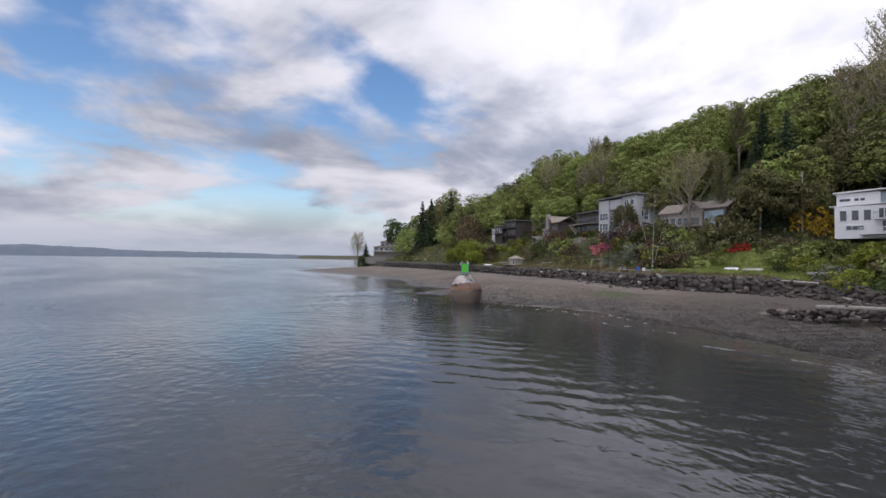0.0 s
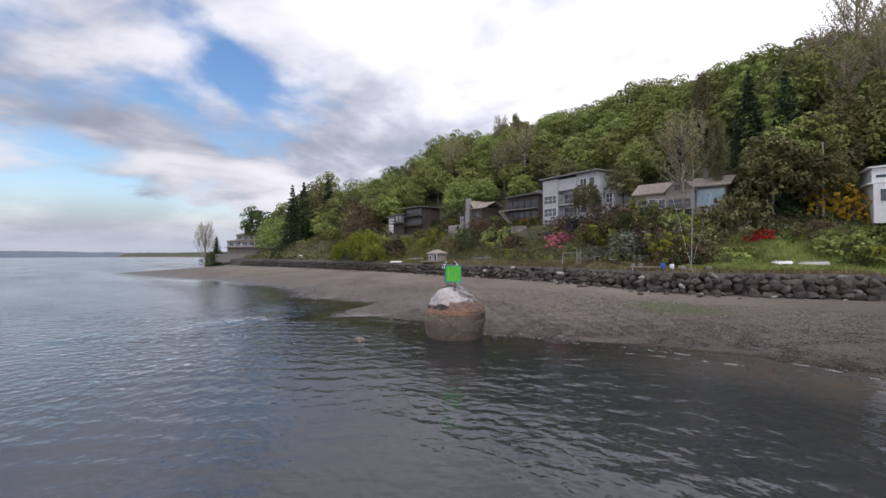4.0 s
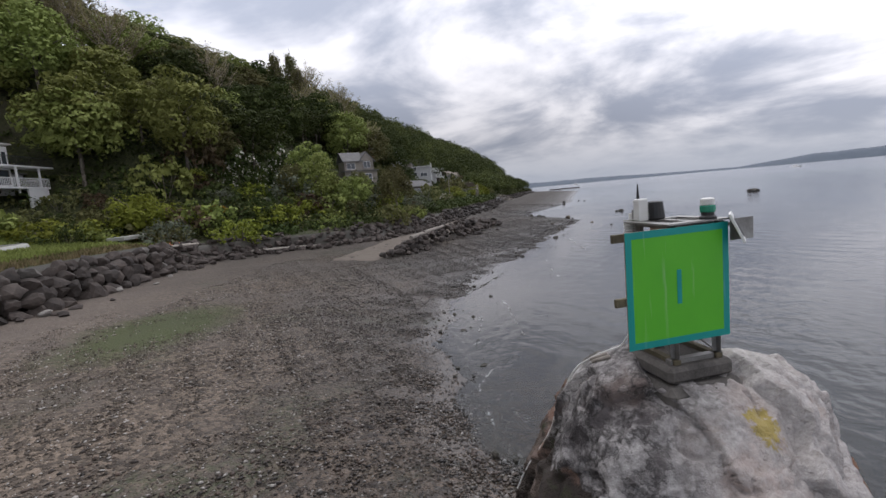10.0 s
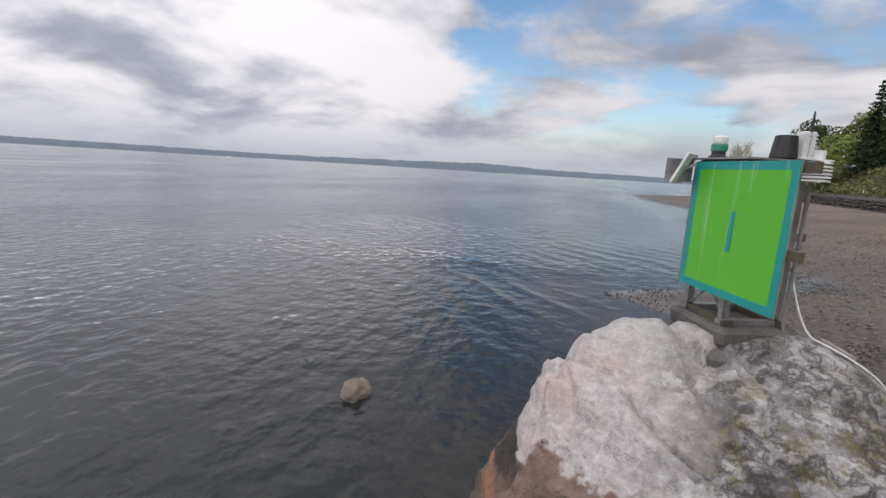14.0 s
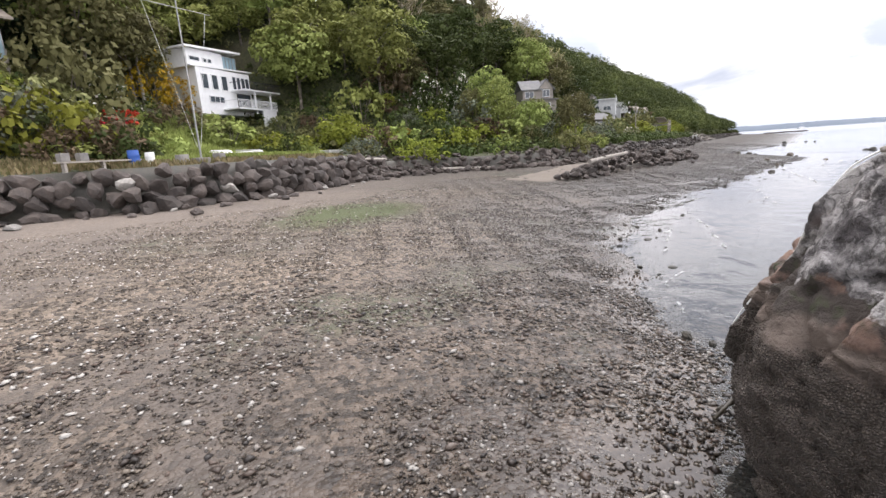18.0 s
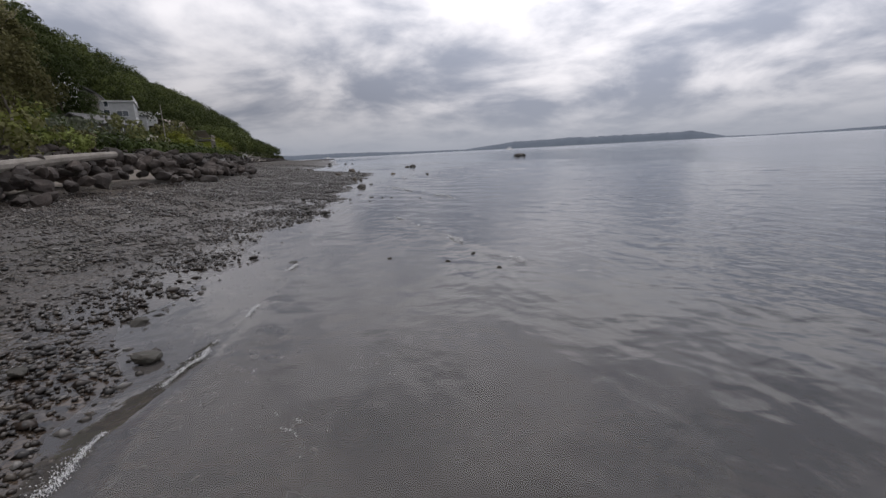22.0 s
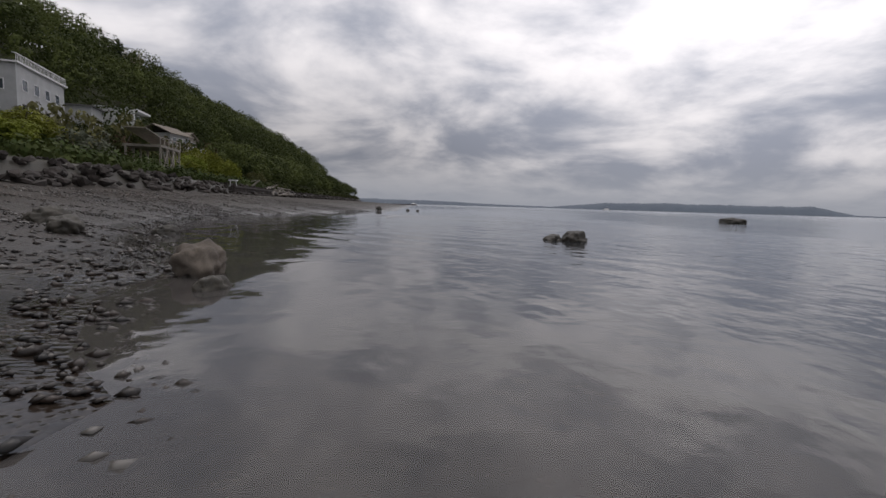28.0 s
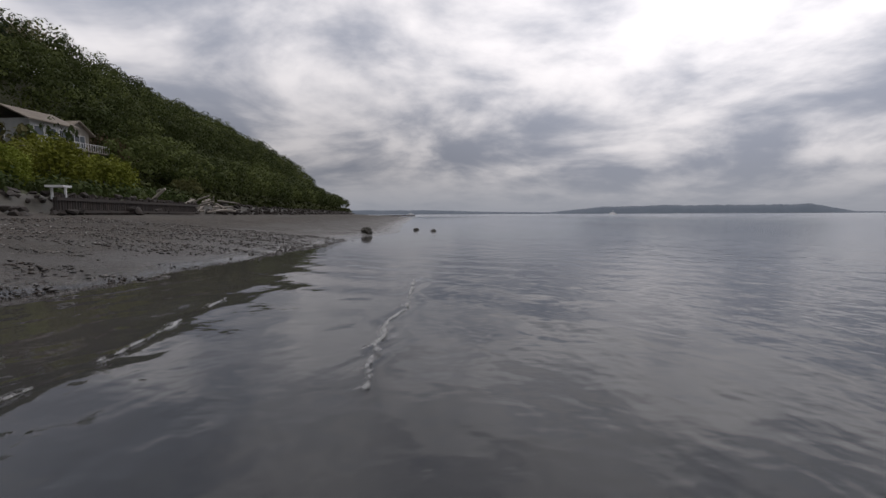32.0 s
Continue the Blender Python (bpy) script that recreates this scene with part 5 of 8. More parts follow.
def set_plant(proto, x, y, scale=1.0, turn=0.0, label="", tall=1.0, sink=0.0):
    z = on_ground(x, y) - sink
    if proto.name not in PLACED:
        PLACED.add(proto.name)
        proto.matrix_world = pose(x, y, z, 0, 0, turn)
        return proto
    ob = copy_thing(proto, pose(x, y, z, 0, 0, turn) @ Matrix.Diagonal((scale, scale, scale * tall, 1)))
    if label:
        ob["label"] = label
    return ob


MAPLES = [plant_proto("broadleaf_tree", "tall leafy maple tree with a rounded spring-green crown on the bluff", "tree", broadleaf(s, m, h, w), "trees on the bluff")
          for s, m, h, w in ((1, L_MAPLE, 13, 5.2), (2, L_MAPLE, 14.5, 5.0), (3, L_DARK, 13.5, 5.0), (4, L_OLIVE, 12, 4.6), (5, L_MAPLE, 11.5, 5.4))]
FIRS = [plant_proto("fir_tree", "tall dark green fir tree standing on the bluff", "tree", conifer(s, L_FIR, h, w), "firs on the bluff") for s, h, w in ((21, 16, 3.6), (22, 19, 4.0))]
BARES = [plant_proto("bare_tree", "tall half-bare tree with tan twigs and thin young leaves", "tree", bare_tree(s, h, w, m, 40, 16, ln, nr), "half-bare trees on the bluff")
         for s, h, w, m, ln, nr in ((31, 17, 7.4, L_TAN, 3, 0.4), (32, 16, 3.6, L_OLIVE, 7, 1.3), (33, 16, 6.6, L_TAN, 2, 0.55))]
WILLOW = plant_proto("weeping_tree", "weeping tree with drooping pale green foliage", "tree", weeping(41, L_OLIVE))
SHRUBS = [plant_proto("shrub", lab, "shrub", shrub(s, m, t, w, blossom=b), "shrubs below the houses")
          for s, m, t, w, b, lab in ((51, L_DARK, 1.9, 1.7, None, "dense dark green shrub on the slope"), (52, L_MAPLE, 1.6, 1.6, None, "fresh green leafy shrub on the slope"), (53, L_OLIVE, 1.7, 1.8, None, "olive-green bramble thicket on the slope"),
                                     (54, L_BROWN, 2.0, 1.8, None, "bronze-leaved shrub on the slope"), (55, L_OLIVE, 1.2, 1.4, L_WHITE, "green shrub flecked with white blossom"), (57, L_YELLOW, 1.7, 1.7, None, "bright yellow-green shrub on the slope"), (56, L_GREY, 2.4, 2.0, None, "grey-green bushy tree above the seawall"))]
PINKS = plant_proto("pink_shrub", "rounded shrub covered in pink blossom", "shrub", shrub(61, L_PINK, 2.2, 2.0))
REDS = plant_proto("red_shrub", "small bright red flowering shrub", "shrub", shrub(62, L_RED, 1.5, 1.2))
WHITES = plant_proto("white_shrub", "tall rhododendron dotted with white blossom", "shrub", shrub(63, L_DARK, 3.0, 2.2, 34, 34, 0.26, L_WHITE))
GOLDS = plant_proto("golden_shrub", "tall golden yellow flowering shrub", "shrub", shrub(64, L_GOLD, 3.4, 1.5, 30, 30))
PURPLES = plant_proto("purple_shrub", "dark purple-leaved garden shrub", "shrub", shrub(65, L_PURPLE, 2.2, 2.0))
YELLOWS = plant_proto("yellow_green_tree", "small spreading tree with bright yellow-green leaves", "tree", broadleaf(66, L_YELLOW, 5.5, 3.0, 24, 90, 0.36))
WILLOWBUSH = plant_proto("willow_bush", "large drooping yellow-green willow bush", "shrub", weeping(67, L_YELLOW, 5.0, 3.4, 160))

# house places, kept clear of trees: x, y, radius
CLEAR = [(47, -27, 3.5), (49.5, -35, 3.0), (37, -119, 6), (31, -108, 6), (27, -103, 5), (51.5, -2.0, 5.5), (51.5, -31, 4.5), (49, -2, 3.0), (27, -182, 5), (63, 19, 9), (60, -3, 8.5), (59, -31.5, 5.0), (66, 35.5, 7), (68, 51, 6.5), (74, 81, 11), (78, 200, 17), (35, -83, 8.5), (43, -127, 9), (36, -145, 8), (36, -174, 6), (34, -187, 8), (20, -145, 4)]


def clear_of(x, y, pad=0.0):
    return all((x - a) ** 2 + (y - b) ** 2 > (r + pad) ** 2 for a, b, r in CLEAR)


rs = random.Random(5)
# tall half-bare trees on the crest above the white house
for x, y, sc in ((84, -21, 1.25), (90, -26, 1.4), (80, -29, 1.25), (86, -34, 1.4), (79, -38, 1.3), (88, -43, 1.4), (78, -47, 1.25), (93, -36, 1.45), (84, -52, 1.25), (96, -49, 1.4)):
    set_plant(BARES[0] if int(x) % 2 else BARES[2], x, y, sc, (x * 53 + y * 17) % 360, tall=1.05, sink=0.3)
# woods on the bluff behind the houses
for row in range(8):
    for col in range(39):
        y = -132 + 6.45 * col + rs.uniform(-2.2, 2.2)
        d = 26 + 6.0 * row + rs.uniform(-2, 2)
        x = float(toe_at(y)) + d
        if not clear_of(x, y, 2.5):
            continue
        kind = rs.random()
        # South of y -55 darker leaf colours carry the backlit bluff's shade.
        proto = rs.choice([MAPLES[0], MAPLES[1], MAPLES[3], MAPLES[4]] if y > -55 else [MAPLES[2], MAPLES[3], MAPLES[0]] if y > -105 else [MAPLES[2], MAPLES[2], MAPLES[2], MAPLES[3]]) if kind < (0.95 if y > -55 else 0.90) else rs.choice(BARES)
        set_plant(proto, x, y, rs.uniform(0.8, 1.12), rs.uniform(0, 360), tall=rs.uniform(0.85, 1.1) * (0.78 if y < -30 else 1.0 if row < 4 else 1.0 if y < 66 else 1.08))


def woods(name, label, spots, material, seed, leaf=0.42, per=46):
    """Many far trees as one mesh of leaf clumps."""
    rng = np.random.default_rng(seed)
    parts_ = []
    for x, y, h, w in spots:
        c = clump_centres(28, (w, w, h * 0.34), rng, h * 0.60, 0.12) + np.array([x, y, on_ground(x, y)])
        parts_.append(leaf_quads(c, rng.uniform(1.0, 1.7, 28) * w / 4, per, leaf, rng, 0.75, 0.86, 0.1, 0.22, 0.5))
    tagged(new(name, quads_mesh(name, np.concatenate(parts_), material)), label, "woods", kind="stuff")


far_a, far_b, far_c = [], [], []
for lo, hi, step in ((-440, -134, 6.6), (118, 240, 7.5)):
    y = lo
    while y < hi:
        for row in range(9):
            yy = y + rs.uniform(-2.5, 2.5)
            d = (9 if yy < -192 else 25) + 6.6 * row + rs.uniform(-2, 2)
            x = float(toe_at(yy)) + d
            if d > 70 or not clear_of(x, yy, 2):
                continue
            # Southern woods take only the dark leaves: their shade is in the colour.
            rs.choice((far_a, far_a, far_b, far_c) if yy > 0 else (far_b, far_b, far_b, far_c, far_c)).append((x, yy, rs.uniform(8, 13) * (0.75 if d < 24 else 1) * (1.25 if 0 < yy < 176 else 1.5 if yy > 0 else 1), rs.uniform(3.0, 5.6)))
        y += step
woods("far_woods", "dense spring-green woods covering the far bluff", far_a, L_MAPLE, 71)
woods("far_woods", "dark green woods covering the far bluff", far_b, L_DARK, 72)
woods("far_woods", "olive-green woods covering the far bluff", far_c, L_OLIVE_SHADE, 73)

# shrubs on the slope between seawall and houses
for k in range(235):
    y = rs.uniform(-75, 110)
    d = rs.uniform(4.0, 25) if y > -36 else rs.uniform(1.0, 24)
    x = float(toe_at(y)) + d
    if not clear_of(x, y, -1.5):
        continue
    if 9 < y - d * 0.2 < 16 and d < 11 or (28 < y < 50 and d < 7) or (40 < y < 62 and d < 13):
        continue
    if d < 4.5 and -27 < y < 14:
        continue
    if -31 < y < -10 and (d < 21 or x < 54):
        continue
    sc = rs.uniform(0.85, 1.75) * (0.8 if d < 9 else 1.1 if d < 16 else 0.8)
    set_plant(rs.choice(SHRUBS[:4] + SHRUBS[:4] + [SHRUBS[5], SHRUBS[5], SHRUBS[6]]), x, y, sc, rs.uniform(0, 360), tall=rs.uniform(0.7, 1.2), sink=0.15)

for k in range(16):
    y = rs.uniform(-9, 2)
    x = float(toe_at(y)) + rs.uniform(7, 19)
    if clear_of(x, y, 0.0):
        set_plant(rs.choice(SHRUBS[:4]), x, y, rs.uniform(0.8, 1.3), rs.uniform(0, 360), tall=rs.uniform(0.7, 1.1), sink=0.15)

# undergrowth over the whole bluff


def undergrowth(name, label, n, y0, y1, d0, d1, material, size, seed, per=22, leaf=0.34):
    rng = np.random.default_rng(seed)
    y = rng.uniform(y0, y1, n)
    d = rng.uniform(d0, d1, n)
    x = toe_at(y) + d
    keep = np.array([clear_of(a, b, -2.0) for a, b in zip(x, y)])
    lawn = ((y > 52) & (y < 72) & (d < 15)) | ((y > -27) & (y < 42) & (d < 3.5)) | ((y > 40) & (y < 62) & (d < 9)) | ((y > -31) & (y < -10) & (d < 20))
    keep &= ~lawn
    x, y = x[keep], y[keep]
    r = rng.uniform(0.6, 1.4, len(x)) * size
    c = np.stack([x, y, ground_z(x, y) + r * 0.45], -1)
    tagged(new(name, quads_mesh(name, leaf_quads(c, r, per, leaf, rng, 0.75, 0.5), material)), label, "undergrowth", kind="stuff")


undergrowth("undergrowth", "tangled green bramble undergrowth on the bluff", 1900, -135, 118, 6.0, 70, L_OLIVE, 0.9, 81)
undergrowth("undergrowth", "dark green undergrowth between the trees", 2900, -135, 118, 18.0, 70, L_DARK, 1.0, 82)
# L_DARK on the southern scrub: backlit shade put into the leaf colour.
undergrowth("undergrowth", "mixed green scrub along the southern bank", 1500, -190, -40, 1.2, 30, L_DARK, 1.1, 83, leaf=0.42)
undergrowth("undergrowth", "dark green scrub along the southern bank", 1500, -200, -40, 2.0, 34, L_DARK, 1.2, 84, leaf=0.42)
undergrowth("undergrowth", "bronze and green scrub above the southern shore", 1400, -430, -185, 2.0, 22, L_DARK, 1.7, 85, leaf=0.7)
undergrowth("undergrowth", "green scrub on the northern point", 800, 100, 235, 2.0, 34, L_OLIVE, 1.6, 86, leaf=0.6)
undergrowth("undergrowth", "fresh green ground cover on the bluff", 900, -72, 118, 6.0, 34, L_MAPLE, 0.8, 87)


def grass_strip(name, label, n, y0, y1, d0, d1, material, seed, tall=0.32):
    """Rough grass: loose upright blades."""
    rng = np.random.default_rng(seed)
    y, d = rng.uniform(y0, y1, n), rng.uniform(d0, d1, n)
    x = toe_at(y) + d
    p = np.stack([x, y, ground_z(x, y) - 0.02], -1)
    a, h = rng.uniform(0, 6.28, n), tall * rng.uniform(0.4, 1.3, n)
    w = np.stack([np.cos(a), np.sin(a), 0 * a], -1) * (0.05 + 0.05 * rng.uniform(size=n))[:, None]
    lean = np.stack([rng.normal(0, 0.3, n) * h, rng.normal(0, 0.3, n) * h, h], -1)
    tagged(new(name, quads_mesh(name, np.stack([p - w, p + w, p + w * 0.25 + lean, p - w * 0.25 + lean], 1), material)), label, "grass", kind="stuff")


grass_strip("grass", "rough dry tan grass along the top of the seawall", 14000, -28, 46, 1.0, 6.5, L_STRAW, 91)
grass_strip("grass", "short yellow-green lawn grass in the garden", 16000, 50, 76, 3, 15, L_YELLOW, 93, 0.16)
grass_strip("grass", "tall soft green meadow grass below the white house", 42000, -31, -9, 3.5, 24, L_MAPLE, 94, 0.5)
grass_strip("grass", "rough green grass on the bank above the seawall", 22000, -28, 75, 1.3, 14, L_OLIVE, 92)

# ---- seawall, groin, rocks, shingle ----
STONES = [rough_stone("stone", k, ROCK_DARK, 2, 0.78) for k in range(9)]
PALES = [rough_stone("stone", 40 + k, ROCK_PALE, 2, 0.7) for k in range(5)]
WEEDS = [rough_stone("stone", 60 + k, ROCK_WEED, 2, 0.55, 0.5) for k in range(6)]
FAR_STONES = [rough_stone("stone", 20 + k, ROCK_DARK, 1, 0.8) for k in range(4)]


def stone_part(parent, meshes, at, size, rnd, name="stone", squash=1.0):
    ob = new(name, rnd.choice(meshes))
    ob.parent = parent
    ob.matrix_basis = pose(*at, rnd.uniform(-25, 25), rnd.uniform(-25, 25), rnd.uniform(0, 360)) @ Matrix.Diagonal((size * rnd.uniform(0.85, 1.35), size * rnd.uniform(0.8, 1.1), size * rnd.uniform(0.75, 1.05) * squash, 1))
    return ob


def joined_stones(name, label, spots, meshes, seed, kind="stuff", category="rocks"):
    """Many stones as one mesh; spots: x, y, z, size."""
    rnd, vs, fs, k = random.Random(seed), [], [], 0
    shapes = [(np.array([v.co[:] for v in me.vertices]), [tuple(p.vertices) for p in me.polygons]) for me in meshes]
    for x, y, z, s in spots:
        v, f = rnd.choice(shapes)
        m = np.array(pose(0, 0, 0, rnd.uniform(-25, 25), rnd.uniform(-25, 25), rnd.uniform(0, 360)).to_3x3())
        vs.append((v * s * np.array([rnd.uniform(0.85, 1.35), rnd.uniform(0.8, 1.1), rnd.uniform(0.7, 1.0)])) @ m.T + (x, y, z))
        fs += [tuple(i + k for i in q) for q in f]
        k += len(v)
    me = bpy.data.meshes.new(name)
    me.from_pydata(np.concatenate(vs).tolist(), [], fs)
    me.materials.append(meshes[0].materials[0])
    return tagged(new(name, me), label, category, kind=kind)


def along_toe(y0, y1, step):
    y = y0
    while y < y1:
        dxdy = float(toe_at(y + 0.5) - toe_at(y - 0.5))
        yield y, float(toe_at(y))
        y += step / math.hypot(1, dxdy)


rk = random.Random(17)
seawall = thing("seawall", "dry-stacked seawall of large dark brown basalt boulders", "seawall", kind="structure")
for row, (dz, dxx, size) in enumerate(((0.10, -1.0, 1.5), (0.78, -0.75, 1.45), (1.42, -0.45, 1.4), (1.98, -0.02, 1.3))):
    for y, x in along_toe(-27.0, 42.0, 0.98 + 0.02 * row):
        if row == 3 and rk.random() < 0.12:
            continue
        stone_part(seawall, STONES if rk.random() < 0.96 else PALES, (x + dxx + rk.uniform(-0.22, 0.22), y + rk.uniform(-0.3, 0.3), 2.35 + dz + rk.uniform(-0.14, 0.14)), size * rk.uniform(0.78, 1.15), rk, squash=1.15)
spots = []
for dz, dxx, size in ((0.15, -0.7, 1.2), (0.85, -0.4, 1.15), (1.55, -0.05, 1.05), (2.1, 0.3, 0.9)):
    for y, x in along_toe(43.0, 185.0, 1.1):
        spots.append((x + dxx + rk.uniform(-0.2, 0.2), y + rk.uniform(-0.3, 0.3), 2.3 + dz + rk.uniform(-0.15, 0.15), size * rk.uniform(0.8, 1.2)))
joined_stones("seawall", "long run of dark basalt boulder seawall", spots, FAR_STONES, 3, "structure", "seawall")

# loose stones along the foot of the wall
for k in range(46):
    y = rk.choice((rk.uniform(-26, 45), rk.gauss(-9, 5), rk.gauss(6, 4)))
    x = float(toe_at(y)) - 1.3 - abs(rk.gauss(0, 1.5))
    s = rk.uniform(0.3, 0.95)
    st = new("rock", rk.choice(STONES + PALES))
    st.matrix_world = pose(x, y, on_ground(x, y) + 0.1 * s, rk.uniform(-15, 15), rk.uniform(-15, 15), rk.uniform(0, 360)) @ Matrix.Diagonal((s * 1.2, s, s * 0.8, 1))
    tagged(st, "loose angular stone at the foot of the seawall", "rock", "loose stones by the seawall")

# rubble groin beside the sandy ramp
groin = thing("rubble_groin", "low groin of dark jumbled boulders on the beach", "groin", kind="structure")
for k in range(290):
    f = rk.random() ** 0.85
    cx, cy = 14.9 + (7.0 - 14.9) * f, -36.0 + (-67.5 + 36.0) * f
    w = (1.0 + 1.2 * min(1, f * 4)) * (1.0 if f < 0.85 else 0.7)
    o = rk.gauss(0, 0.5)
    x, y = cx + o * w * 0.97, cy + o * w * 0.24 + rk.uniform(-0.4, 0.4)
    h = max(0.0, 1 - abs(o) * 0.85) * (0.5 + 1.3 * min(1, f * 3)) * (1 if f < 0.7 else 0.7)
    stone_part(groin, STONES, (x, y, on_ground(x, y) + h * rk.uniform(0.3, 1.0) + 0.1), rk.uniform(0.6, 1.15), rk)
bank = []
for k in range(620):
    f = rk.random()
    y = -28 - 20 * f if k < 330 else -46 - 30 * rk.random()
    x = float(toe_at(y)) + rk.gauss(-0.1, 0.9)
    bank.append((x, y, on_ground(x, y) + rk.uniform(-0.1, 0.35), rk.uniform(0.5, 1.25)))
joined_stones("bank_rubble", "dark rubble stones lining the foot of the bank", bank, STONES, 5)
south = []
for k in range(1700):
    y = -72 - 330 * rk.random() ** 1.4
    x = float(toe_at(y)) + rk.gauss(0.3, 1.0 if y > -180 else 1.6)
    south.append((x, y, min(on_ground(x, y), 3.2) + rk.uniform(-0.1, 0.6), rk.uniform(0.6, 1.4)))
joined_stones("shore_rubble", "dark riprap boulders along the southern shore", south, FAR_STONES, 6)

ramp = []
for k in range(40):
    f = k / 39
    y = -34.5 - 34 * f
    right_x = 15.8 - 7.0 * f
    left = min(float(toe_at(y)) - 0.6, right_x + 4.4)
    zz = 1.35 + 0.9 * f
    ramp.append([(right_x + (left - right_x) * j / 8, y, max(on_ground(right_x + (left - right_x) * j / 8, y) + 0.04, zz * (0.75 + 0.25 * j / 8)) + 0.10 * noise.noise((j * 0.9, k * 0.7, 0.0))) for j in range(9)])
tagged(new("ramp", grid_mesh("ramp", np.array(ramp), [SAND])), "pale sandy boat ramp behind the rubble groin", "ramp", kind="structure")

# driftwood logs along the bank
def log(a, b, r, label, group="driftwood logs"):
    g = Geo()
    a, b = Vector(a), Vector(b)
    mid = a.lerp(b, 0.5) + Vector((0, 0, 0.04))
    g.rod(a, mid, r, r * 0.92, 9).rod(mid, b, r * 0.92, r * 0.7, 9)
    return solid("log", g, DRIFT, label, "log", group=group, smooth=False)


for a, b, r in (((30.6, -36.7), (24.6, -41.4), 0.15), ((33.6, -33.5), (33.0, -28.2), 0.14), ((36.0, 9.0), (38.5, 15.5), 0.15)):
    log((*a, on_ground(*a) + r + 0.05), (*b, on_ground(*b) + r + 0.05), r, "long weathered grey driftwood log at the bank")
log((13.7, -40.8, 2.45), (11.5, -48.2, 2.95), 0.24, "large bleached driftwood log lying on the rubble groin")
for k in range(26):
    y, x = -180 + rk.gauss(0, 5), 10.8 + rk.gauss(0, 1.2)
    a, z = rk.uniform(0, 6.3), on_ground(x, y)
    ln = rk.uniform(1.5, 3.2)
    log((x, y, z + 0.25 + rk.uniform(0, 1.0)), (x + math.cos(a) * ln, y + math.sin(a) * ln, z + 0.3 + rk.uniform(0, 1.6)), rk.uniform(0.09, 0.2), "bleached driftwood log on a tangled pile", "driftwood pile")

def worn_rock(name, seed, material):
    """A low, pitted shore rock about 1 m long, smoothly worn."""
    bm = bmesh.new()
    bmesh.ops.create_icosphere(bm, subdivisions=4, radius=0.5)
    for v in bm.verts:
        p = v.co.normalized()
        q = p * 1.6 + Vector((seed * 5.3, seed * 1.7, 0))
        r = 0.5 * (1 + 0.30 * noise.noise(q) + 0.16 * noise.noise(q * 2.6) + 0.07 * noise.noise(q * 6) - 0.10 * abs(noise.noise(q * 1.9 + Vector((4, 0, 0)))))
        v.co = Vector((p.x * r, p.y * r, p.z * r * 0.75))
    me = bpy.data.meshes.new(name)
    bm.to_mesh(me)
    bm.free()
    me.materials.append(material)
    me.shade_smooth()
    return me


WORN = [worn_rock("rock", k, ROCK_BARN) for k in range(4)]
WORN_WEED = [worn_rock("rock", 10 + k, ROCK_WEED) for k in range(5)]
# single rocks in the shallows and at sea: x, y, length, height, weedy
for x, y, ln, h, weedy in ((-60.0, -134.0, 3.8, 1.2, 1), (-17.9, -94.9, 1.5, 0.75, 1), (-17.1, -95.3, 1.25, 0.48, 1), (-6.3, -85.5, 1.2, 0.75, 0), (-7.5, 4.05, 1.0, 0.65, 0), (-11.2, -159, 1.6, 0.8, 1), (-17.4, -171, 0.9, 0.5, 1), (-19.0, -167, 0.9, 0.5, 1),
                           (-2.0, -53.1, 0.9, 0.4, 1), (-3.4, -51.3, 0.35, 0.2, 1), (-3.2, -55.5, 0.5, 0.25, 1), (-3.15, -63.3, 0.5, 0.4, 0), (-3.65, -62.8, 0.42, 0.3, 1), (-9.0, -72.2, 0.75, 0.35, 0), (-10.8, -64.8, 0.5, 0.42, 1), (-10.9, -68.4, 0.4, 0.2, 1),
                           (-1.0, -91.0, 1.2, 0.6, 1), (0.6, -93.0, 1.3, 0.7, 1), (-2.0, -95.0, 1.0, 0.5, 1), (-7.0, -84.0, 0.6, 0.35, 1), (-2.5, -70.4, 0.8, 0.35, 0), (-1.9, -40.5, 0.2, 0.16, 1),
                           (3.8, -13.4, 0.30, 0.22, 1), (3.9, -22.1, 0.35, 0.25, 1), (2.3, -17.8, 0.22, 0.16, 1), (0.5, -18.8, 0.25, 0.16, 1), (4.5, -17.4, 0.26, 0.18, 1), (4.4, -15.5, 0.22, 0.15, 1), (3.4, -20.8, 0.24, 0.16, 1),
                           (2.4, -4.3, 0.28, 0.2, 1), (1.5, -3.7, 0.30, 0.22, 1), (1.13, -3.35, 0.32, 0.24, 1), (0.50, -3.5, 0.62, 0.42, 1), (1.9, -4.1, 0.2, 0.15, 1),
                           (2.0, 5.4, 0.22, 0.2, 0), (2.4, 4.9, 0.24, 0.2, 0), (1.7, 3.05, 0.65, 0.35, 0), (-1.2, 5.4, 0.55, 0.22, 0), (-0.8, 5.0, 0.4, 0.18, 0), (-1.26, 4.0, 0.5, 0.2, 0), (-0.3, 3.2, 0.5, 0.22, 0), (0.9, 2.35, 1.1, 0.5, 0), (1.4, 2.5, 0.6, 0.4, 0), (-2.6, 5.9, 0.4, 0.16, 0), (-3.4, 4.4, 0.35, 0.15, 0)):
    st = new("rock", rk.choice(WORN_WEED if weedy else WORN))
    st.matrix_world = pose(x, y, max(min(on_ground(x, y), 0.4), -0.15) + h * 0.22, 0, 0, rk.uniform(60, 120)) @ Matrix.Diagonal((ln, ln * 0.7, h * 1.5, 1))
    tagged(st, "dark weed-covered rock standing in the shallows" if weedy else "brown barnacled rock at the water's edge", "rock", "rocks in the shallows")
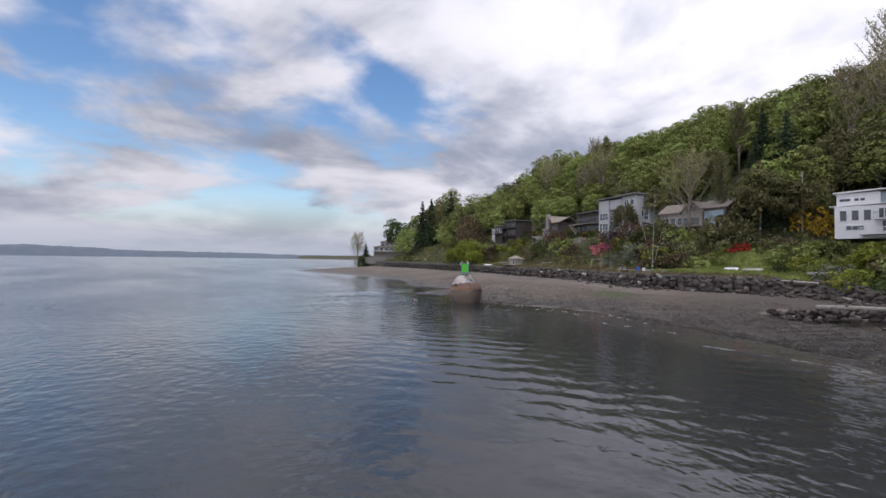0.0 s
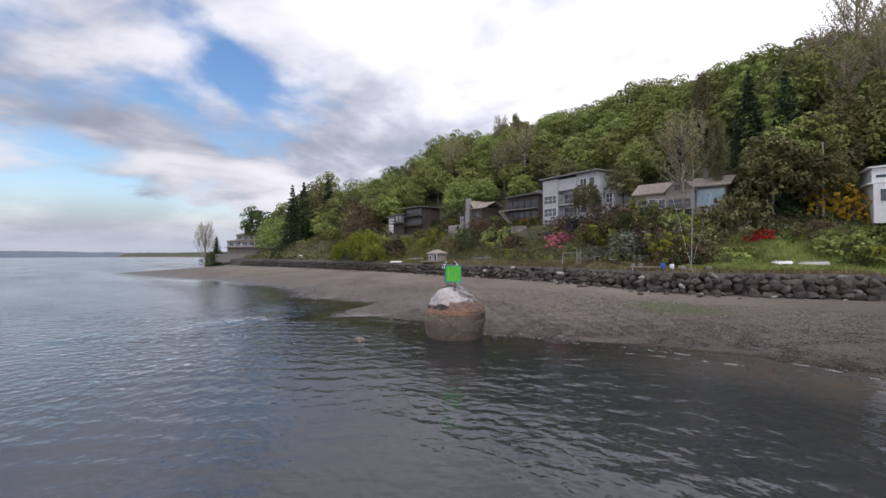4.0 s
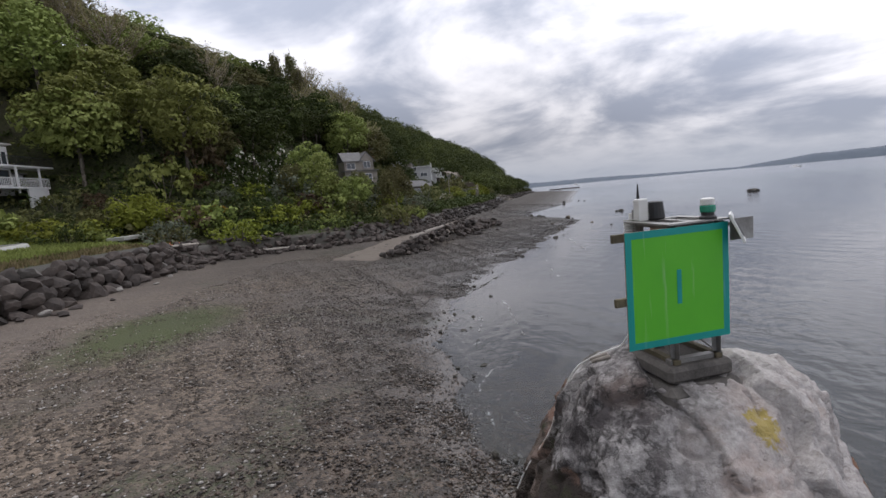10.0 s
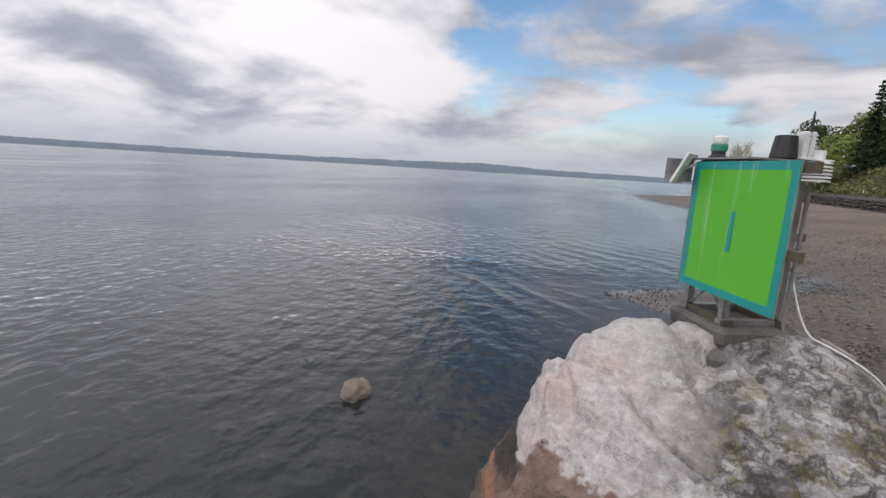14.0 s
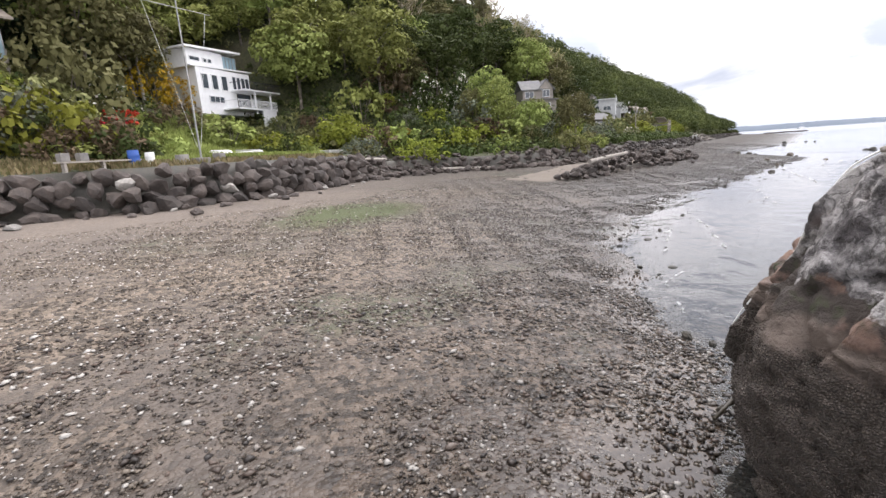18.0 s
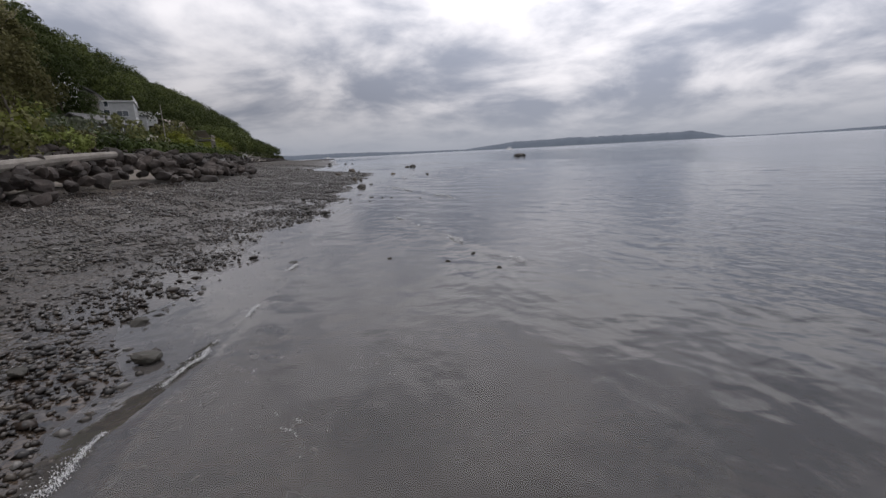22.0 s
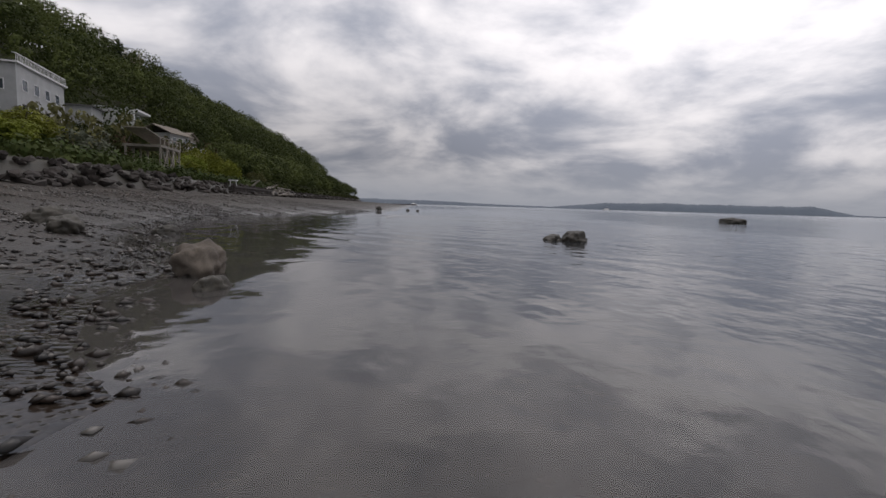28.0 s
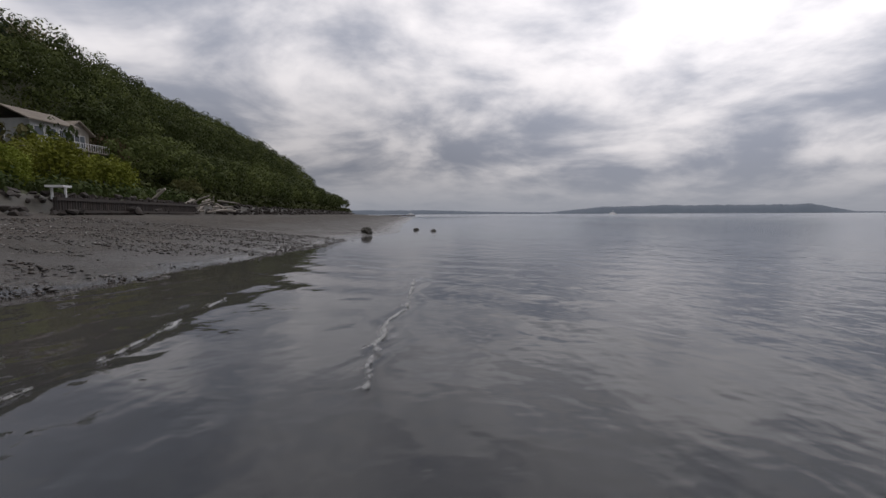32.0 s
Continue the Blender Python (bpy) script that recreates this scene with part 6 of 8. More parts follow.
for k in range(120):
    y = rk.uniform(-66, -6)
    x = float(shore_x(y)) - rk.gauss(0.3, 1.5)
    s = 0.10 + 0.22 * rk.random() ** 2
    st = new("rock", rk.choice(WEEDS))
    st.matrix_world = pose(x, y, on_ground(x, y) + s * 0.2, 0, 0, rk.uniform(0, 360)) @ Matrix.Diagonal((s * 1.5, s, s, 1))
    tagged(st, "small dark weedy stone in the shallow water", "rock", "small stones in the shallows")


KELP = surface("dark_kelp", (0.016, 0.013, 0.009), (0.055, 0.042, 0.022), 0.45, 5, 40, 0.4)
strand = Geo()
loops = [(1.79, -0.88, 0.12), (1.55, -1.35, 0.26), (1.32, -1.77, 0.34), (1.15, -1.84, 0.62), (1.02, -1.80, 0.36), (1.38, -1.48, 0.30), (1.76, -1.13, 0.13)]
for a, b in zip(loops, loops[1:]):
    strand.rod(a, b, 0.035, 0.030, 6)
solid("kelp_strand", strand, KELP, "dark strand of kelp looped against the foot of the boulder", "seaweed", smooth=True)
for a, b in (((0.18, -0.11, 4.19), (0.42, -0.18, 4.08)), ((0.17, 0.0, 4.19), (0.41, -0.09, 4.08))):
    solid("timber_offcut", Geo().rod(a, b, 0.032, 0.028, 8), DRIFT, "short weathered timber offcut lying on top of the boulder", "timber", group="timber offcuts", smooth=True)
solid("driftwood_stick", Geo().rod((2.9, 2.1, on_ground(2.9, 2.1) + 0.03), (2.34, 1.17, on_ground(2.34, 1.17) + 0.05), 0.03, 0.02, 7), DRIFT, "short grey driftwood stick on the shingle", "driftwood", smooth=True)
for k, (x, y) in enumerate(((1.6, -29.0), (0.6, -28.1), (-0.15, -28.5), (-0.1, -27.1), (-2.9, -41.5), (-1.4, -43.4), (-1.8, -43.0), (-0.5, -42.2), (-2.9, -45.8), (-4.25, -57.1), (-3.9, -56.8), (-5.5, -56.8), (-5.3, -58.7))):
    tuft_rng, tuft = random.Random(900 + k), Geo()
    for j in range(11):
        ang, ln = tuft_rng.uniform(0, 6.28), tuft_rng.uniform(0.03, 0.085)
        mid = (math.cos(ang) * ln * 0.5, math.sin(ang) * ln * 0.5, 0.02 + tuft_rng.uniform(0, 0.02))
        tuft.rod((0, 0, 0.0), mid, 0.012, 0.010, 4).rod(mid, (math.cos(ang + 0.4) * ln, math.sin(ang + 0.4) * ln, 0.005), 0.010, 0.005, 4)
    solid("seaweed_tuft", tuft, KELP, "small dark tuft of seaweed breaking the shallow water", "seaweed", pose(x, y, max(on_ground(x, y), -0.01)), "seaweed in the shallows")


def pebble_material(name, a, b):
    n = Nodes(name, 0.75)
    z = n.axis(n.pos, 2)
    # Low stones darker when wet; backlit shade to the south is multiplied in.
    wet = n.maths("MULTIPLY", n.ramp(z, 0.3, 1.5, 0.5, 1.0), n.ramp(n.axis(n.pos, 1), -30, 0, 0.55, 1.0))
    h = n.t.nodes.new("ShaderNodeHueSaturation")
    n.put(n.mix(n.ramp(n.island, 0.88, 0.90), n.mix(n.maths("POWER", n.island, 1.5), a, b), (0.50, 0.47, 0.43)), h.inputs["Color"]), n.put(wet, h.inputs["Value"])
    return n.done(h.outputs[0], n.ramp(wet, 0.5, 1.0, 0.35, 0.8), n.bump(n.noise(30, 3), 0.4, 0.01))


def pebbles(name, label, xy, sizes, material, seed, lift=0.25):
    """Faceted stones strewn on the ground as one mesh, eight faces each."""
    rng = np.random.default_rng(seed)
    n = len(xy)
    base = np.array([(1, 0, 0), (0, 1, 0), (-1, 0, 0), (0, -1, 0), (0, 0, 1), (0, 0, -1)], float)
    v = np.repeat(base[None], n, 0) * rng.uniform(0.75, 1.25, (n, 6, 1))
    v[:, :, :2] += rng.normal(0, 0.16, (n, 6, 2))
    v *= np.stack([rng.uniform(0.8, 1.35, n), rng.uniform(0.65, 1.0, n), rng.uniform(0.32, 0.62, n)], -1)[:, None] * sizes[:, None, None] * 0.5
    a = rng.uniform(0, 2 * np.pi, n)
    c, s = np.cos(a)[:, None], np.sin(a)[:, None]
    v[:, :, 0], v[:, :, 1] = v[:, :, 0] * c - v[:, :, 1] * s, v[:, :, 0] * s + v[:, :, 1] * c
    v[:, :, :2] += xy[:, None]
    v[:, :, 2] += (ground_z(xy[:, 0], xy[:, 1]) + sizes * lift * 0.4)[:, None]
    tri = np.array([(0, 1, 4), (1, 2, 4), (2, 3, 4), (3, 0, 4), (1, 0, 5), (2, 1, 5), (3, 2, 5), (0, 3, 5)])
    idx = (tri[None] + 6 * np.arange(n)[:, None, None]).reshape(-1, 3)
    me = bpy.data.meshes.new(name)
    me.vertices.add(6 * n), me.loops.add(idx.size), me.polygons.add(len(idx))
    me.vertices.foreach_set("co", v.astype(np.float32).ravel())
    me.loops.foreach_set("vertex_index", idx.astype(np.int32).ravel())
    me.polygons.foreach_set("loop_start", np.arange(0, idx.size, 3, dtype=np.int32))
    me.materials.append(material)
    me.update(calc_edges=True)
    me.shade_smooth()
    tagged(new(name, me), label, "pebbles", kind="stuff")


def strewn(n, y0, y1, out, rng, reach=1.0, cluster=0.0):
    """Places on the beach between y0 and y1, thinned where sand shows; out: metres past the waterline."""
    y = rng.uniform(y0, y1, n)
    s, t = shore_x(y) - out, toe_at(y) - 1.0
    x = s + (t - s) * reach * rng.uniform(0, 1, n) ** 1.25
    keep = (np.hypot(x - 19, (y + 12) * 0.55) + wobble(x, y, 1.1, 2.0) > rng.uniform(0.5, 3.0, n)) & (wobble(x, y, 0.33, 3.0) + 0.7 * wobble(x, y, 0.95, 5.0) + rng.normal(0, 0.45, n) > cluster)
    keep &= ~((y > -36) & (y < -8) & (x < shore_x(y) + np.where(y > -21, 1.2, 0.2) + 0.7 * wobble(x, y, 0.8, 1.0)) & (rng.uniform(size=n) < 0.88))
    return np.stack([x, y], -1)[keep]


PEB_A = pebble_material("mixed_cobbles", (0.040, 0.030, 0.022), (0.295, 0.240, 0.182))
PEB_B = pebble_material("dark_cobbles", (0.020, 0.015, 0.012), (0.17, 0.118, 0.088))
gp = np.random.default_rng(8)
for seed, (n, y0, y1, out, reach, cl, lo, hi, mat, lab) in enumerate(((80000, -38, 14, 1.2, 0.75, -0.55, 0.05, 0.13, PEB_A, "brown and grey cobbles strewn over the beach"), (26000, -38, 10, 2.0, 0.45, 0.0, 0.07, 0.19, PEB_B, "dark wet cobbles near the waterline"), (75000, -14, 12, 0.8, 0.85, -0.9, 0.03, 0.085, PEB_A, "small mixed shingle round the boulder"),
                                                                     (20000, 12, 60, 0.6, 0.7, -0.2, 0.07, 0.16, PEB_A, "cobbles strewn over the northern beach"), (72000, -78, -38, 1.6, 0.62, -0.5, 0.06, 0.17, PEB_B, "dark cobbles on the southern beach"),
                                                                     (26000, -150, -78, 0.6, 0.9, -0.5, 0.08, 0.2, PEB_B, "dark grey shingle on the far beach"))):
    xy = strewn(n, y0, y1, out, gp, reach, cl)
    pebbles("cobbles", lab, xy, lo + (hi - lo) * gp.uniform(0, 1, len(xy)) ** 2.2, mat, 100 + seed)

# ---- houses ----
def window(parent, x, z, w, h, y=0.0, nx=1, ny=1, frame_mat=WHITE, glass=GLASS, bar=0.07, side=0):
    """A framed window set on a wall that faces -y (side 0), -x (side -1) or +x (side 1); x, z: its lower left corner."""
    m = Matrix.Identity(4)
    if side:
        m = Matrix.Translation((y, 0, 0)) @ Matrix.Rotation(radians(90 * side), 4, "Z")
        y = 0.0
    ring = [(x - bar, z - bar), (x + w + bar, z - bar), (x + w + bar, z + h + bar), (x - bar, z + h + bar), (x, z), (x + w, z), (x + w, z + h), (x, z + h)]
    faces = []
    for i in range(4):
        j = (i + 1) % 4
        faces += [(i, j, 4 + j, 4 + i), (8 + j, 8 + i, 12 + i, 12 + j), (8 + i, 8 + j, j, i), (4 + i, 4 + j, 12 + j, 12 + i)]
    wob = part("window", Geo().add([m @ Vector((px, yy, pz)) for yy in (y - 0.09, y + 0.01) for px, pz in ring], faces), frame_mat, parent)
    for i in range(1, nx):
        part("glazing_bar", Geo().box(x + w * i / nx - 0.03, x + w * i / nx + 0.03, y - 0.08, y + 0.01, z, z + h, m), frame_mat, wob)
    for j in range(1, ny):
        part("glazing_bar", Geo().box(x, x + w, y - 0.07, y + 0.01, z + h * j / ny - 0.03, z + h * j / ny + 0.03, m), frame_mat, wob)
    for i in range(nx):
        for j in range(ny):
            part("pane", Geo().box(x + w * i / nx, x + w * (i + 1) / nx, y - 0.035, y - 0.012, z + h * j / ny, z + h * (j + 1) / ny, m), glass, wob)
    return wob


def balcony(parent, x0, x1, z, depth, mat, rail_mat=None, posts=True, y=0.0, step=0.22, high=1.0):
    deck = part("balcony", Geo().box(x0, x1, y - depth, y, z - 0.18, z), mat, parent)
    part("handrail", Geo().box(x0, x1, y - depth, y - depth + 0.07, z + high - 0.07, z + high).box(x0, x0 + 0.07, y - depth + 0.07, y, z + high - 0.07, z + high).box(x1 - 0.07, x1, y - depth + 0.07, y, z + high - 0.07, z + high), rail_mat or mat, deck)
    k = int((x1 - x0) / step)
    for i in range(k + 1):
        xx = x0 + 0.03 + (x1 - x0 - 0.06) * i / k
        part("baluster", Geo().box(xx - 0.02, xx + 0.02, y - depth + 0.015, y - depth + 0.055, z, z + high - 0.07), rail_mat or mat, deck)
    return deck


def flat_roof(parent, x0, x1, y0, y1, z, mat, over=0.5, thick=0.25, slope=0.0):
    g = Geo().add([(x0 - over, y0 - over, z), (x1 + over, y0 - over, z + slope), (x1 + over, y1 + over, z + slope), (x0 - over, y1 + over, z),
                   (x0 - over, y0 - over, z + thick), (x1 + over, y0 - over, z + thick + slope), (x1 + over, y1 + over, z + thick + slope), (x0 - over, y1 + over, z + thick)],
                  [(3, 2, 1, 0), (4, 5, 6, 7), (0, 1, 5, 4), (1, 2, 6, 5), (2, 3, 7, 6), (3, 0, 4, 7)])
    return part("roof", g, mat, parent)


def gable_roof(parent, x0, x1, y0, y1, z, rise, mat, along="x", over=0.45, thick=0.18):
    """A pitched roof with its ridge along x or y."""
    g = Geo()
    if along == "x":
        ym = (y0 + y1) / 2
        for s, ya in ((-1, y0 - over), (1, y1 + over)):
            k = rise * (1 + over / max(ym - y0, 0.1))
            g.add([(x0 - over, ya, z + rise - k), (x1 + over, ya, z + rise - k), (x1 + over, ym, z + rise), (x0 - over, ym, z + rise),
                   (x0 - over, ya, z + rise - k + thick), (x1 + over, ya, z + rise - k + thick), (x1 + over, ym, z + rise + thick), (x0 - over, ym, z + rise + thick)],
                  [(3, 2, 1, 0), (4, 5, 6, 7), (0, 1, 5, 4), (1, 2, 6, 5), (2, 3, 7, 6), (3, 0, 4, 7)])
    else:
        xm = (x0 + x1) / 2
        for s, xa in ((-1, x0 - over), (1, x1 + over)):
            k = rise * (1 + over / max(xm - x0, 0.1))
            g.add([(xa, y0 - over, z + rise - k), (xa, y1 + over, z + rise - k), (xm, y1 + over, z + rise), (xm, y0 - over, z + rise),
                   (xa, y0 - over, z + rise - k + thick), (xa, y1 + over, z + rise - k + thick), (xm, y1 + over, z + rise + thick), (xm, y0 - over, z + rise + thick)],
                  [(3, 2, 1, 0), (4, 5, 6, 7), (0, 1, 5, 4), (1, 2, 6, 5), (2, 3, 7, 6), (3, 0, 4, 7)])
    return part("roof", g, mat, parent)


def gable_wall(parent, a, b, y, z, rise, mat, thick=0.2, along="x"):
    if along == "x":
        part("gable", Geo().prism([(a, z), (b, z), ((a + b) / 2, z + rise)], y, y + thick), mat, parent)
    else:
        part("gable", Geo().add([(y, a, z), (y, b, z), (y, (a + b) / 2, z + rise), (y + thick, a, z), (y + thick, b, z), (y + thick, (a + b) / 2, z + rise)], [(0, 1, 2), (5, 4, 3), (1, 0, 3, 4), (2, 1, 4, 5), (0, 2, 5, 3)]), mat, parent)


def walls(parent, x0, x1, y0, y1, z0, z1, mat, label=""):
    return part("wall", Geo().box(x0, x1, y0, y1, z0, z1), mat, parent, label)


def house(name, label, x, y, z, turn=-90.0):
    """Local axes: x to the right as seen from the water, y inland, front wall at y = 0."""
    return thing(name, label, "house", pose(x, y, z, 0, 0, turn), "houses on the bluff")


# three-storey pale grey house
h = house("house", "three-storey pale grey house with a low dark roof and balconies", 59.9, 26.2, 14.6, -103)
walls(h, 0, 4.3, 0, 9, -3, 8.5, SIDING_GREY)
walls(h, 4.3, 9.0, 1.6, 9, -3, 8.3, SIDING_GREY)
walls(h, 9.0, 14.2, 0.4, 9, -3, 8.8, SIDING_GREY)
part("parapet", Geo().box(4.3, 9.0, 0.2, 1.6, 5.9, 8.3), SIDING_GREY, h)
flat_roof(h, 0, 14.2, 0, 9, 8.75, ROOF_GREY, 0.6, 0.28, 0.1)
for z in (0.6, 3.3):
    window(h, 0.45, z, 3.5, 1.7, 0, 3, 2)
window(h, 0.45, -1.6, 3.5, 1.5, 0, 3, 2)
for z in (0.1, 2.95):
    balcony(h, 4.3, 9.0, z, 1.4, SIDING_GREY, STEEL, y=1.6)
    window(h, 4.8, z + 0.1, 3.7, 2.0, 1.6, 3, 1, SIDING_GREY)
for z in (0.8, 3.5, 6.4):
    window(h, 10.0, z, 1.5, 1.3, 0.4, 2, 1)
    window(h, 12.2, z, 1.3, 1.3, 0.4, 1, 1)
window(h, 2.0, 3.4, 2.2, 1.5, 14.2, 2, 1, side=1)
part("chimney", Geo().box(0.6, 1.7, 4, 5, 8.7, 10.0), STONEWORK, h)
part("antenna", Geo().rod((6.0, 4, 8.9), (6.0, 4, 11.6), 0.05), STEEL, h)
part("vent_pipe", Geo().rod((10.9, 4, 8.9), (10.9, 4, 10.3), 0.06), STEEL, h)
walls(h, 14.2, 16.6, 2.5, 8, -3, 5.4, SIDING_GREY)
flat_roof(h, 14.2, 16.6, 2.5, 8, 5.4, ROOF_GREY, 0.4, 0.2)
window(h, 14.7, 2.6, 1.3, 1.8, 2.5, 2, 2)

# weathered cottage with a glazed end
h = house("house", "weathered grey-brown shingled cottage with a glazed sunroom", 54.9, 4.6, 14.6, -92)
walls(h, 0, 5.6, 0.6, 6.5, -3, 3.2, SIDING_TAN)
gable_roof(h, 0, 6.4, 0.6, 6.5, 3.2, 1.9, ROOF_WOOD, "x")
walls(h, 5.6, 10.2, 0, 7, -3, 3.1, SIDING_TAN)
gable_wall(h, 5.6, 10.2, 0, 3.1, 2.1, SIDING_TAN)
gable_roof(h, 5.6, 10.2, 0.2, 7, 3.1, 2.1, ROOF_WOOD, "y")
walls(h, 10.2, 14.6, 0.5, 6.5, -3, 1.0, SIDING_TAN)
walls(h, 10.2, 14.6, 0.9, 6.5, 1.0, 3.6, SIDING_TAN)
gable_roof(h, 9.6, 15.0, 0.5, 7.5, 3.6, 1.7, ROOF_WOOD, "x")
window(h, 10.4, 0.2, 4.0, 2.7, 0.5, 5, 1, STEEL, GLASS_PALE)
window(h, 0.5, 0.4, 1.6, 1.5, 0.6, 2, 1)
window(h, 2.5, 0.1, 1.2, 1.9, 0.6, 1, 1)
window(h, 4.2, 0.4, 1.1, 1.5, 0.6, 1, 1)
window(h, 6.2, 0.3, 3.2, 1.3, 0, 3, 1, SIDING_DARK)
for k in range(3):
    window(h, 7.15 + 0.55 * k, 3.3, 0.4, 0.75, 0, 1, 1, SIDING_DARK)
part("chimney", Geo().box(10.6, 11.5, 3.4, 4.3, 4.5, 7.1), STONEWORK, h)
balcony(h, 1.8, 10.0, -0.1, 1.5, SIDING_TAN, SIDING_TAN, y=0.0, step=0.35)

# white modern house
h = house("house", "white two-storey modern house with flat roofs and decks", 56.0, -27.4, 12.0, -79)
walls(h, 0, 8.6, 0, 8, -1.0, 4.4, WHITE)
walls(h, 0.1, 5.6, 1.2, 8, 4.4, 6.7, WHITE)
walls(h, 5.6, 8.0, 1.4, 8, 4.4, 6.5, SIDING_GREY)
flat_roof(h, 0, 8.6, 0.6, 8, 4.4, WHITE, 0.65, 0.16, 0.25)
flat_roof(h, 0.1, 8.0, 1.2, 8, 6.7, WHITE, 0.45, 0.22, 0.35)
window(h, 5.7, 4.75, 2.2, 1.75, 1.38, 4, 1, STEEL, GLASS_PALE)
window(h, 0.5, 5.35, 1.4, 0.42, 1.2)
window(h, 2.4, 5.35, 0.55, 0.42, 1.2)
window(h, 3.15, 5.35, 0.55, 0.42, 1.2)
for x in (0.7, 2.2, 3.7):
    window(h, x, 2.0, 0.85, 1.65, 0)
window(h, 1.5, 0.45, 2.2, 0.65, 0, 3, 1)
for k in range(4):
    window(h, 5.5 + 0.75 * k, 2.3, 0.55, 1.5, 0)
balcony(h, 5.0, 11.8, 2.1, 2.2, WHITE, BLACK)
window(h, 6.0, 0.2, 2.2, 1.5, 0, 2, 1, SIDING_DARK)
for x in (6.9, 9.8):
    part("post", Geo().box(x, x + 0.16, -2.1, -1.94, -0.9, 2.0), WHITE, h)
balcony(h, 3.4, 10.4, -0.3, 2.6, WHITE, WHITE, y=0, step=0.2)
part("deck_wall", Geo().box(7.6, 10.2, -2.5, -2.3, -2.6, -0.45), WHITE, h)
walls(h, 10.2, 14.0, 1.5, 6, -1.5, 1.6, SIDING_GREY)
flat_roof(h, 10.2, 14.0, 1.5, 6, 1.6, ROOF_GREY, 0.3, 0.15)
window(h, 12.0, 0.4, 1.0, 0.7, 1.5)

# dark house with two decks
h = house("house", "dark brown timber house with two long decks", 65.2, 41.6, 14.9, -97)
walls(h, 0.6, 10.8, 1.6, 8, -3, 6.1, SIDING_DARK)
flat_roof(h, 2.0, 10.8, 0.8, 8, 6.1, ROOF_GREY, 0.6, 0.25, 0.35)
for z in (0.3, 3.1):
    balcony(h, 0 if z > 2 else 1.2, 10.9, z, 1.8, SIDING_TAN if z > 2 else SIDING_DARK, SIDING_DARK, y=1.6)
    for k in range(5):
        window(h, 1.2 + 1.9 * k, z + 0.15, 1.55, 1.9, 1.6, 2, 1, SIDING_DARK)
part("chimney", Geo().box(8.8, 10.0, 3, 4.2, 6.0, 7.6), STONEWORK, h)
st = part("stair", Geo().beam((0.6, -0.2, 2.9), (4.4, -0.6, -0.4), 0.25, 0.08).beam((0.6, -1.2, 2.9), (4.4, -1.6, -0.4), 0.25, 0.08), SIDING_TAN, h)
for k in range(11):
    part("tread", Geo().box(0.65 + 0.34 * k, 1.0 + 0.34 * k, -1.4, -0.4, 2.75 - 0.3 * k, 2.8 - 0.3 * k), SIDING_TAN, st)
part("post", Geo().box(0.5, 0.7, 0.0, 0.2, -2, 2.9), SIDING_DARK, h)

# house with the big stone chimney
h = house("house", "dark timber house with a tall fieldstone chimney and sweeping roof", 65.5, 56.5, 15.2, -98)
walls(h, 2.2, 9.2, 1, 8, -3, 4.2, SIDING_DARK)
gable_wall(h, 2.2, 6.2, 1, 4.2, 2.0, SIDING_DARK)
gable_roof(h, 2.2, 6.2, 1, 8, 4.2, 2.0, ROOF_WOOD, "y")
gable_roof(h, 5.6, 10.2, 0.8, 8, 4.0, 1.6, ROOF_WOOD, "x")
walls(h, 0, 2.2, 1.5, 7, -3, 2.2, SIDING_TAN)
flat_roof(h, 0, 2.2, 1.5, 7, 2.2, ROOF_WOOD, 0.3, 0.18)
part("chimney", Geo().prism([(3.3, -3), (5.1, -3), (4.95, 3), (4.75, 6.9), (3.75, 6.9), (3.5, 3)], 0.2, 1.2), STONEWORK, h, "tapered fieldstone chimney")
window(h, 0.3, 0.5, 1.6, 1.4, 1.5, 2, 1, WHITE)
window(h, 5.8, 0.6, 2.6, 2.0, 1, 3, 1, SIDING_DARK)
window(h, 2.3, 1.0, 0.8, 2.2, 1, 1, 1, SIDING_DARK)
part("terrace_wall", Geo().box(-0.8, 4.5, -2.2, -1.7, -2.5, -0.3), STONEWORK, h)

# dark stepped house further along
h = house("house", "dark brown stepped timber house with deep decks", 70.5, 92.0, 16.2, -98)
walls(h, 9, 17.5, 2, 9, -4, 5.6, SIDING_DARK)
walls(h, 3, 9, 1, 8, -4, 4.0, SIDING_DARK)
walls(h, -1.5, 3, 2, 7, -3, 3.4, WHITE)
for x0, x1, z, o in ((9, 17.5, 5.6, 0.7), (3, 9, 4.0, 0.6), (-1.5, 3, 3.4, 0.3)):
    flat_roof(h, x0, x1, 1.5, 9, z, ROOF_GREY, o, 0.25)
for z in (0.0, 3.0):
    balcony(h, 8.5, 18.0, z, 1.8, SIDING_DARK, SIDING_DARK, y=2, step=0.3)
    for k in range(4):
        window(h, 9.6 + 2.0 * k, z + 0.2, 1.5, 1.9, 2, 2, 1, SIDING_DARK)
for k in range(3):
    window(h, 3.5 + 1.8 * k, 1.6, 1.4, 1.6, 1, 1, 1, WHITE)
balcony(h, 2.5, 9, 1.0, 1.6, SIDING_DARK, SIDING_DARK, y=1, step=0.3)

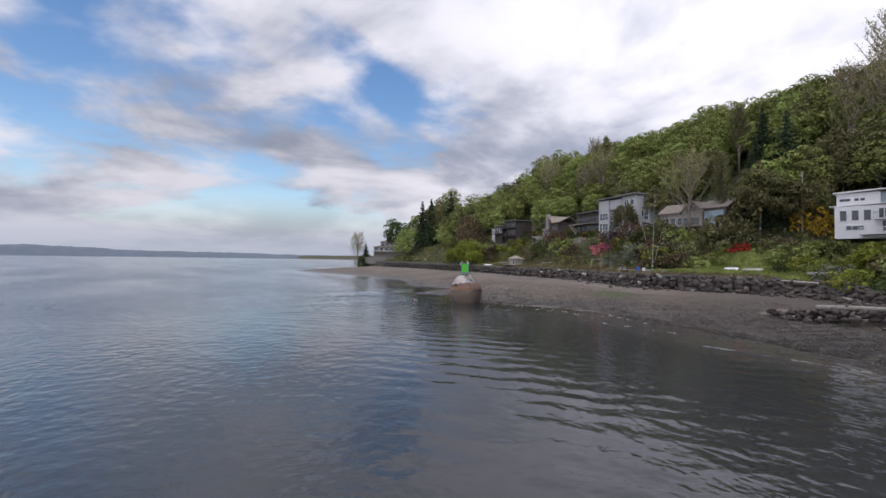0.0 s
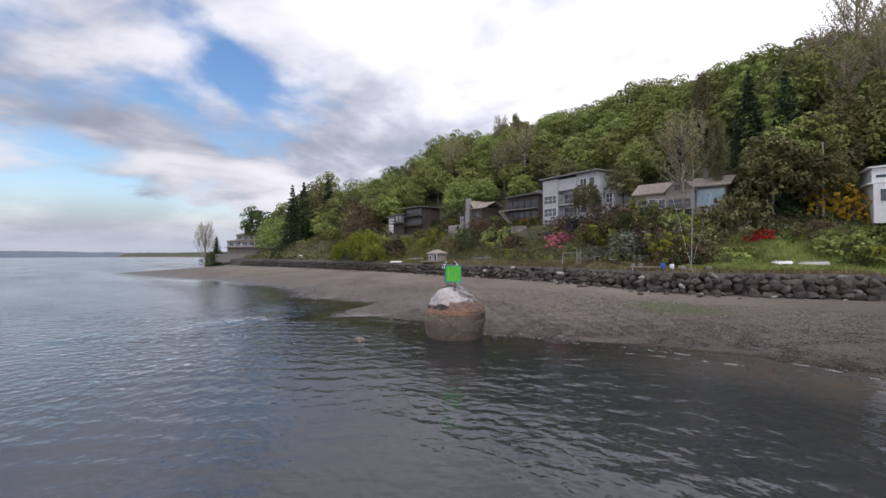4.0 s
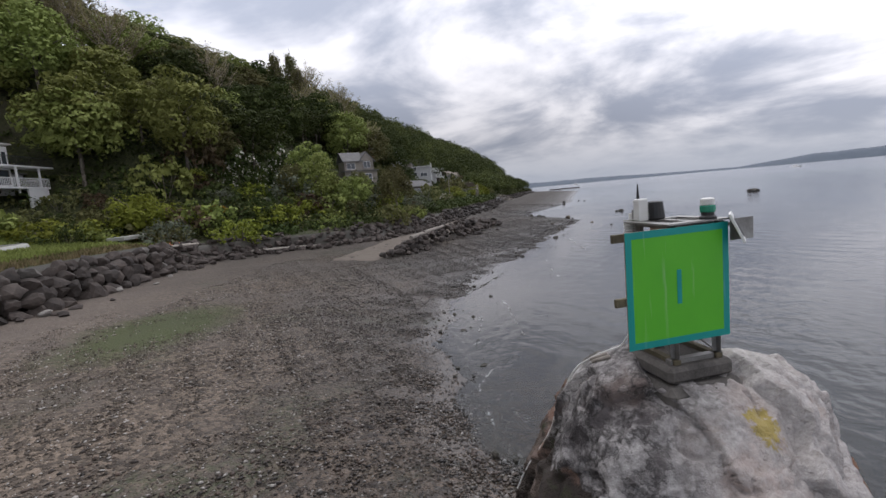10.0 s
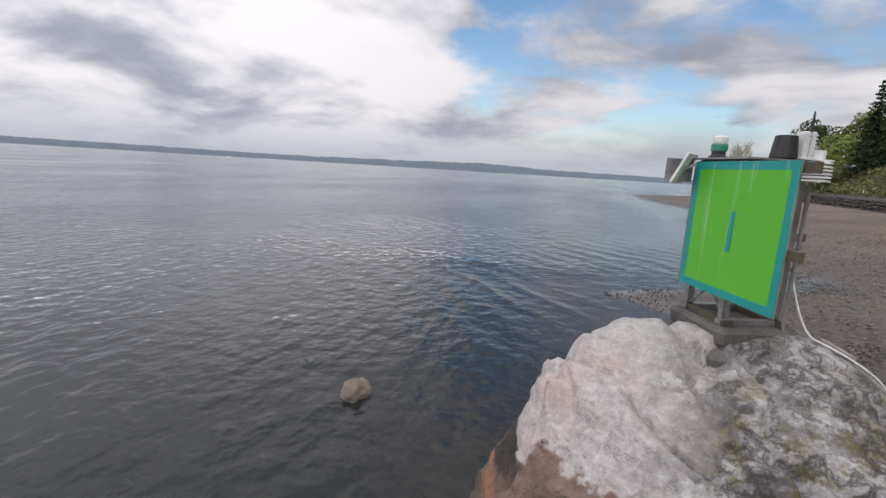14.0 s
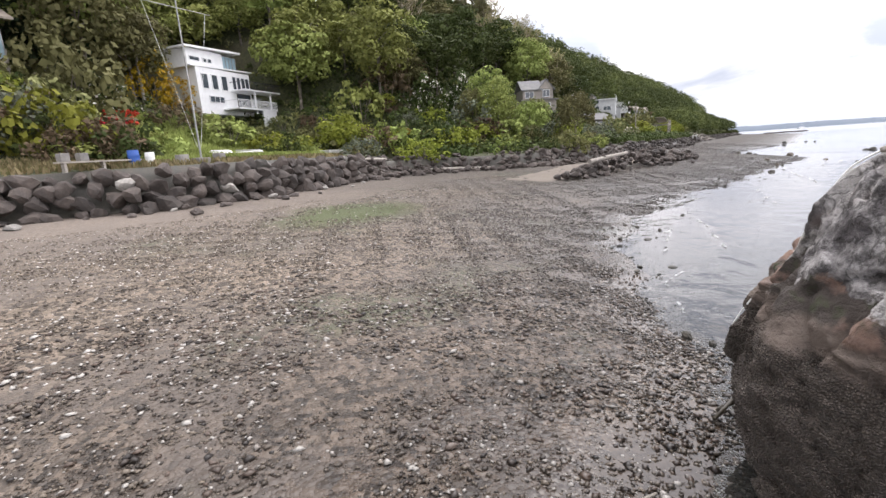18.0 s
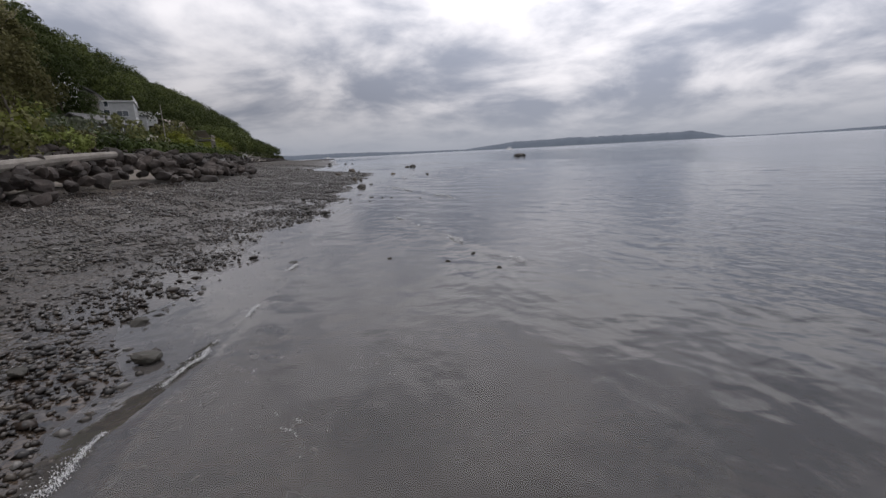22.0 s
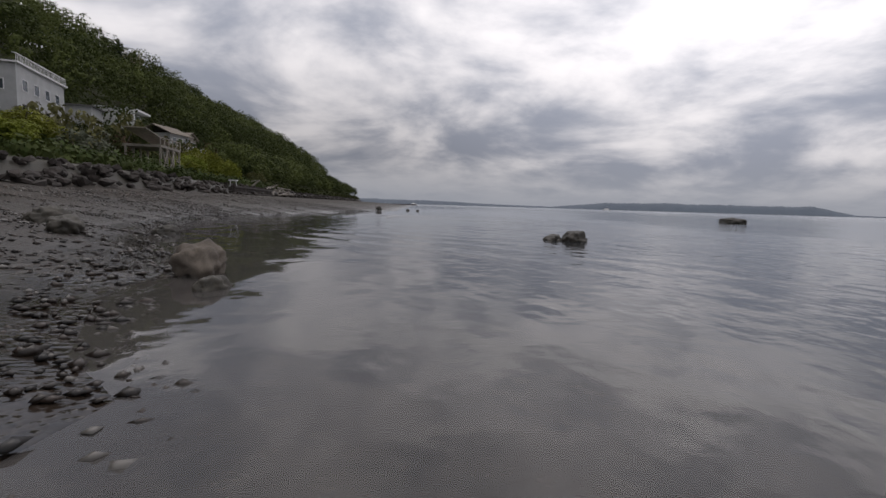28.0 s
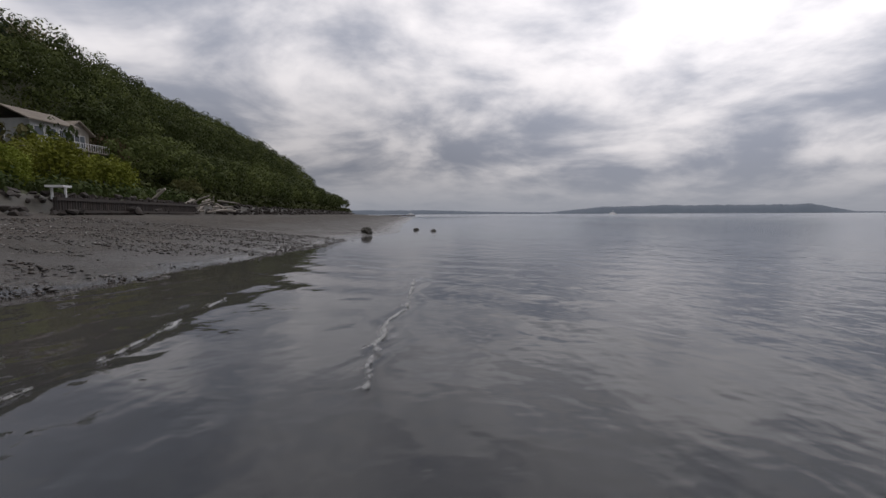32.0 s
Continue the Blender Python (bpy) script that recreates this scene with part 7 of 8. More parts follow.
# large house on the northern point
h = house("house", "large tan two-storey house with hipped roofs and terraces", 67.0, 211.0, 11.2, -50)
walls(h, 0, 26, 0, 12, -6, 3.2, SIDING_TAN)
walls(h, 4, 20, 1.5, 11, 3.2, 6.2, SIDING_TAN)
for x0, x1, y0, y1, z, r in ((0, 26, 0, 12, 3.2, 1.2), (4, 20, 1.5, 11, 6.2, 1.9)):
    o = 0.9
    part("roof", Geo().add([(x0 - o, y0 - o, z), (x1 + o, y0 - o, z), (x1 + o, y1 + o, z), (x0 - o, y1 + o, z), (x0 + 4, (y0 + y1) / 2, z + r), (x1 - 4, (y0 + y1) / 2, z + r)],
                         [(3, 2, 1, 0), (0, 1, 5, 4), (1, 2, 5), (2, 3, 4, 5), (3, 0, 4)]), ROOF_WOOD, h)
for k in range(7):
    window(h, 1.0 + 3.5 * k, 0.6, 2.4, 1.9, 0, 2, 1, WHITE)
for k in range(5):
    window(h, 5.0 + 3.0 * k, 3.9, 1.9, 1.7, 1.5, 2, 1, WHITE)
balcony(h, 0, 22, 0.0, 3.0, CONCRETE, WHITE, step=0.5)
part("terrace_wall", Geo().box(-3, 28, -6, -5.4, -7.5, -3.4), STONEWORK, h)

# gabled cottage among the trees
h = house("house", "grey two-storey cottage with twin gables", 36.0, -79.6, 9.9, -143)
walls(h, 0, 6.6, 0, 6, -3, 3.0, SIDING_TAN)
walls(h, 0.4, 6.4, 1.2, 6, 3.0, 5.2, SIDING_TAN)
flat_roof(h, 0, 6.6, 0, 1.3, 3.0, ROOF_GREY, 0.4, 0.15)
gable_wall(h, 3.6, 6.4, 1.0, 5.2, 1.6, SIDING_TAN)
gable_roof(h, 3.6, 6.4, 1.2, 6, 5.2, 1.6, ROOF_GREY, "y", 0.35)
gable_roof(h, 0.4, 4.0, 1.2, 6, 5.2, 1.7, ROOF_GREY, "x", 0.35)
window(h, 0.9, 3.6, 1.6, 1.1, 1.2, 2, 1)
window(h, 4.3, 3.7, 1.3, 1.2, 1.0, 2, 1)
window(h, 3.4, 0.8, 2.0, 1.6, 0, 3, 2)
window(h, 0.6, 0.8, 1.8, 1.5, 0, 2, 2)

# white steep-gabled house
h = house("house", "white house with a steep gable and dark roof", 39.8, -123.7, 12.0, -125)
walls(h, 0, 5, 0, 8, -4, 5.6, WHITE)
gable_wall(h, 0, 5, 0, 5.6, 4.0, WHITE)
gable_roof(h, 0, 5, 0, 8, 5.6, 4.0, SIDING_DARK, "y", 0.3)
walls(h, -7, 0, 1, 8, -4, 4.6, SIDING_TAN)
gable_roof(h, -7, 0.2, 1, 8, 4.6, 2.6, SIDING_DARK, "x", 0.4)
part("chimney", Geo().box(-3.6, -2.6, 3.5, 4.5, 6, 9.2), surface("red_brick", (0.16, 0.06, 0.04), (0.28, 0.12, 0.08), 0.9, 3, 10, 0.5), h)
window(h, 1.8, 3.6, 1.2, 1.5, 0, 1, 2)
window(h, -4.5, 2.0, 2.4, 1.5, 1, 2, 1)
h = house("house", "low black-stained house with white-framed windows", 29.8, -107.0, 6.6, -115)
walls(h, 0, 8, 0, 6, -3, 3.0, SIDING_DARK)
gable_roof(h, 0, 8, 0, 6, 3.0, 1.4, ROOF_GREY, "x", 0.5)
for k in range(4):
    window(h, 0.8 + 1.8 * k, 0.7, 1.3, 1.6, 0, 2, 1)

# long three-storey grey-white house
h = house("house", "long three-storey grey-white house with a roof terrace", 31.0, -138.6, 8.0, -80)
walls(h, 0, 12.5, 0, 6, -4, 8.2, SIDING_GREY)
flat_roof(h, 0, 12.5, 0, 6, 8.2, WHITE, 0.35, 0.2)
balcony(h, -0.2, 12.7, 8.45, 0.4, WHITE, WHITE, y=0.2, step=0.35, high=0.9)
for k in range(4):
    window(h, 1.2 + 2.8 * k, 2.6, 0.9, 1.1, 0, 1, 1, SIDING_DARK)
    window(h, 1.2 + 2.8 * k, 5.4, 1.2, 1.2, 0, 1, 1, WHITE)
for x, z, w in ((-5.4, 5.4, 1.0), (-3.2, 5.2, 2.0), (-5.4, 2.4, 1.1), (-2.8, 2.4, 1.1), (-2.4, 0.2, 0.9), (-5.2, 7.2, 0.7)):
    window(h, x, z, w, 1.1, 0.0, 2 if w > 1.5 else 1, 1, WHITE, side=-1)
walls(h, -0.4, 8, 6, 12, -2, 9.6, SIDING_TAN)
gable_roof(h, -0.4, 8, 6, 12, 9.6, 2.0, ROOF_GREY, "x", 0.6)
h2 = house("house", "pale small house behind bare branches", 33.0, -157.0, 10.0, -80)
walls(h2, 0, 5, 0, 5, -3, 4.8, SIDING_GREY)
flat_roof(h2, 0, 5, 0, 5, 4.8, ROOF_GREY, 0.4, 0.2)
for k in range(3):
    window(h2, 0.5 + 1.5 * k, 1.6, 0.9, 1.2, 0)

# flat-roofed white modern house
h = house("house", "white flat-roofed modern house with framed glass walls", 34.2, -171.5, 10.2, -86)
walls(h, 0.5, 6.4, 0.6, 5.0, -3, 6.9, SIDING_DARK)
for z in (3.4, 6.9):
    part("floor_slab", Geo().box(-0.5, 7.2, -0.9, 5.4, z, z + 0.35), WHITE, h)
part("fin", Geo().box(-0.5, -0.2, -0.8, 5.4, 3.75, 6.9), WHITE, h)
window(h, 0.6, 4.0, 5.6, 2.6, 0.6, 4, 1, WHITE, GLASS)
# house with low hipped roofs
h = house("house", "pale house with low pitched roofs above a deck", 31.5, -182.0, 11.4, -105)
walls(h, 0, 6, 0, 7, -3, 3.3, SIDING_GREY)
gable_roof(h, 0, 6, 0, 7, 3.3, 1.6, ROOF_WOOD, "x", 0.7)
walls(h, 6, 10, 1, 6.5, -3, 2.9, SIDING_TAN)
gable_wall(h, 6, 10, 1, 2.9, 1.4, SIDING_TAN)
gable_roof(h, 6, 10, 1, 6.5, 2.9, 1.4, ROOF_WOOD, "y", 0.6)
for k in range(3):
    window(h, 0.5 + 1.8 * k, 0.7, 1.3, 1.7, 0, 1, 1, WHITE)
window(h, 6.6, 0.6, 2.6, 1.7, 1, 3, 1, WHITE)
window(h, -5.0, 0.7, 1.3, 1.6, 0, 1, 1, WHITE, side=-1)
balcony(h, -0.5, 10.5, -0.1, 1.8, SIDING_TAN, WHITE, step=0.4)

# timber trestle deck above the southern beach
tr = thing("trestle_deck", "tall weathered timber trestle carrying a deck", "deck", pose(17.2, -142.0, 4.0, 0, 0, -90))
part("deck", Geo().box(0, 6.5, 0, 4.5, 3.7, 4.0), DRIFT, tr)
for i in range(4):
    for j in range(2):
        part("post", Geo().box(2.0 * i, 2.0 * i + 0.2, 4.1 * j, 4.1 * j + 0.2, -1.5, 3.7), DRIFT, tr)
for i in range(3):
    part("brace", Geo().beam((2.0 * i + 0.1, -0.02, 0.1), (2.0 * i + 2.1, -0.02, 3.5), 0.14, 0.06), DRIFT, tr)
    part("brace", Geo().beam((2.0 * i + 2.1, -0.10, 0.1), (2.0 * i + 0.1, -0.10, 3.5), 0.14, 0.06), DRIFT, tr)
part("beam", Geo().box(-0.2, 6.6, -0.1, 0.2, 0.0, 0.25), DRIFT, tr)
part("handrail", Geo().box(0, 6.5, 0, 0.08, 4.95, 5.05), DRIFT, tr)
for i in range(6):
    part("rail_post", Geo().box(1.28 * i, 1.28 * i + 0.1, 0, 0.1, 4.0, 4.95), DRIFT, tr)
part("awning", Geo().beam((-2.2, 2.0, 5.8), (5.0, 2.0, 4.6), 2.5, 0.08), DRIFT, tr)

# black timber bulkhead
bulk = thing("bulkhead", "black weathered timber-pile bulkhead at the beach", "seawall", kind="structure")
for k in range(90):
    y = -150.5 - 0.32 * k
    x = float(toe_at(y)) - 1.1
    part("pile", Geo().rod((x + rk.uniform(-0.05, 0.05), y, 1.2), (x, y, 3.55 + rk.uniform(-0.25, 0.1)), 0.155, 0.145, 7), PILING, bulk)
for z in (2.3, 3.2):
    part("waler", Geo().beam((float(toe_at(-150)) - 1.3, -150.2, z), (float(toe_at(-179)) - 1.3, -179.4, z), 0.22), PILING, bulk)
frame_ob = thing("landing_stage", "small white timber landing frame on the bulkhead", "landing", pose(11.0, -151.5, 3.5))
part("top", Geo().box(-0.6, 0.6, -0.5, 0.5, 0.55, 0.7), WHITE, frame_ob)
part("post", Geo().box(-0.5, -0.38, -0.06, 0.06, -0.3, 0.55), WHITE, frame_ob)
part("post", Geo().box(0.38, 0.5, -0.06, 0.06, -0.3, 0.55), WHITE, frame_ob)

# ---- chosen trees and shrubs ----
for proto, x, y, sc, tall in (
    (WILLOW, 54.5, 13.6, 0.85, 1.0), (SHRUBS[3], 49.5, 8.0, 1.9, 1.5), (SHRUBS[3], 47.5, 4.2, 1.7, 1.3), (PINKS, 50.6, 17.8, 1.0, 0.9), (PINKS, 51.2, 16.0, 0.7, 0.9), (PURPLES, 53.8, 15.6, 1.05, 0.9), (PURPLES, 53.0, 20.0, 0.9, 0.9), (PURPLES, 53.8, 12.0, 0.9, 0.9),
    (SHRUBS[6], 42.5, 7.2, 1.05, 1.0), (SHRUBS[6], 40.2, -0.8, 1.5, 1.15), (SHRUBS[6], 41.8, 1.2, 1.3, 1.2), (SHRUBS[0], 46.2, 3.5, 1.6, 1.3), (SHRUBS[2], 46.8, -1.5, 1.5, 1.2), (SHRUBS[1], 47.5, -4.6, 1.4, 1.1), (SHRUBS[2], 46.0, -8.2, 1.5, 1.2),
    (BARES[0], 51.6, -4.6, 1.0, 1.0), (BARES[1], 56.5, -8.5, 1.0, 1.0), (BARES[2], 73.0, -24.0, 0.95, 1.05), (BARES[0], 76.0, -29.0, 1.0, 1.1), (BARES[2], 79.0, -21.0, 0.95, 1.1), (BARES[0], 80.0, -35.0, 1.0, 1.1), (BARES[2], 71.0, -33.0, 0.95, 1.0), (BARES[1], 73.5, -17.0, 1.0, 1.05), (MAPLES[0], 68.0, -30.0, 0.9, 0.9), (MAPLES[2], 70.0, -37.0, 0.9, 0.85), (MAPLES[4], 65.0, -41.0, 0.75, 0.8), (MAPLES[1], 74.0, -32.0, 0.9, 0.9), (MAPLES[3], 67.0, -25.0, 0.7, 0.9),
    (MAPLES[3], 60.5, 8.5, 0.75, 1.05), (FIRS[0], 60.0, -13.5, 0.95, 1.0), (FIRS[1], 64.0, -17.0, 0.9, 1.0), (FIRS[0], 66.5, -11.5, 1.0, 1.1), (FIRS[0], 58.5, -16.5, 0.7, 1.0), (WILLOW, 62.5, -20.5, 1.15, 1.2), (WILLOW, 60.0, -23.6, 0.7, 1.35),
    (GOLDS, 57.2, -25.6, 0.9, 1.1), (GOLDS, 58.6, -23.6, 1.15, 1.2), (GOLDS, 59.0, -21.6, 1.0, 1.0), (REDS, 50.4, -15.7, 1.15, 1.1), (REDS, 49.6, -14.4, 0.8, 0.8), (WHITES, 51.6, -15.0, 0.55, 0.75), (YELLOWS, 42.6, -36.4, 1.3, 1.15), (SHRUBS[2], 50.5, -11.2, 2.3, 1.35), (SHRUBS[2], 53.5, -13.4, 2.0, 1.5), (SHRUBS[3], 37.6, -8.6, 1.25, 1.0), (SHRUBS[3], 36.5, -6.2, 1.0, 1.0), (SHRUBS[1], 40.5, -12.8, 1.3, 0.9), (SHRUBS[1], 43.5, -13.6, 1.1, 0.8), (SHRUBS[3], 51.5, -21.5, 1.3, 0.9), (SHRUBS[2], 50.2, -23.4, 1.2, 0.9), (SHRUBS[1], 47.6, -24.6, 1.7, 0.9), (SHRUBS[5], 45.2, -27.5, 1.5, 0.8), (SHRUBS[1], 43.4, -29.6, 1.4, 0.9), (SHRUBS[0], 40.1, -26.3, 0.55, 1.9), (SHRUBS[0], 42.2, -25.0, 0.7, 0.7), (SHRUBS[5], 43.0, -40.0, 1.6, 0.9), (SHRUBS[5], 39.5, -42.0, 1.4, 0.8), (GOLDS, 39.0, -44.5, 0.6, 0.4), (SHRUBS[0], 38.6, -37.4, 0.9, 0.8), (SHRUBS[1], 45.5, -44.0, 1.9, 1.3), (YELLOWS, 44.0, -47.5, 0.6, 0.7),
    (WHITES, 40.5, -52.5, 1.25, 1.25), (WHITES, 38.0, -59.5, 1.35, 1.35), (WHITES, 36.5, -66.0, 1.2, 1.3), (SHRUBS[3], 45.5, -50.5, 1.8, 1.5), (SHRUBS[3], 46.0, -57.0, 1.6, 1.5), (WILLOW, 33.5, -54.0, 0.72, 0.95), (WILLOW, 20.8, -61.0, 0.85, 1.0), (WILLOW, 28.5, -66.5, 0.7, 0.9), (WILLOW, 24.0, -52.0, 0.5, 0.7),
    (BARES[1], 55.0, -100.0, 1.15, 0.95), (BARES[1], 52.0, -97.0, 1.0, 0.95), (BARES[1], 57.5, -97.0, 1.05, 0.9), (WHITES, 30.5, -76.0, 0.8, 0.9),
    (WILLOWBUSH, 52.5, 76.5, 1.35, 1.1), (WILLOWBUSH, 55.0, 84.0, 1.5, 1.2), (WILLOWBUSH, 56.5, 96.0, 1.2, 1.0), (SHRUBS[3], 54.5, 48.5, 1.4, 1.2), (SHRUBS[0], 55.5, 44.5, 1.7, 1.3), (SHRUBS[3], 60.5, 45.0, 1.2, 1.6), (GOLDS, 61.0, 32.0, 0.7, 0.8), (SHRUBS[4], 66.0, 70.5, 1.2, 1.2),
    (SHRUBS[3], 68.0, 101.0, 2.2, 2.6), (SHRUBS[3], 70.0, 108.0, 2.4, 2.8), (MAPLES[0], 70.0, 122.0, 0.8, 0.7), (MAPLES[4], 78.0, 140.0, 0.95, 0.75), (MAPLES[3], 92.0, 152.0, 1.2, 1.2), (FIRS[0], 93.0, 158.0, 1.0, 1.0), (FIRS[1], 92.0, 158.6, 1.35, 1.05), (FIRS[1], 79.0, 168.0, 1.35, 1.1), (FIRS[0], 83.0, 165.0, 1.5, 1.15), (MAPLES[3], 88.0, 165.0, 1.7, 1.2), (MAPLES[2], 79.0, 204.0, 1.5, 1.2), (MAPLES[0], 90.0, 196.0, 1.5, 1.1), (MAPLES[4], 76.0, 178.0, 1.35, 1.0), (MAPLES[0], 69.0, 172.0, 1.1, 0.9), (MAPLES[3], 95.0, 182.0, 1.7, 1.25), (MAPLES[1], 100.0, 172.0, 1.6, 1.2),
    (BARES[2], 57.5, 214.0, 1.35, 1.05), (FIRS[0], 63.0, 214.0, 0.95, 1.0), (SHRUBS[0], 60.0, 212.0, 2.2, 1.6), (SHRUBS[2], 66.0, 222.0, 2.4, 2.0), (FIRS[1], 134.0, 37.0, 1.1, 1.05), (SHRUBS[0], 62.0, 150.0, 1.5, 1.0), (SHRUBS[2], 63.0, 160.0, 1.6, 1.0),
    (MAPLES[1], 29.5, -54.0, 0.58, 1.0), (MAPLES[1], 33.0, -58.5, 0.62, 1.0), (MAPLES[4], 26.5, -58.0, 0.55, 0.95), (MAPLES[2], 35.0, -112.5, 0.75, 1.0), (MAPLES[3], 37.6, -113.2, 0.7, 1.0), (MAPLES[2], 33.0, -114.5, 0.55, 0.75), (SHRUBS[0], 52.4, -28.6, 1.1, 0.9), (SHRUBS[2], 51.6, -31.0, 1.2, 0.9), (SHRUBS[0], 51.0, -33.6, 1.1, 0.8), (SHRUBS[1], 52.8, -26.6, 1.2, 0.8), (MAPLES[3], 35.5, -111.0, 0.5, 0.8), (MAPLES[2], 30.0, -119.0, 0.45, 0.6),
    (MAPLES[2], 45.5, -104.0, 0.7, 0.7), (MAPLES[3], 36.0, -100.0, 0.5, 0.6), (SHRUBS[2], 24.0, -96.0, 1.6, 1.2), (YELLOWS, 20.0, -120.0, 0.8, 0.6), (YELLOWS, 22.0, -126.0, 0.9, 0.7), (SHRUBS[4], 21.0, -104.0, 1.4, 1.1), (SHRUBS[6], 20.5, -132.0, 1.3, 1.0), (SHRUBS[2], 24.5, -134.0, 1.8, 1.3),
    (YELLOWS, 20.5, -160.0, 0.9, 0.75), (YELLOWS, 19.0, -154.5, 0.8, 0.6), (WILLOWBUSH, 19.5, -157.0, 0.9, 0.8), (WILLOWBUSH, 20.5, -166.5, 1.1, 0.95), (WILLOWBUSH, 19.0, -173.5, 1.0, 0.9), (SHRUBS[2], 25.0, -164.5, 1.8, 1.4), (SHRUBS[0], 26.0, -176.0, 1.8, 1.4), (SHRUBS[3], 30.0, -197.0, 1.8, 1.6), (MAPLES[3], 18.0, -196.0, 0.55, 0.6), (MAPLES[2], 21.0, -203.0, 0.6, 0.6), (FIRS[0], 56.0, -214.0, 0.9, 0.9), (BARES[0], 58.4, -226.0, 0.8, 0.85), (FIRS[0], 37.0, -219.0, 0.6, 0.8), (FIRS[0], 30.0, -250.0, 0.7, 0.8),
    (SHRUBS[0], 25.0, -142.5, 1.5, 1.1), (MAPLES[2], 27.0, -156.0, 0.5, 0.6), (MAPLES[3], 29.0, -161.0, 0.5, 0.6), (SHRUBS[2], 27.0, -152.0, 1.9, 1.5), (SHRUBS[0], 28.0, -158.0, 1.9, 1.5), (SHRUBS[3], 25.5, -146.5, 1.3, 1.1),
):
    set_plant(proto, x, y, sc, (x * 37 + y * 91) % 360, tall=tall, sink=0.1)

# ---- things in the gardens above the seawall ----
def swing_set(x, y, turn):
    z = on_ground(x, y)
    t = thing("swing_set", "weathered wooden play frame with ladder and swing", "play frame", pose(x, y, z, 0, 0, turn))
    part("beam", Geo().beam((-2.6, 0, 2.0), (0.6, 0, 2.0), 0.10), DRIFT, t)
    part("leg", Geo().beam((-2.5, -0.4, -0.1), (-2.5, 0, 2.05), 0.09), DRIFT, t)
    for k in range(2):
        part("post", Geo().box(0.1 + 0.75 * k, 0.2 + 0.75 * k, -0.05, 0.05, -0.1, 2.55), DRIFT, t)
    for k in range(6):
        part("rung", Geo().box(0.2, 0.85, -0.04, 0.04, 0.25 + 0.34 * k, 0.33 + 0.34 * k), DRIFT, t)
    part("leg", Geo().beam((3.6, 0, -0.1), (3.2, 0, 1.7), 0.09), DRIFT, t)
    part("rope", Geo().rod((0.95, 0, 1.3), (2.0, 0, 0.75), 0.03).rod((2.0, 0, 0.75), (3.25, 0, 1.2), 0.03), DRIFT, t)
    part("bar", Geo().rod((3.4, 0, 1.4), (4.4, 0, 1.4), 0.03).rod((4.4, 0, -0.1), (4.4, 0, 1.4), 0.03), STEEL, t)
    return t


swing_set(40.0, 8.6, -98)
fp = thing("flagpole", "tall bare white flagpole with a crossarm", "flagpole", pose(30.6, -10.9, on_ground(30.6, -10.9), -1.0, 1.4, -82))
part("pole", Geo().rod((0, 0, -0.3), (0, 0, 7.0), 0.06, 0.05, 10).rod((0, 0, 7.0), (0, 0, 13.4), 0.045, 0.02, 10), STEEL, fp)
part("crossarm", Geo().rod((-2.6, 0, 9.15), (2.4, 0, 9.45), 0.028), STEEL, fp)
part("halyard", Geo().rod((0.12, 0.0, 1.0), (2.0, 0, 9.4), 0.008).rod((-0.12, 0, 1.0), (-2.2, 0, 9.15), 0.008), WHITE, fp)
part("base", Geo().box(-0.45, 0.45, -0.35, 0.35, -0.25, 0.35, None, 0.04), CONCRETE, fp)


def dinghy(x, y, ln, wd, ht, turn, material, label):
    """An upturned hull."""
    z = on_ground(x, y)
    vs, fs, n, m = [], [], 10, 8
    for i in range(n + 1):
        f = i / n
        half = wd * 0.5 * (0.62 + 0.38 * math.sin(min(f * 1.15, 1.0) * math.pi * 0.5)) * (1 if f < 0.75 else max(0.06, 1 - ((f - 0.75) / 0.25) ** 1.8))
        for j in range(m + 1):
            a = math.pi * j / m
            vs.append((-ln / 2 + ln * f, -half * math.cos(a), ht * (math.sin(a) ** 0.6) * (1 - 0.15 * f)))
    for i in range(n):
        for j in range(m):
            k = i * (m + 1) + j
            fs.append((k, k + 1, k + m + 2, k + m + 1))
    fs.append(tuple(range(m, -1, -1)))
    t = thing("dinghy", label, "boat", pose(x, y, z, 0, 0, turn))
    part("hull", Geo().add(vs, fs), material, t, smooth=True)
    part("keel", Geo().box(-ln * 0.45, ln * 0.4, -0.03, 0.03, ht * 0.96, ht * 1.07), material, t)
    part("gunwale", Geo().box(-ln * 0.5, ln * 0.3, -wd * 0.52, -wd * 0.47, 0.0, 0.09).box(-ln * 0.5, ln * 0.3, wd * 0.47, wd * 0.52, 0.0, 0.09), DRIFT, t)
    return t


COVER = surface("grey_tarp", (0.24, 0.24, 0.22), (0.40, 0.40, 0.37), 0.7, 3, 20, 0.3)
dinghy(40.5, -18.7, 2.2, 1.3, 0.75, 96, WHITE, "white upturned dinghy lying on the grass")
dinghy(40.9, -21.8, 3.0, 1.4, 0.85, 88, COVER, "long grey upturned rowing boat on the grass")
dinghy(37.2, -33.2, 3.6, 0.75, 0.32, 80, ORANGE, "orange upturned kayak lying on the bank")
dinghy(49.0, 63.0, 4.0, 1.2, 0.45, 95, WHITE, "white upturned skiff on the seawall")
dinghy(66.0, 139.0, 5.0, 1.8, 0.9, 70, WHITE, "white boat pulled up on the lawn")


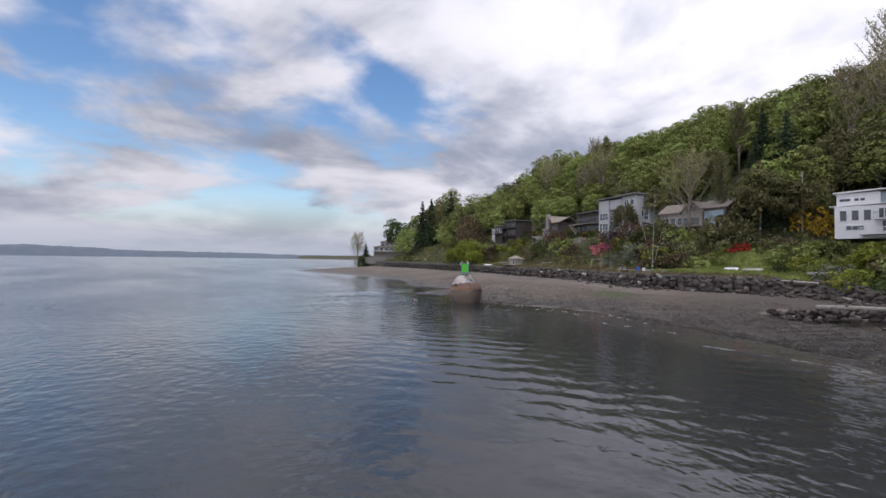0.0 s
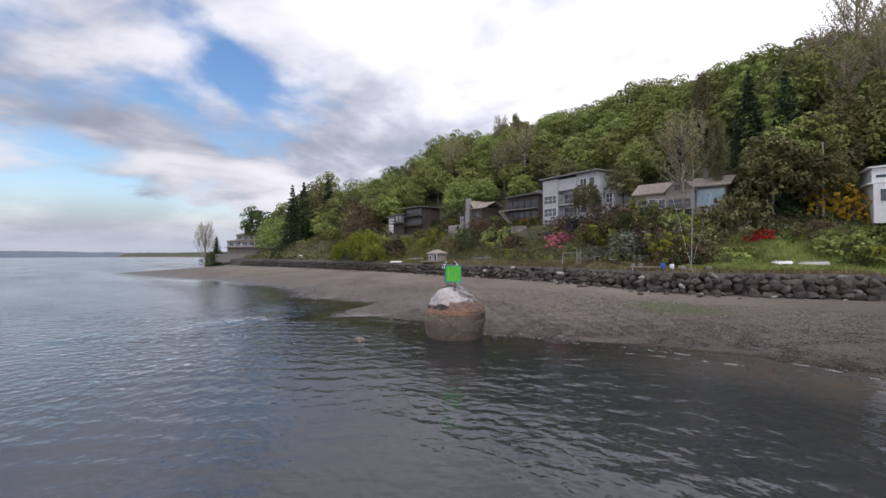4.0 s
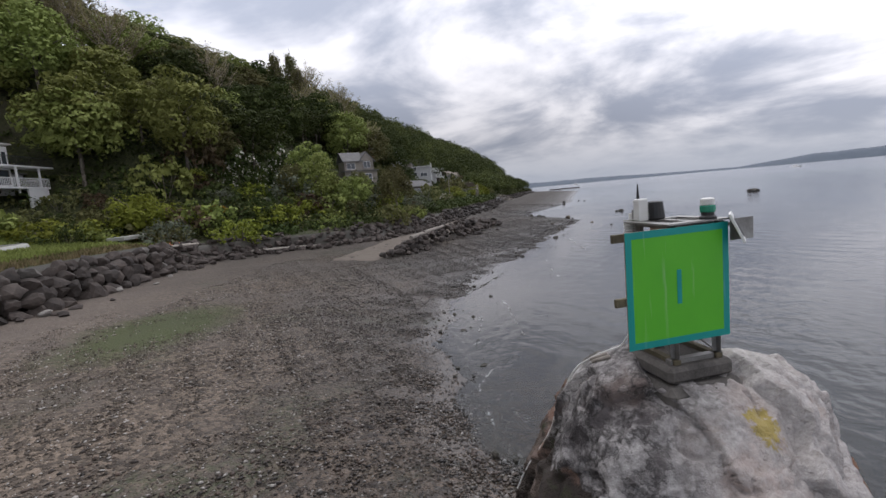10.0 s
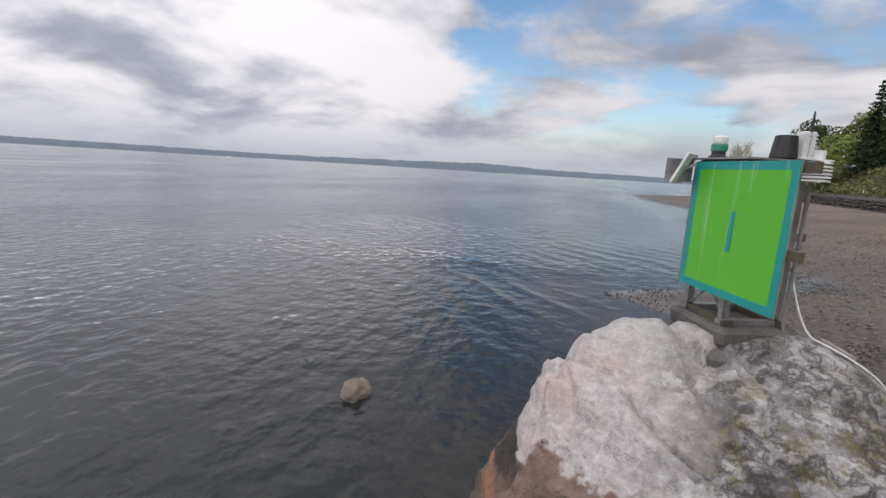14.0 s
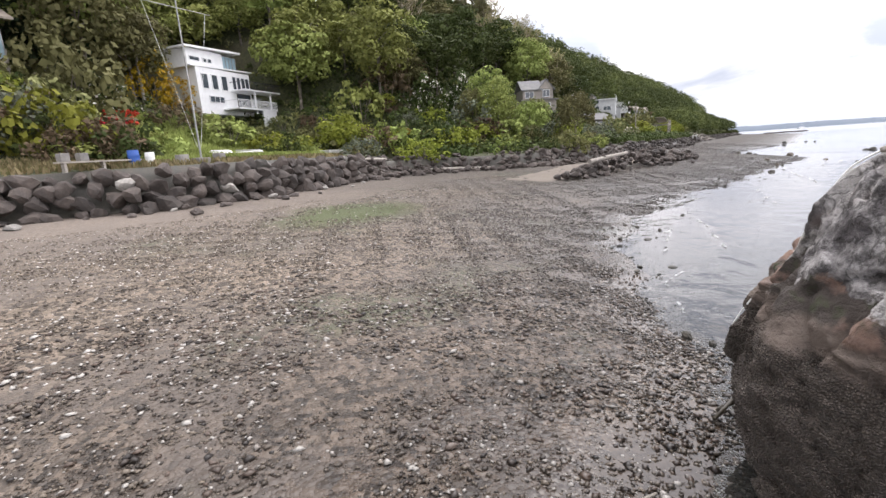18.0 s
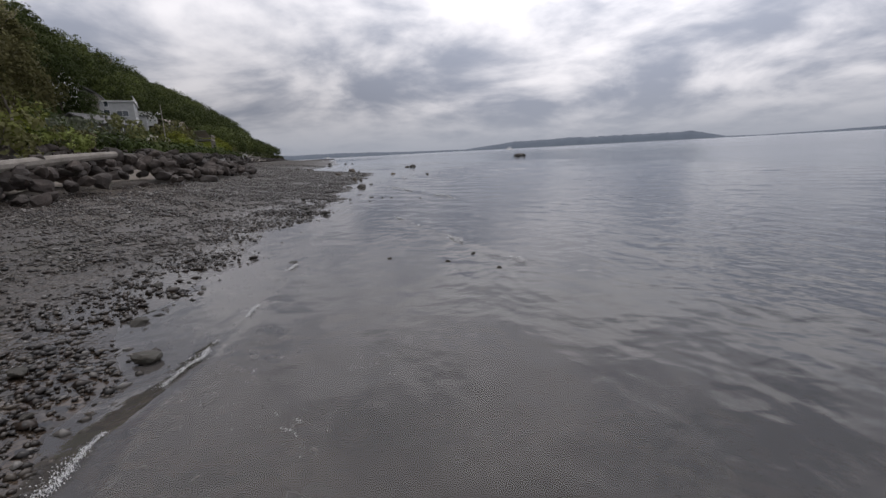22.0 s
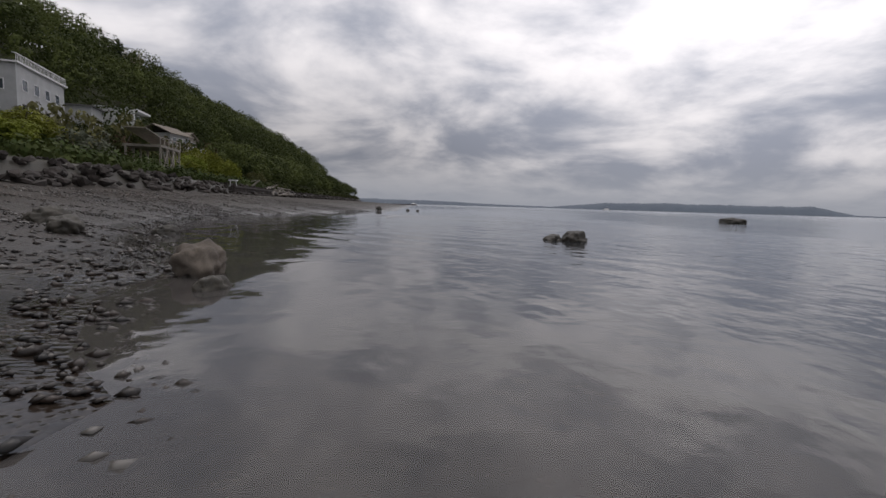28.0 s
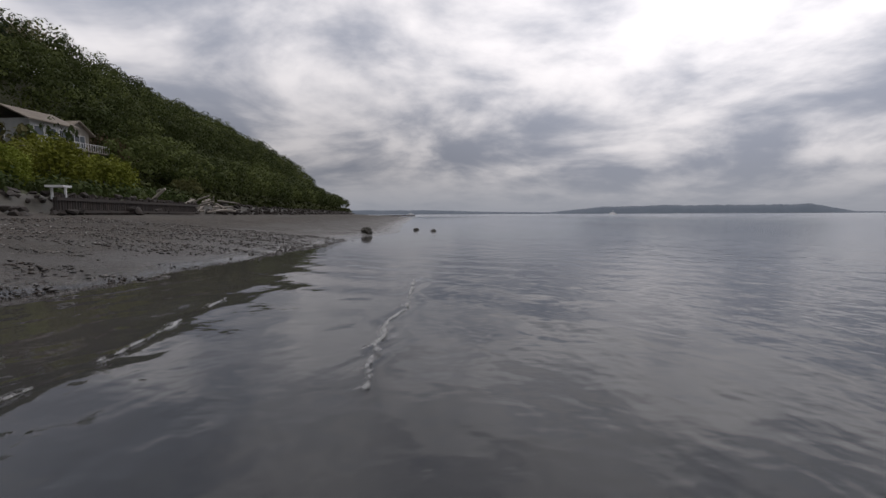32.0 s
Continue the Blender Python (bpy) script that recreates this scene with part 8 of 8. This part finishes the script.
def barrel(x, y, material, label, hgt=0.9, r=0.3):
    t = thing("barrel", label, "barrel", pose(x, y, on_ground(x, y)))
    part("body", Geo().lathe([(r * 0.92, 0), (r, 0.05), (r, hgt * 0.3), (r * 1.04, hgt * 0.33), (r, hgt * 0.36), (r, hgt * 0.64), (r * 1.04, hgt * 0.67), (r, hgt * 0.7), (r, hgt - 0.05), (r * 0.92, hgt)], 16), material, t, smooth=True)
    part("rim", Geo().lathe([(r * 0.9, hgt), (r * 0.95, hgt), (r * 0.95, hgt + 0.03), (r * 0.9, hgt + 0.03)], 16), material, t)


barrel(31.6, -7.4, BLUE, "blue plastic barrel beside a bench")
barrel(31.8, -8.4, PLASTIC, "white plastic barrel beside a bench", 0.75, 0.26)
bench = thing("bench", "low grey plank bench on posts", "bench", pose(31.4, -5.6, on_ground(31.4, -5.6), 0, 0, -82))
part("plank", Geo().box(-2.2, 2.2, -0.2, 0.2, 0.38, 0.46), DRIFT, bench)
for k in (-1.9, 0, 1.8):
    part("leg", Geo().box(k, k + 0.12, -0.15, 0.15, -0.1, 0.38), DRIFT, bench)
for k in (-1.8, -0.9):
    solid("planter", Geo().box(-0.22, 0.22, -0.22, 0.22, 0, 0.42, None, 0.02), CONCRETE, "pale square planter on the bench", "planter", pose(31.4, -5.6, on_ground(31.4, -5.6) + 0.46, 0, 0, -82) @ Matrix.Translation((k, 0, 0)))
for k, (x, y) in enumerate(((31.0, -9.9), (31.3, -12.6))):
    solid("block", Geo().box(-0.3, 0.3, -0.3, 0.3, -0.1, 0.6, None, 0.03), CONCRETE, "pale concrete block by the flagpole", "block", pose(x, y, on_ground(x, y), 0, 0, 15 * k))
float_t = thing("dock_float", "long weathered white dock float on posts", "float", pose(40.4, -33.0, on_ground(40.4, -33.0), 0, 0, -72))
part("deck", Geo().box(-3.2, 3.2, -0.8, 0.8, 0.95, 1.3, None, 0.04), COVER, float_t)
for k in (-2.2, 1.9):
    part("post", Geo().rod((k, 0, -0.3), (k, 0, 0.95), 0.2, None, 10), COVER, float_t)
tbl = thing("garden_table", "small dark garden table and seat under a bush", "table", pose(38.0, 1.6, on_ground(38.0, 1.6), 0, 0, -80))
part("top", Geo().box(-0.5, 0.5, -0.4, 0.4, 0.68, 0.73), DRIFT, tbl)
for a, b in ((-0.45, -0.35), (0.38, -0.35), (-0.45, 0.3), (0.38, 0.3)):
    part("leg", Geo().box(a, a + 0.07, b, b + 0.07, -0.1, 0.68), SIDING_DARK, tbl)
solid("ball", Geo().lathe([(0.02, -0.28), (0.18, -0.22), (0.28, -0.1), (0.3, 0), (0.28, 0.1), (0.18, 0.22), (0.02, 0.28)], 14), BLACK, "dark round buoy on the grass", "buoy", Matrix.Translation((37.0, 0.4, on_ground(37.0, 0.4) + 0.26)), smooth=True)
hut = thing("hut", "small weathered beach hut with a shingled roof", "hut", pose(47.2, 49.6, on_ground(47.2, 49.6) + 0.5, 0, 0, -98))
walls(hut, 0, 3.6, 0, 2.6, -1.2, 1.7, SIDING_TAN)
part("roof", Geo().add([(-0.4, -0.4, 1.7), (4.0, -0.4, 1.7), (4.0, 3.0, 1.7), (-0.4, 3.0, 1.7), (1.0, 1.3, 2.6), (2.6, 1.3, 2.6)], [(3, 2, 1, 0), (0, 1, 5, 4), (1, 2, 5), (2, 3, 4, 5), (3, 0, 4)]), ROOF_WOOD, hut)
part("deck", Geo().box(-1.0, 4.2, -1.6, 0, -0.25, -0.05), DRIFT, hut)
window(hut, 0.5, 0.4, 0.8, 0.8, 0, 1, 1)
window(hut, 2.3, 0.0, 0.9, 1.5, 0, 1, 1, WHITE)
gh = thing("garden_shed", "low tan slatted garden shed on the slope", "shed", pose(57.5, 33.0, on_ground(57.5, 33.0), 0, 0, -95))
part("body", Geo().box(0.05, 2.95, 0.05, 1.95, 0, 1.5), SIDING_TAN, gh)
for k in range(5):
    part("rib", Geo().box(0.72 * k, 0.72 * k + 0.08, -0.02, 2.02, -0.1, 1.6), DRIFT, gh)
part("ridge", Geo().box(0, 3.0, -0.05, 2.05, 1.55, 1.65), DRIFT, gh)
for x, y in ((50.0, 36.0), (53.0, 60.0)):
    pth = Geo()
    for k in range(5):
        pth.box(-2.6 + 1.05 * k, -1.6 + 1.05 * k, -0.4, 0.5, -0.5 + 0.05 * k, 0.35 + 0.05 * k, Matrix.Rotation(0.05 * k, 4, "Z"), 0.06)
    solid("retaining_wall", pth, STONEWORK, "low grey stone retaining wall in the garden", "retaining wall", pose(x, y, on_ground(x, y), 0, 0, -98), kind="structure")
pst = thing("utility_pole", "grey wooden utility pole among the trees", "pole", pose(58.0, -22.0, on_ground(58.0, -22.0)))
part("pole", Geo().rod((0, 0, -0.5), (0, 0, 11.5), 0.16, 0.11, 10), DRIFT, pst)
part("crossarm", Geo().box(-0.9, 0.9, -0.06, 0.06, 10.6, 10.75), DRIFT, pst)
for x, y in ((21.0, -112.0), (58.0, -62.0)):
    p2 = thing("utility_pole", "slim grey pole on the slope", "pole", pose(x, y, on_ground(x, y)))
    part("pole", Geo().rod((0, 0, -0.5), (0, 0, 7.5), 0.11, 0.07, 8), DRIFT, p2)

# ---- craft far out on the water ----
barge = thing("barge", "long loaded barge pushed along far across the water", "barge", pose(-552, 6, 0, 0, 0, 89) @ Matrix.Diagonal((0.41, 0.41, 0.41, 1)))
part("hull", Geo().box(-120, 95, -12, 12, -1, 6), surface("barge_hull", (0.09, 0.07, 0.06), (0.20, 0.16, 0.13), 0.8, 0.05, 0.5, 0.1), barge)
for k in range(8):
    part("load", Geo().box(-115 + 25 * k, -95 + 25 * k, -9, 9, 6, 8.5 + (k % 3)), DRIFT, barge)
part("wheelhouse", Geo().box(70, 90, -8, 8, 6, 18).box(74, 84, -5, 5, 18, 24), SIDING_GREY, barge)
for x, y, s, lab in ((-420, -820, 1.0, "small white motor yacht far off"), (-700, 300, 0.9, "small white sailing boat far off"), (-150, -1500, 1.4, "small ferry near the far shore"), (-900, 1000, 1.0, "small white boat on the far water")):
    b = thing("motor_boat", lab, "boat", pose(x, y, 0, 0, 0, (x * 7) % 180))
    part("hull", Geo().prism([(-7 * s, 0.0), (6 * s, -0.2), (8 * s, 1.8 * s), (-7 * s, 1.4 * s)], -2 * s, 2 * s), WHITE, b)
    part("cabin", Geo().box(-4 * s, 3 * s, -1.5 * s, 1.5 * s, 1.4 * s, 3.6 * s, None, 0.2), WHITE, b)
    part("mast", Geo().rod((0, 0, 3.4 * s), (0, 0, 7.5 * s), 0.12 * s), WHITE, b)
spit = thing("breakwater", "thin dark breakwater line reaching into the water", "breakwater", kind="structure")
part("mole", Geo().box(-66, -28, -620, -614, -1, 1.1), ROCK_DARK, spit)
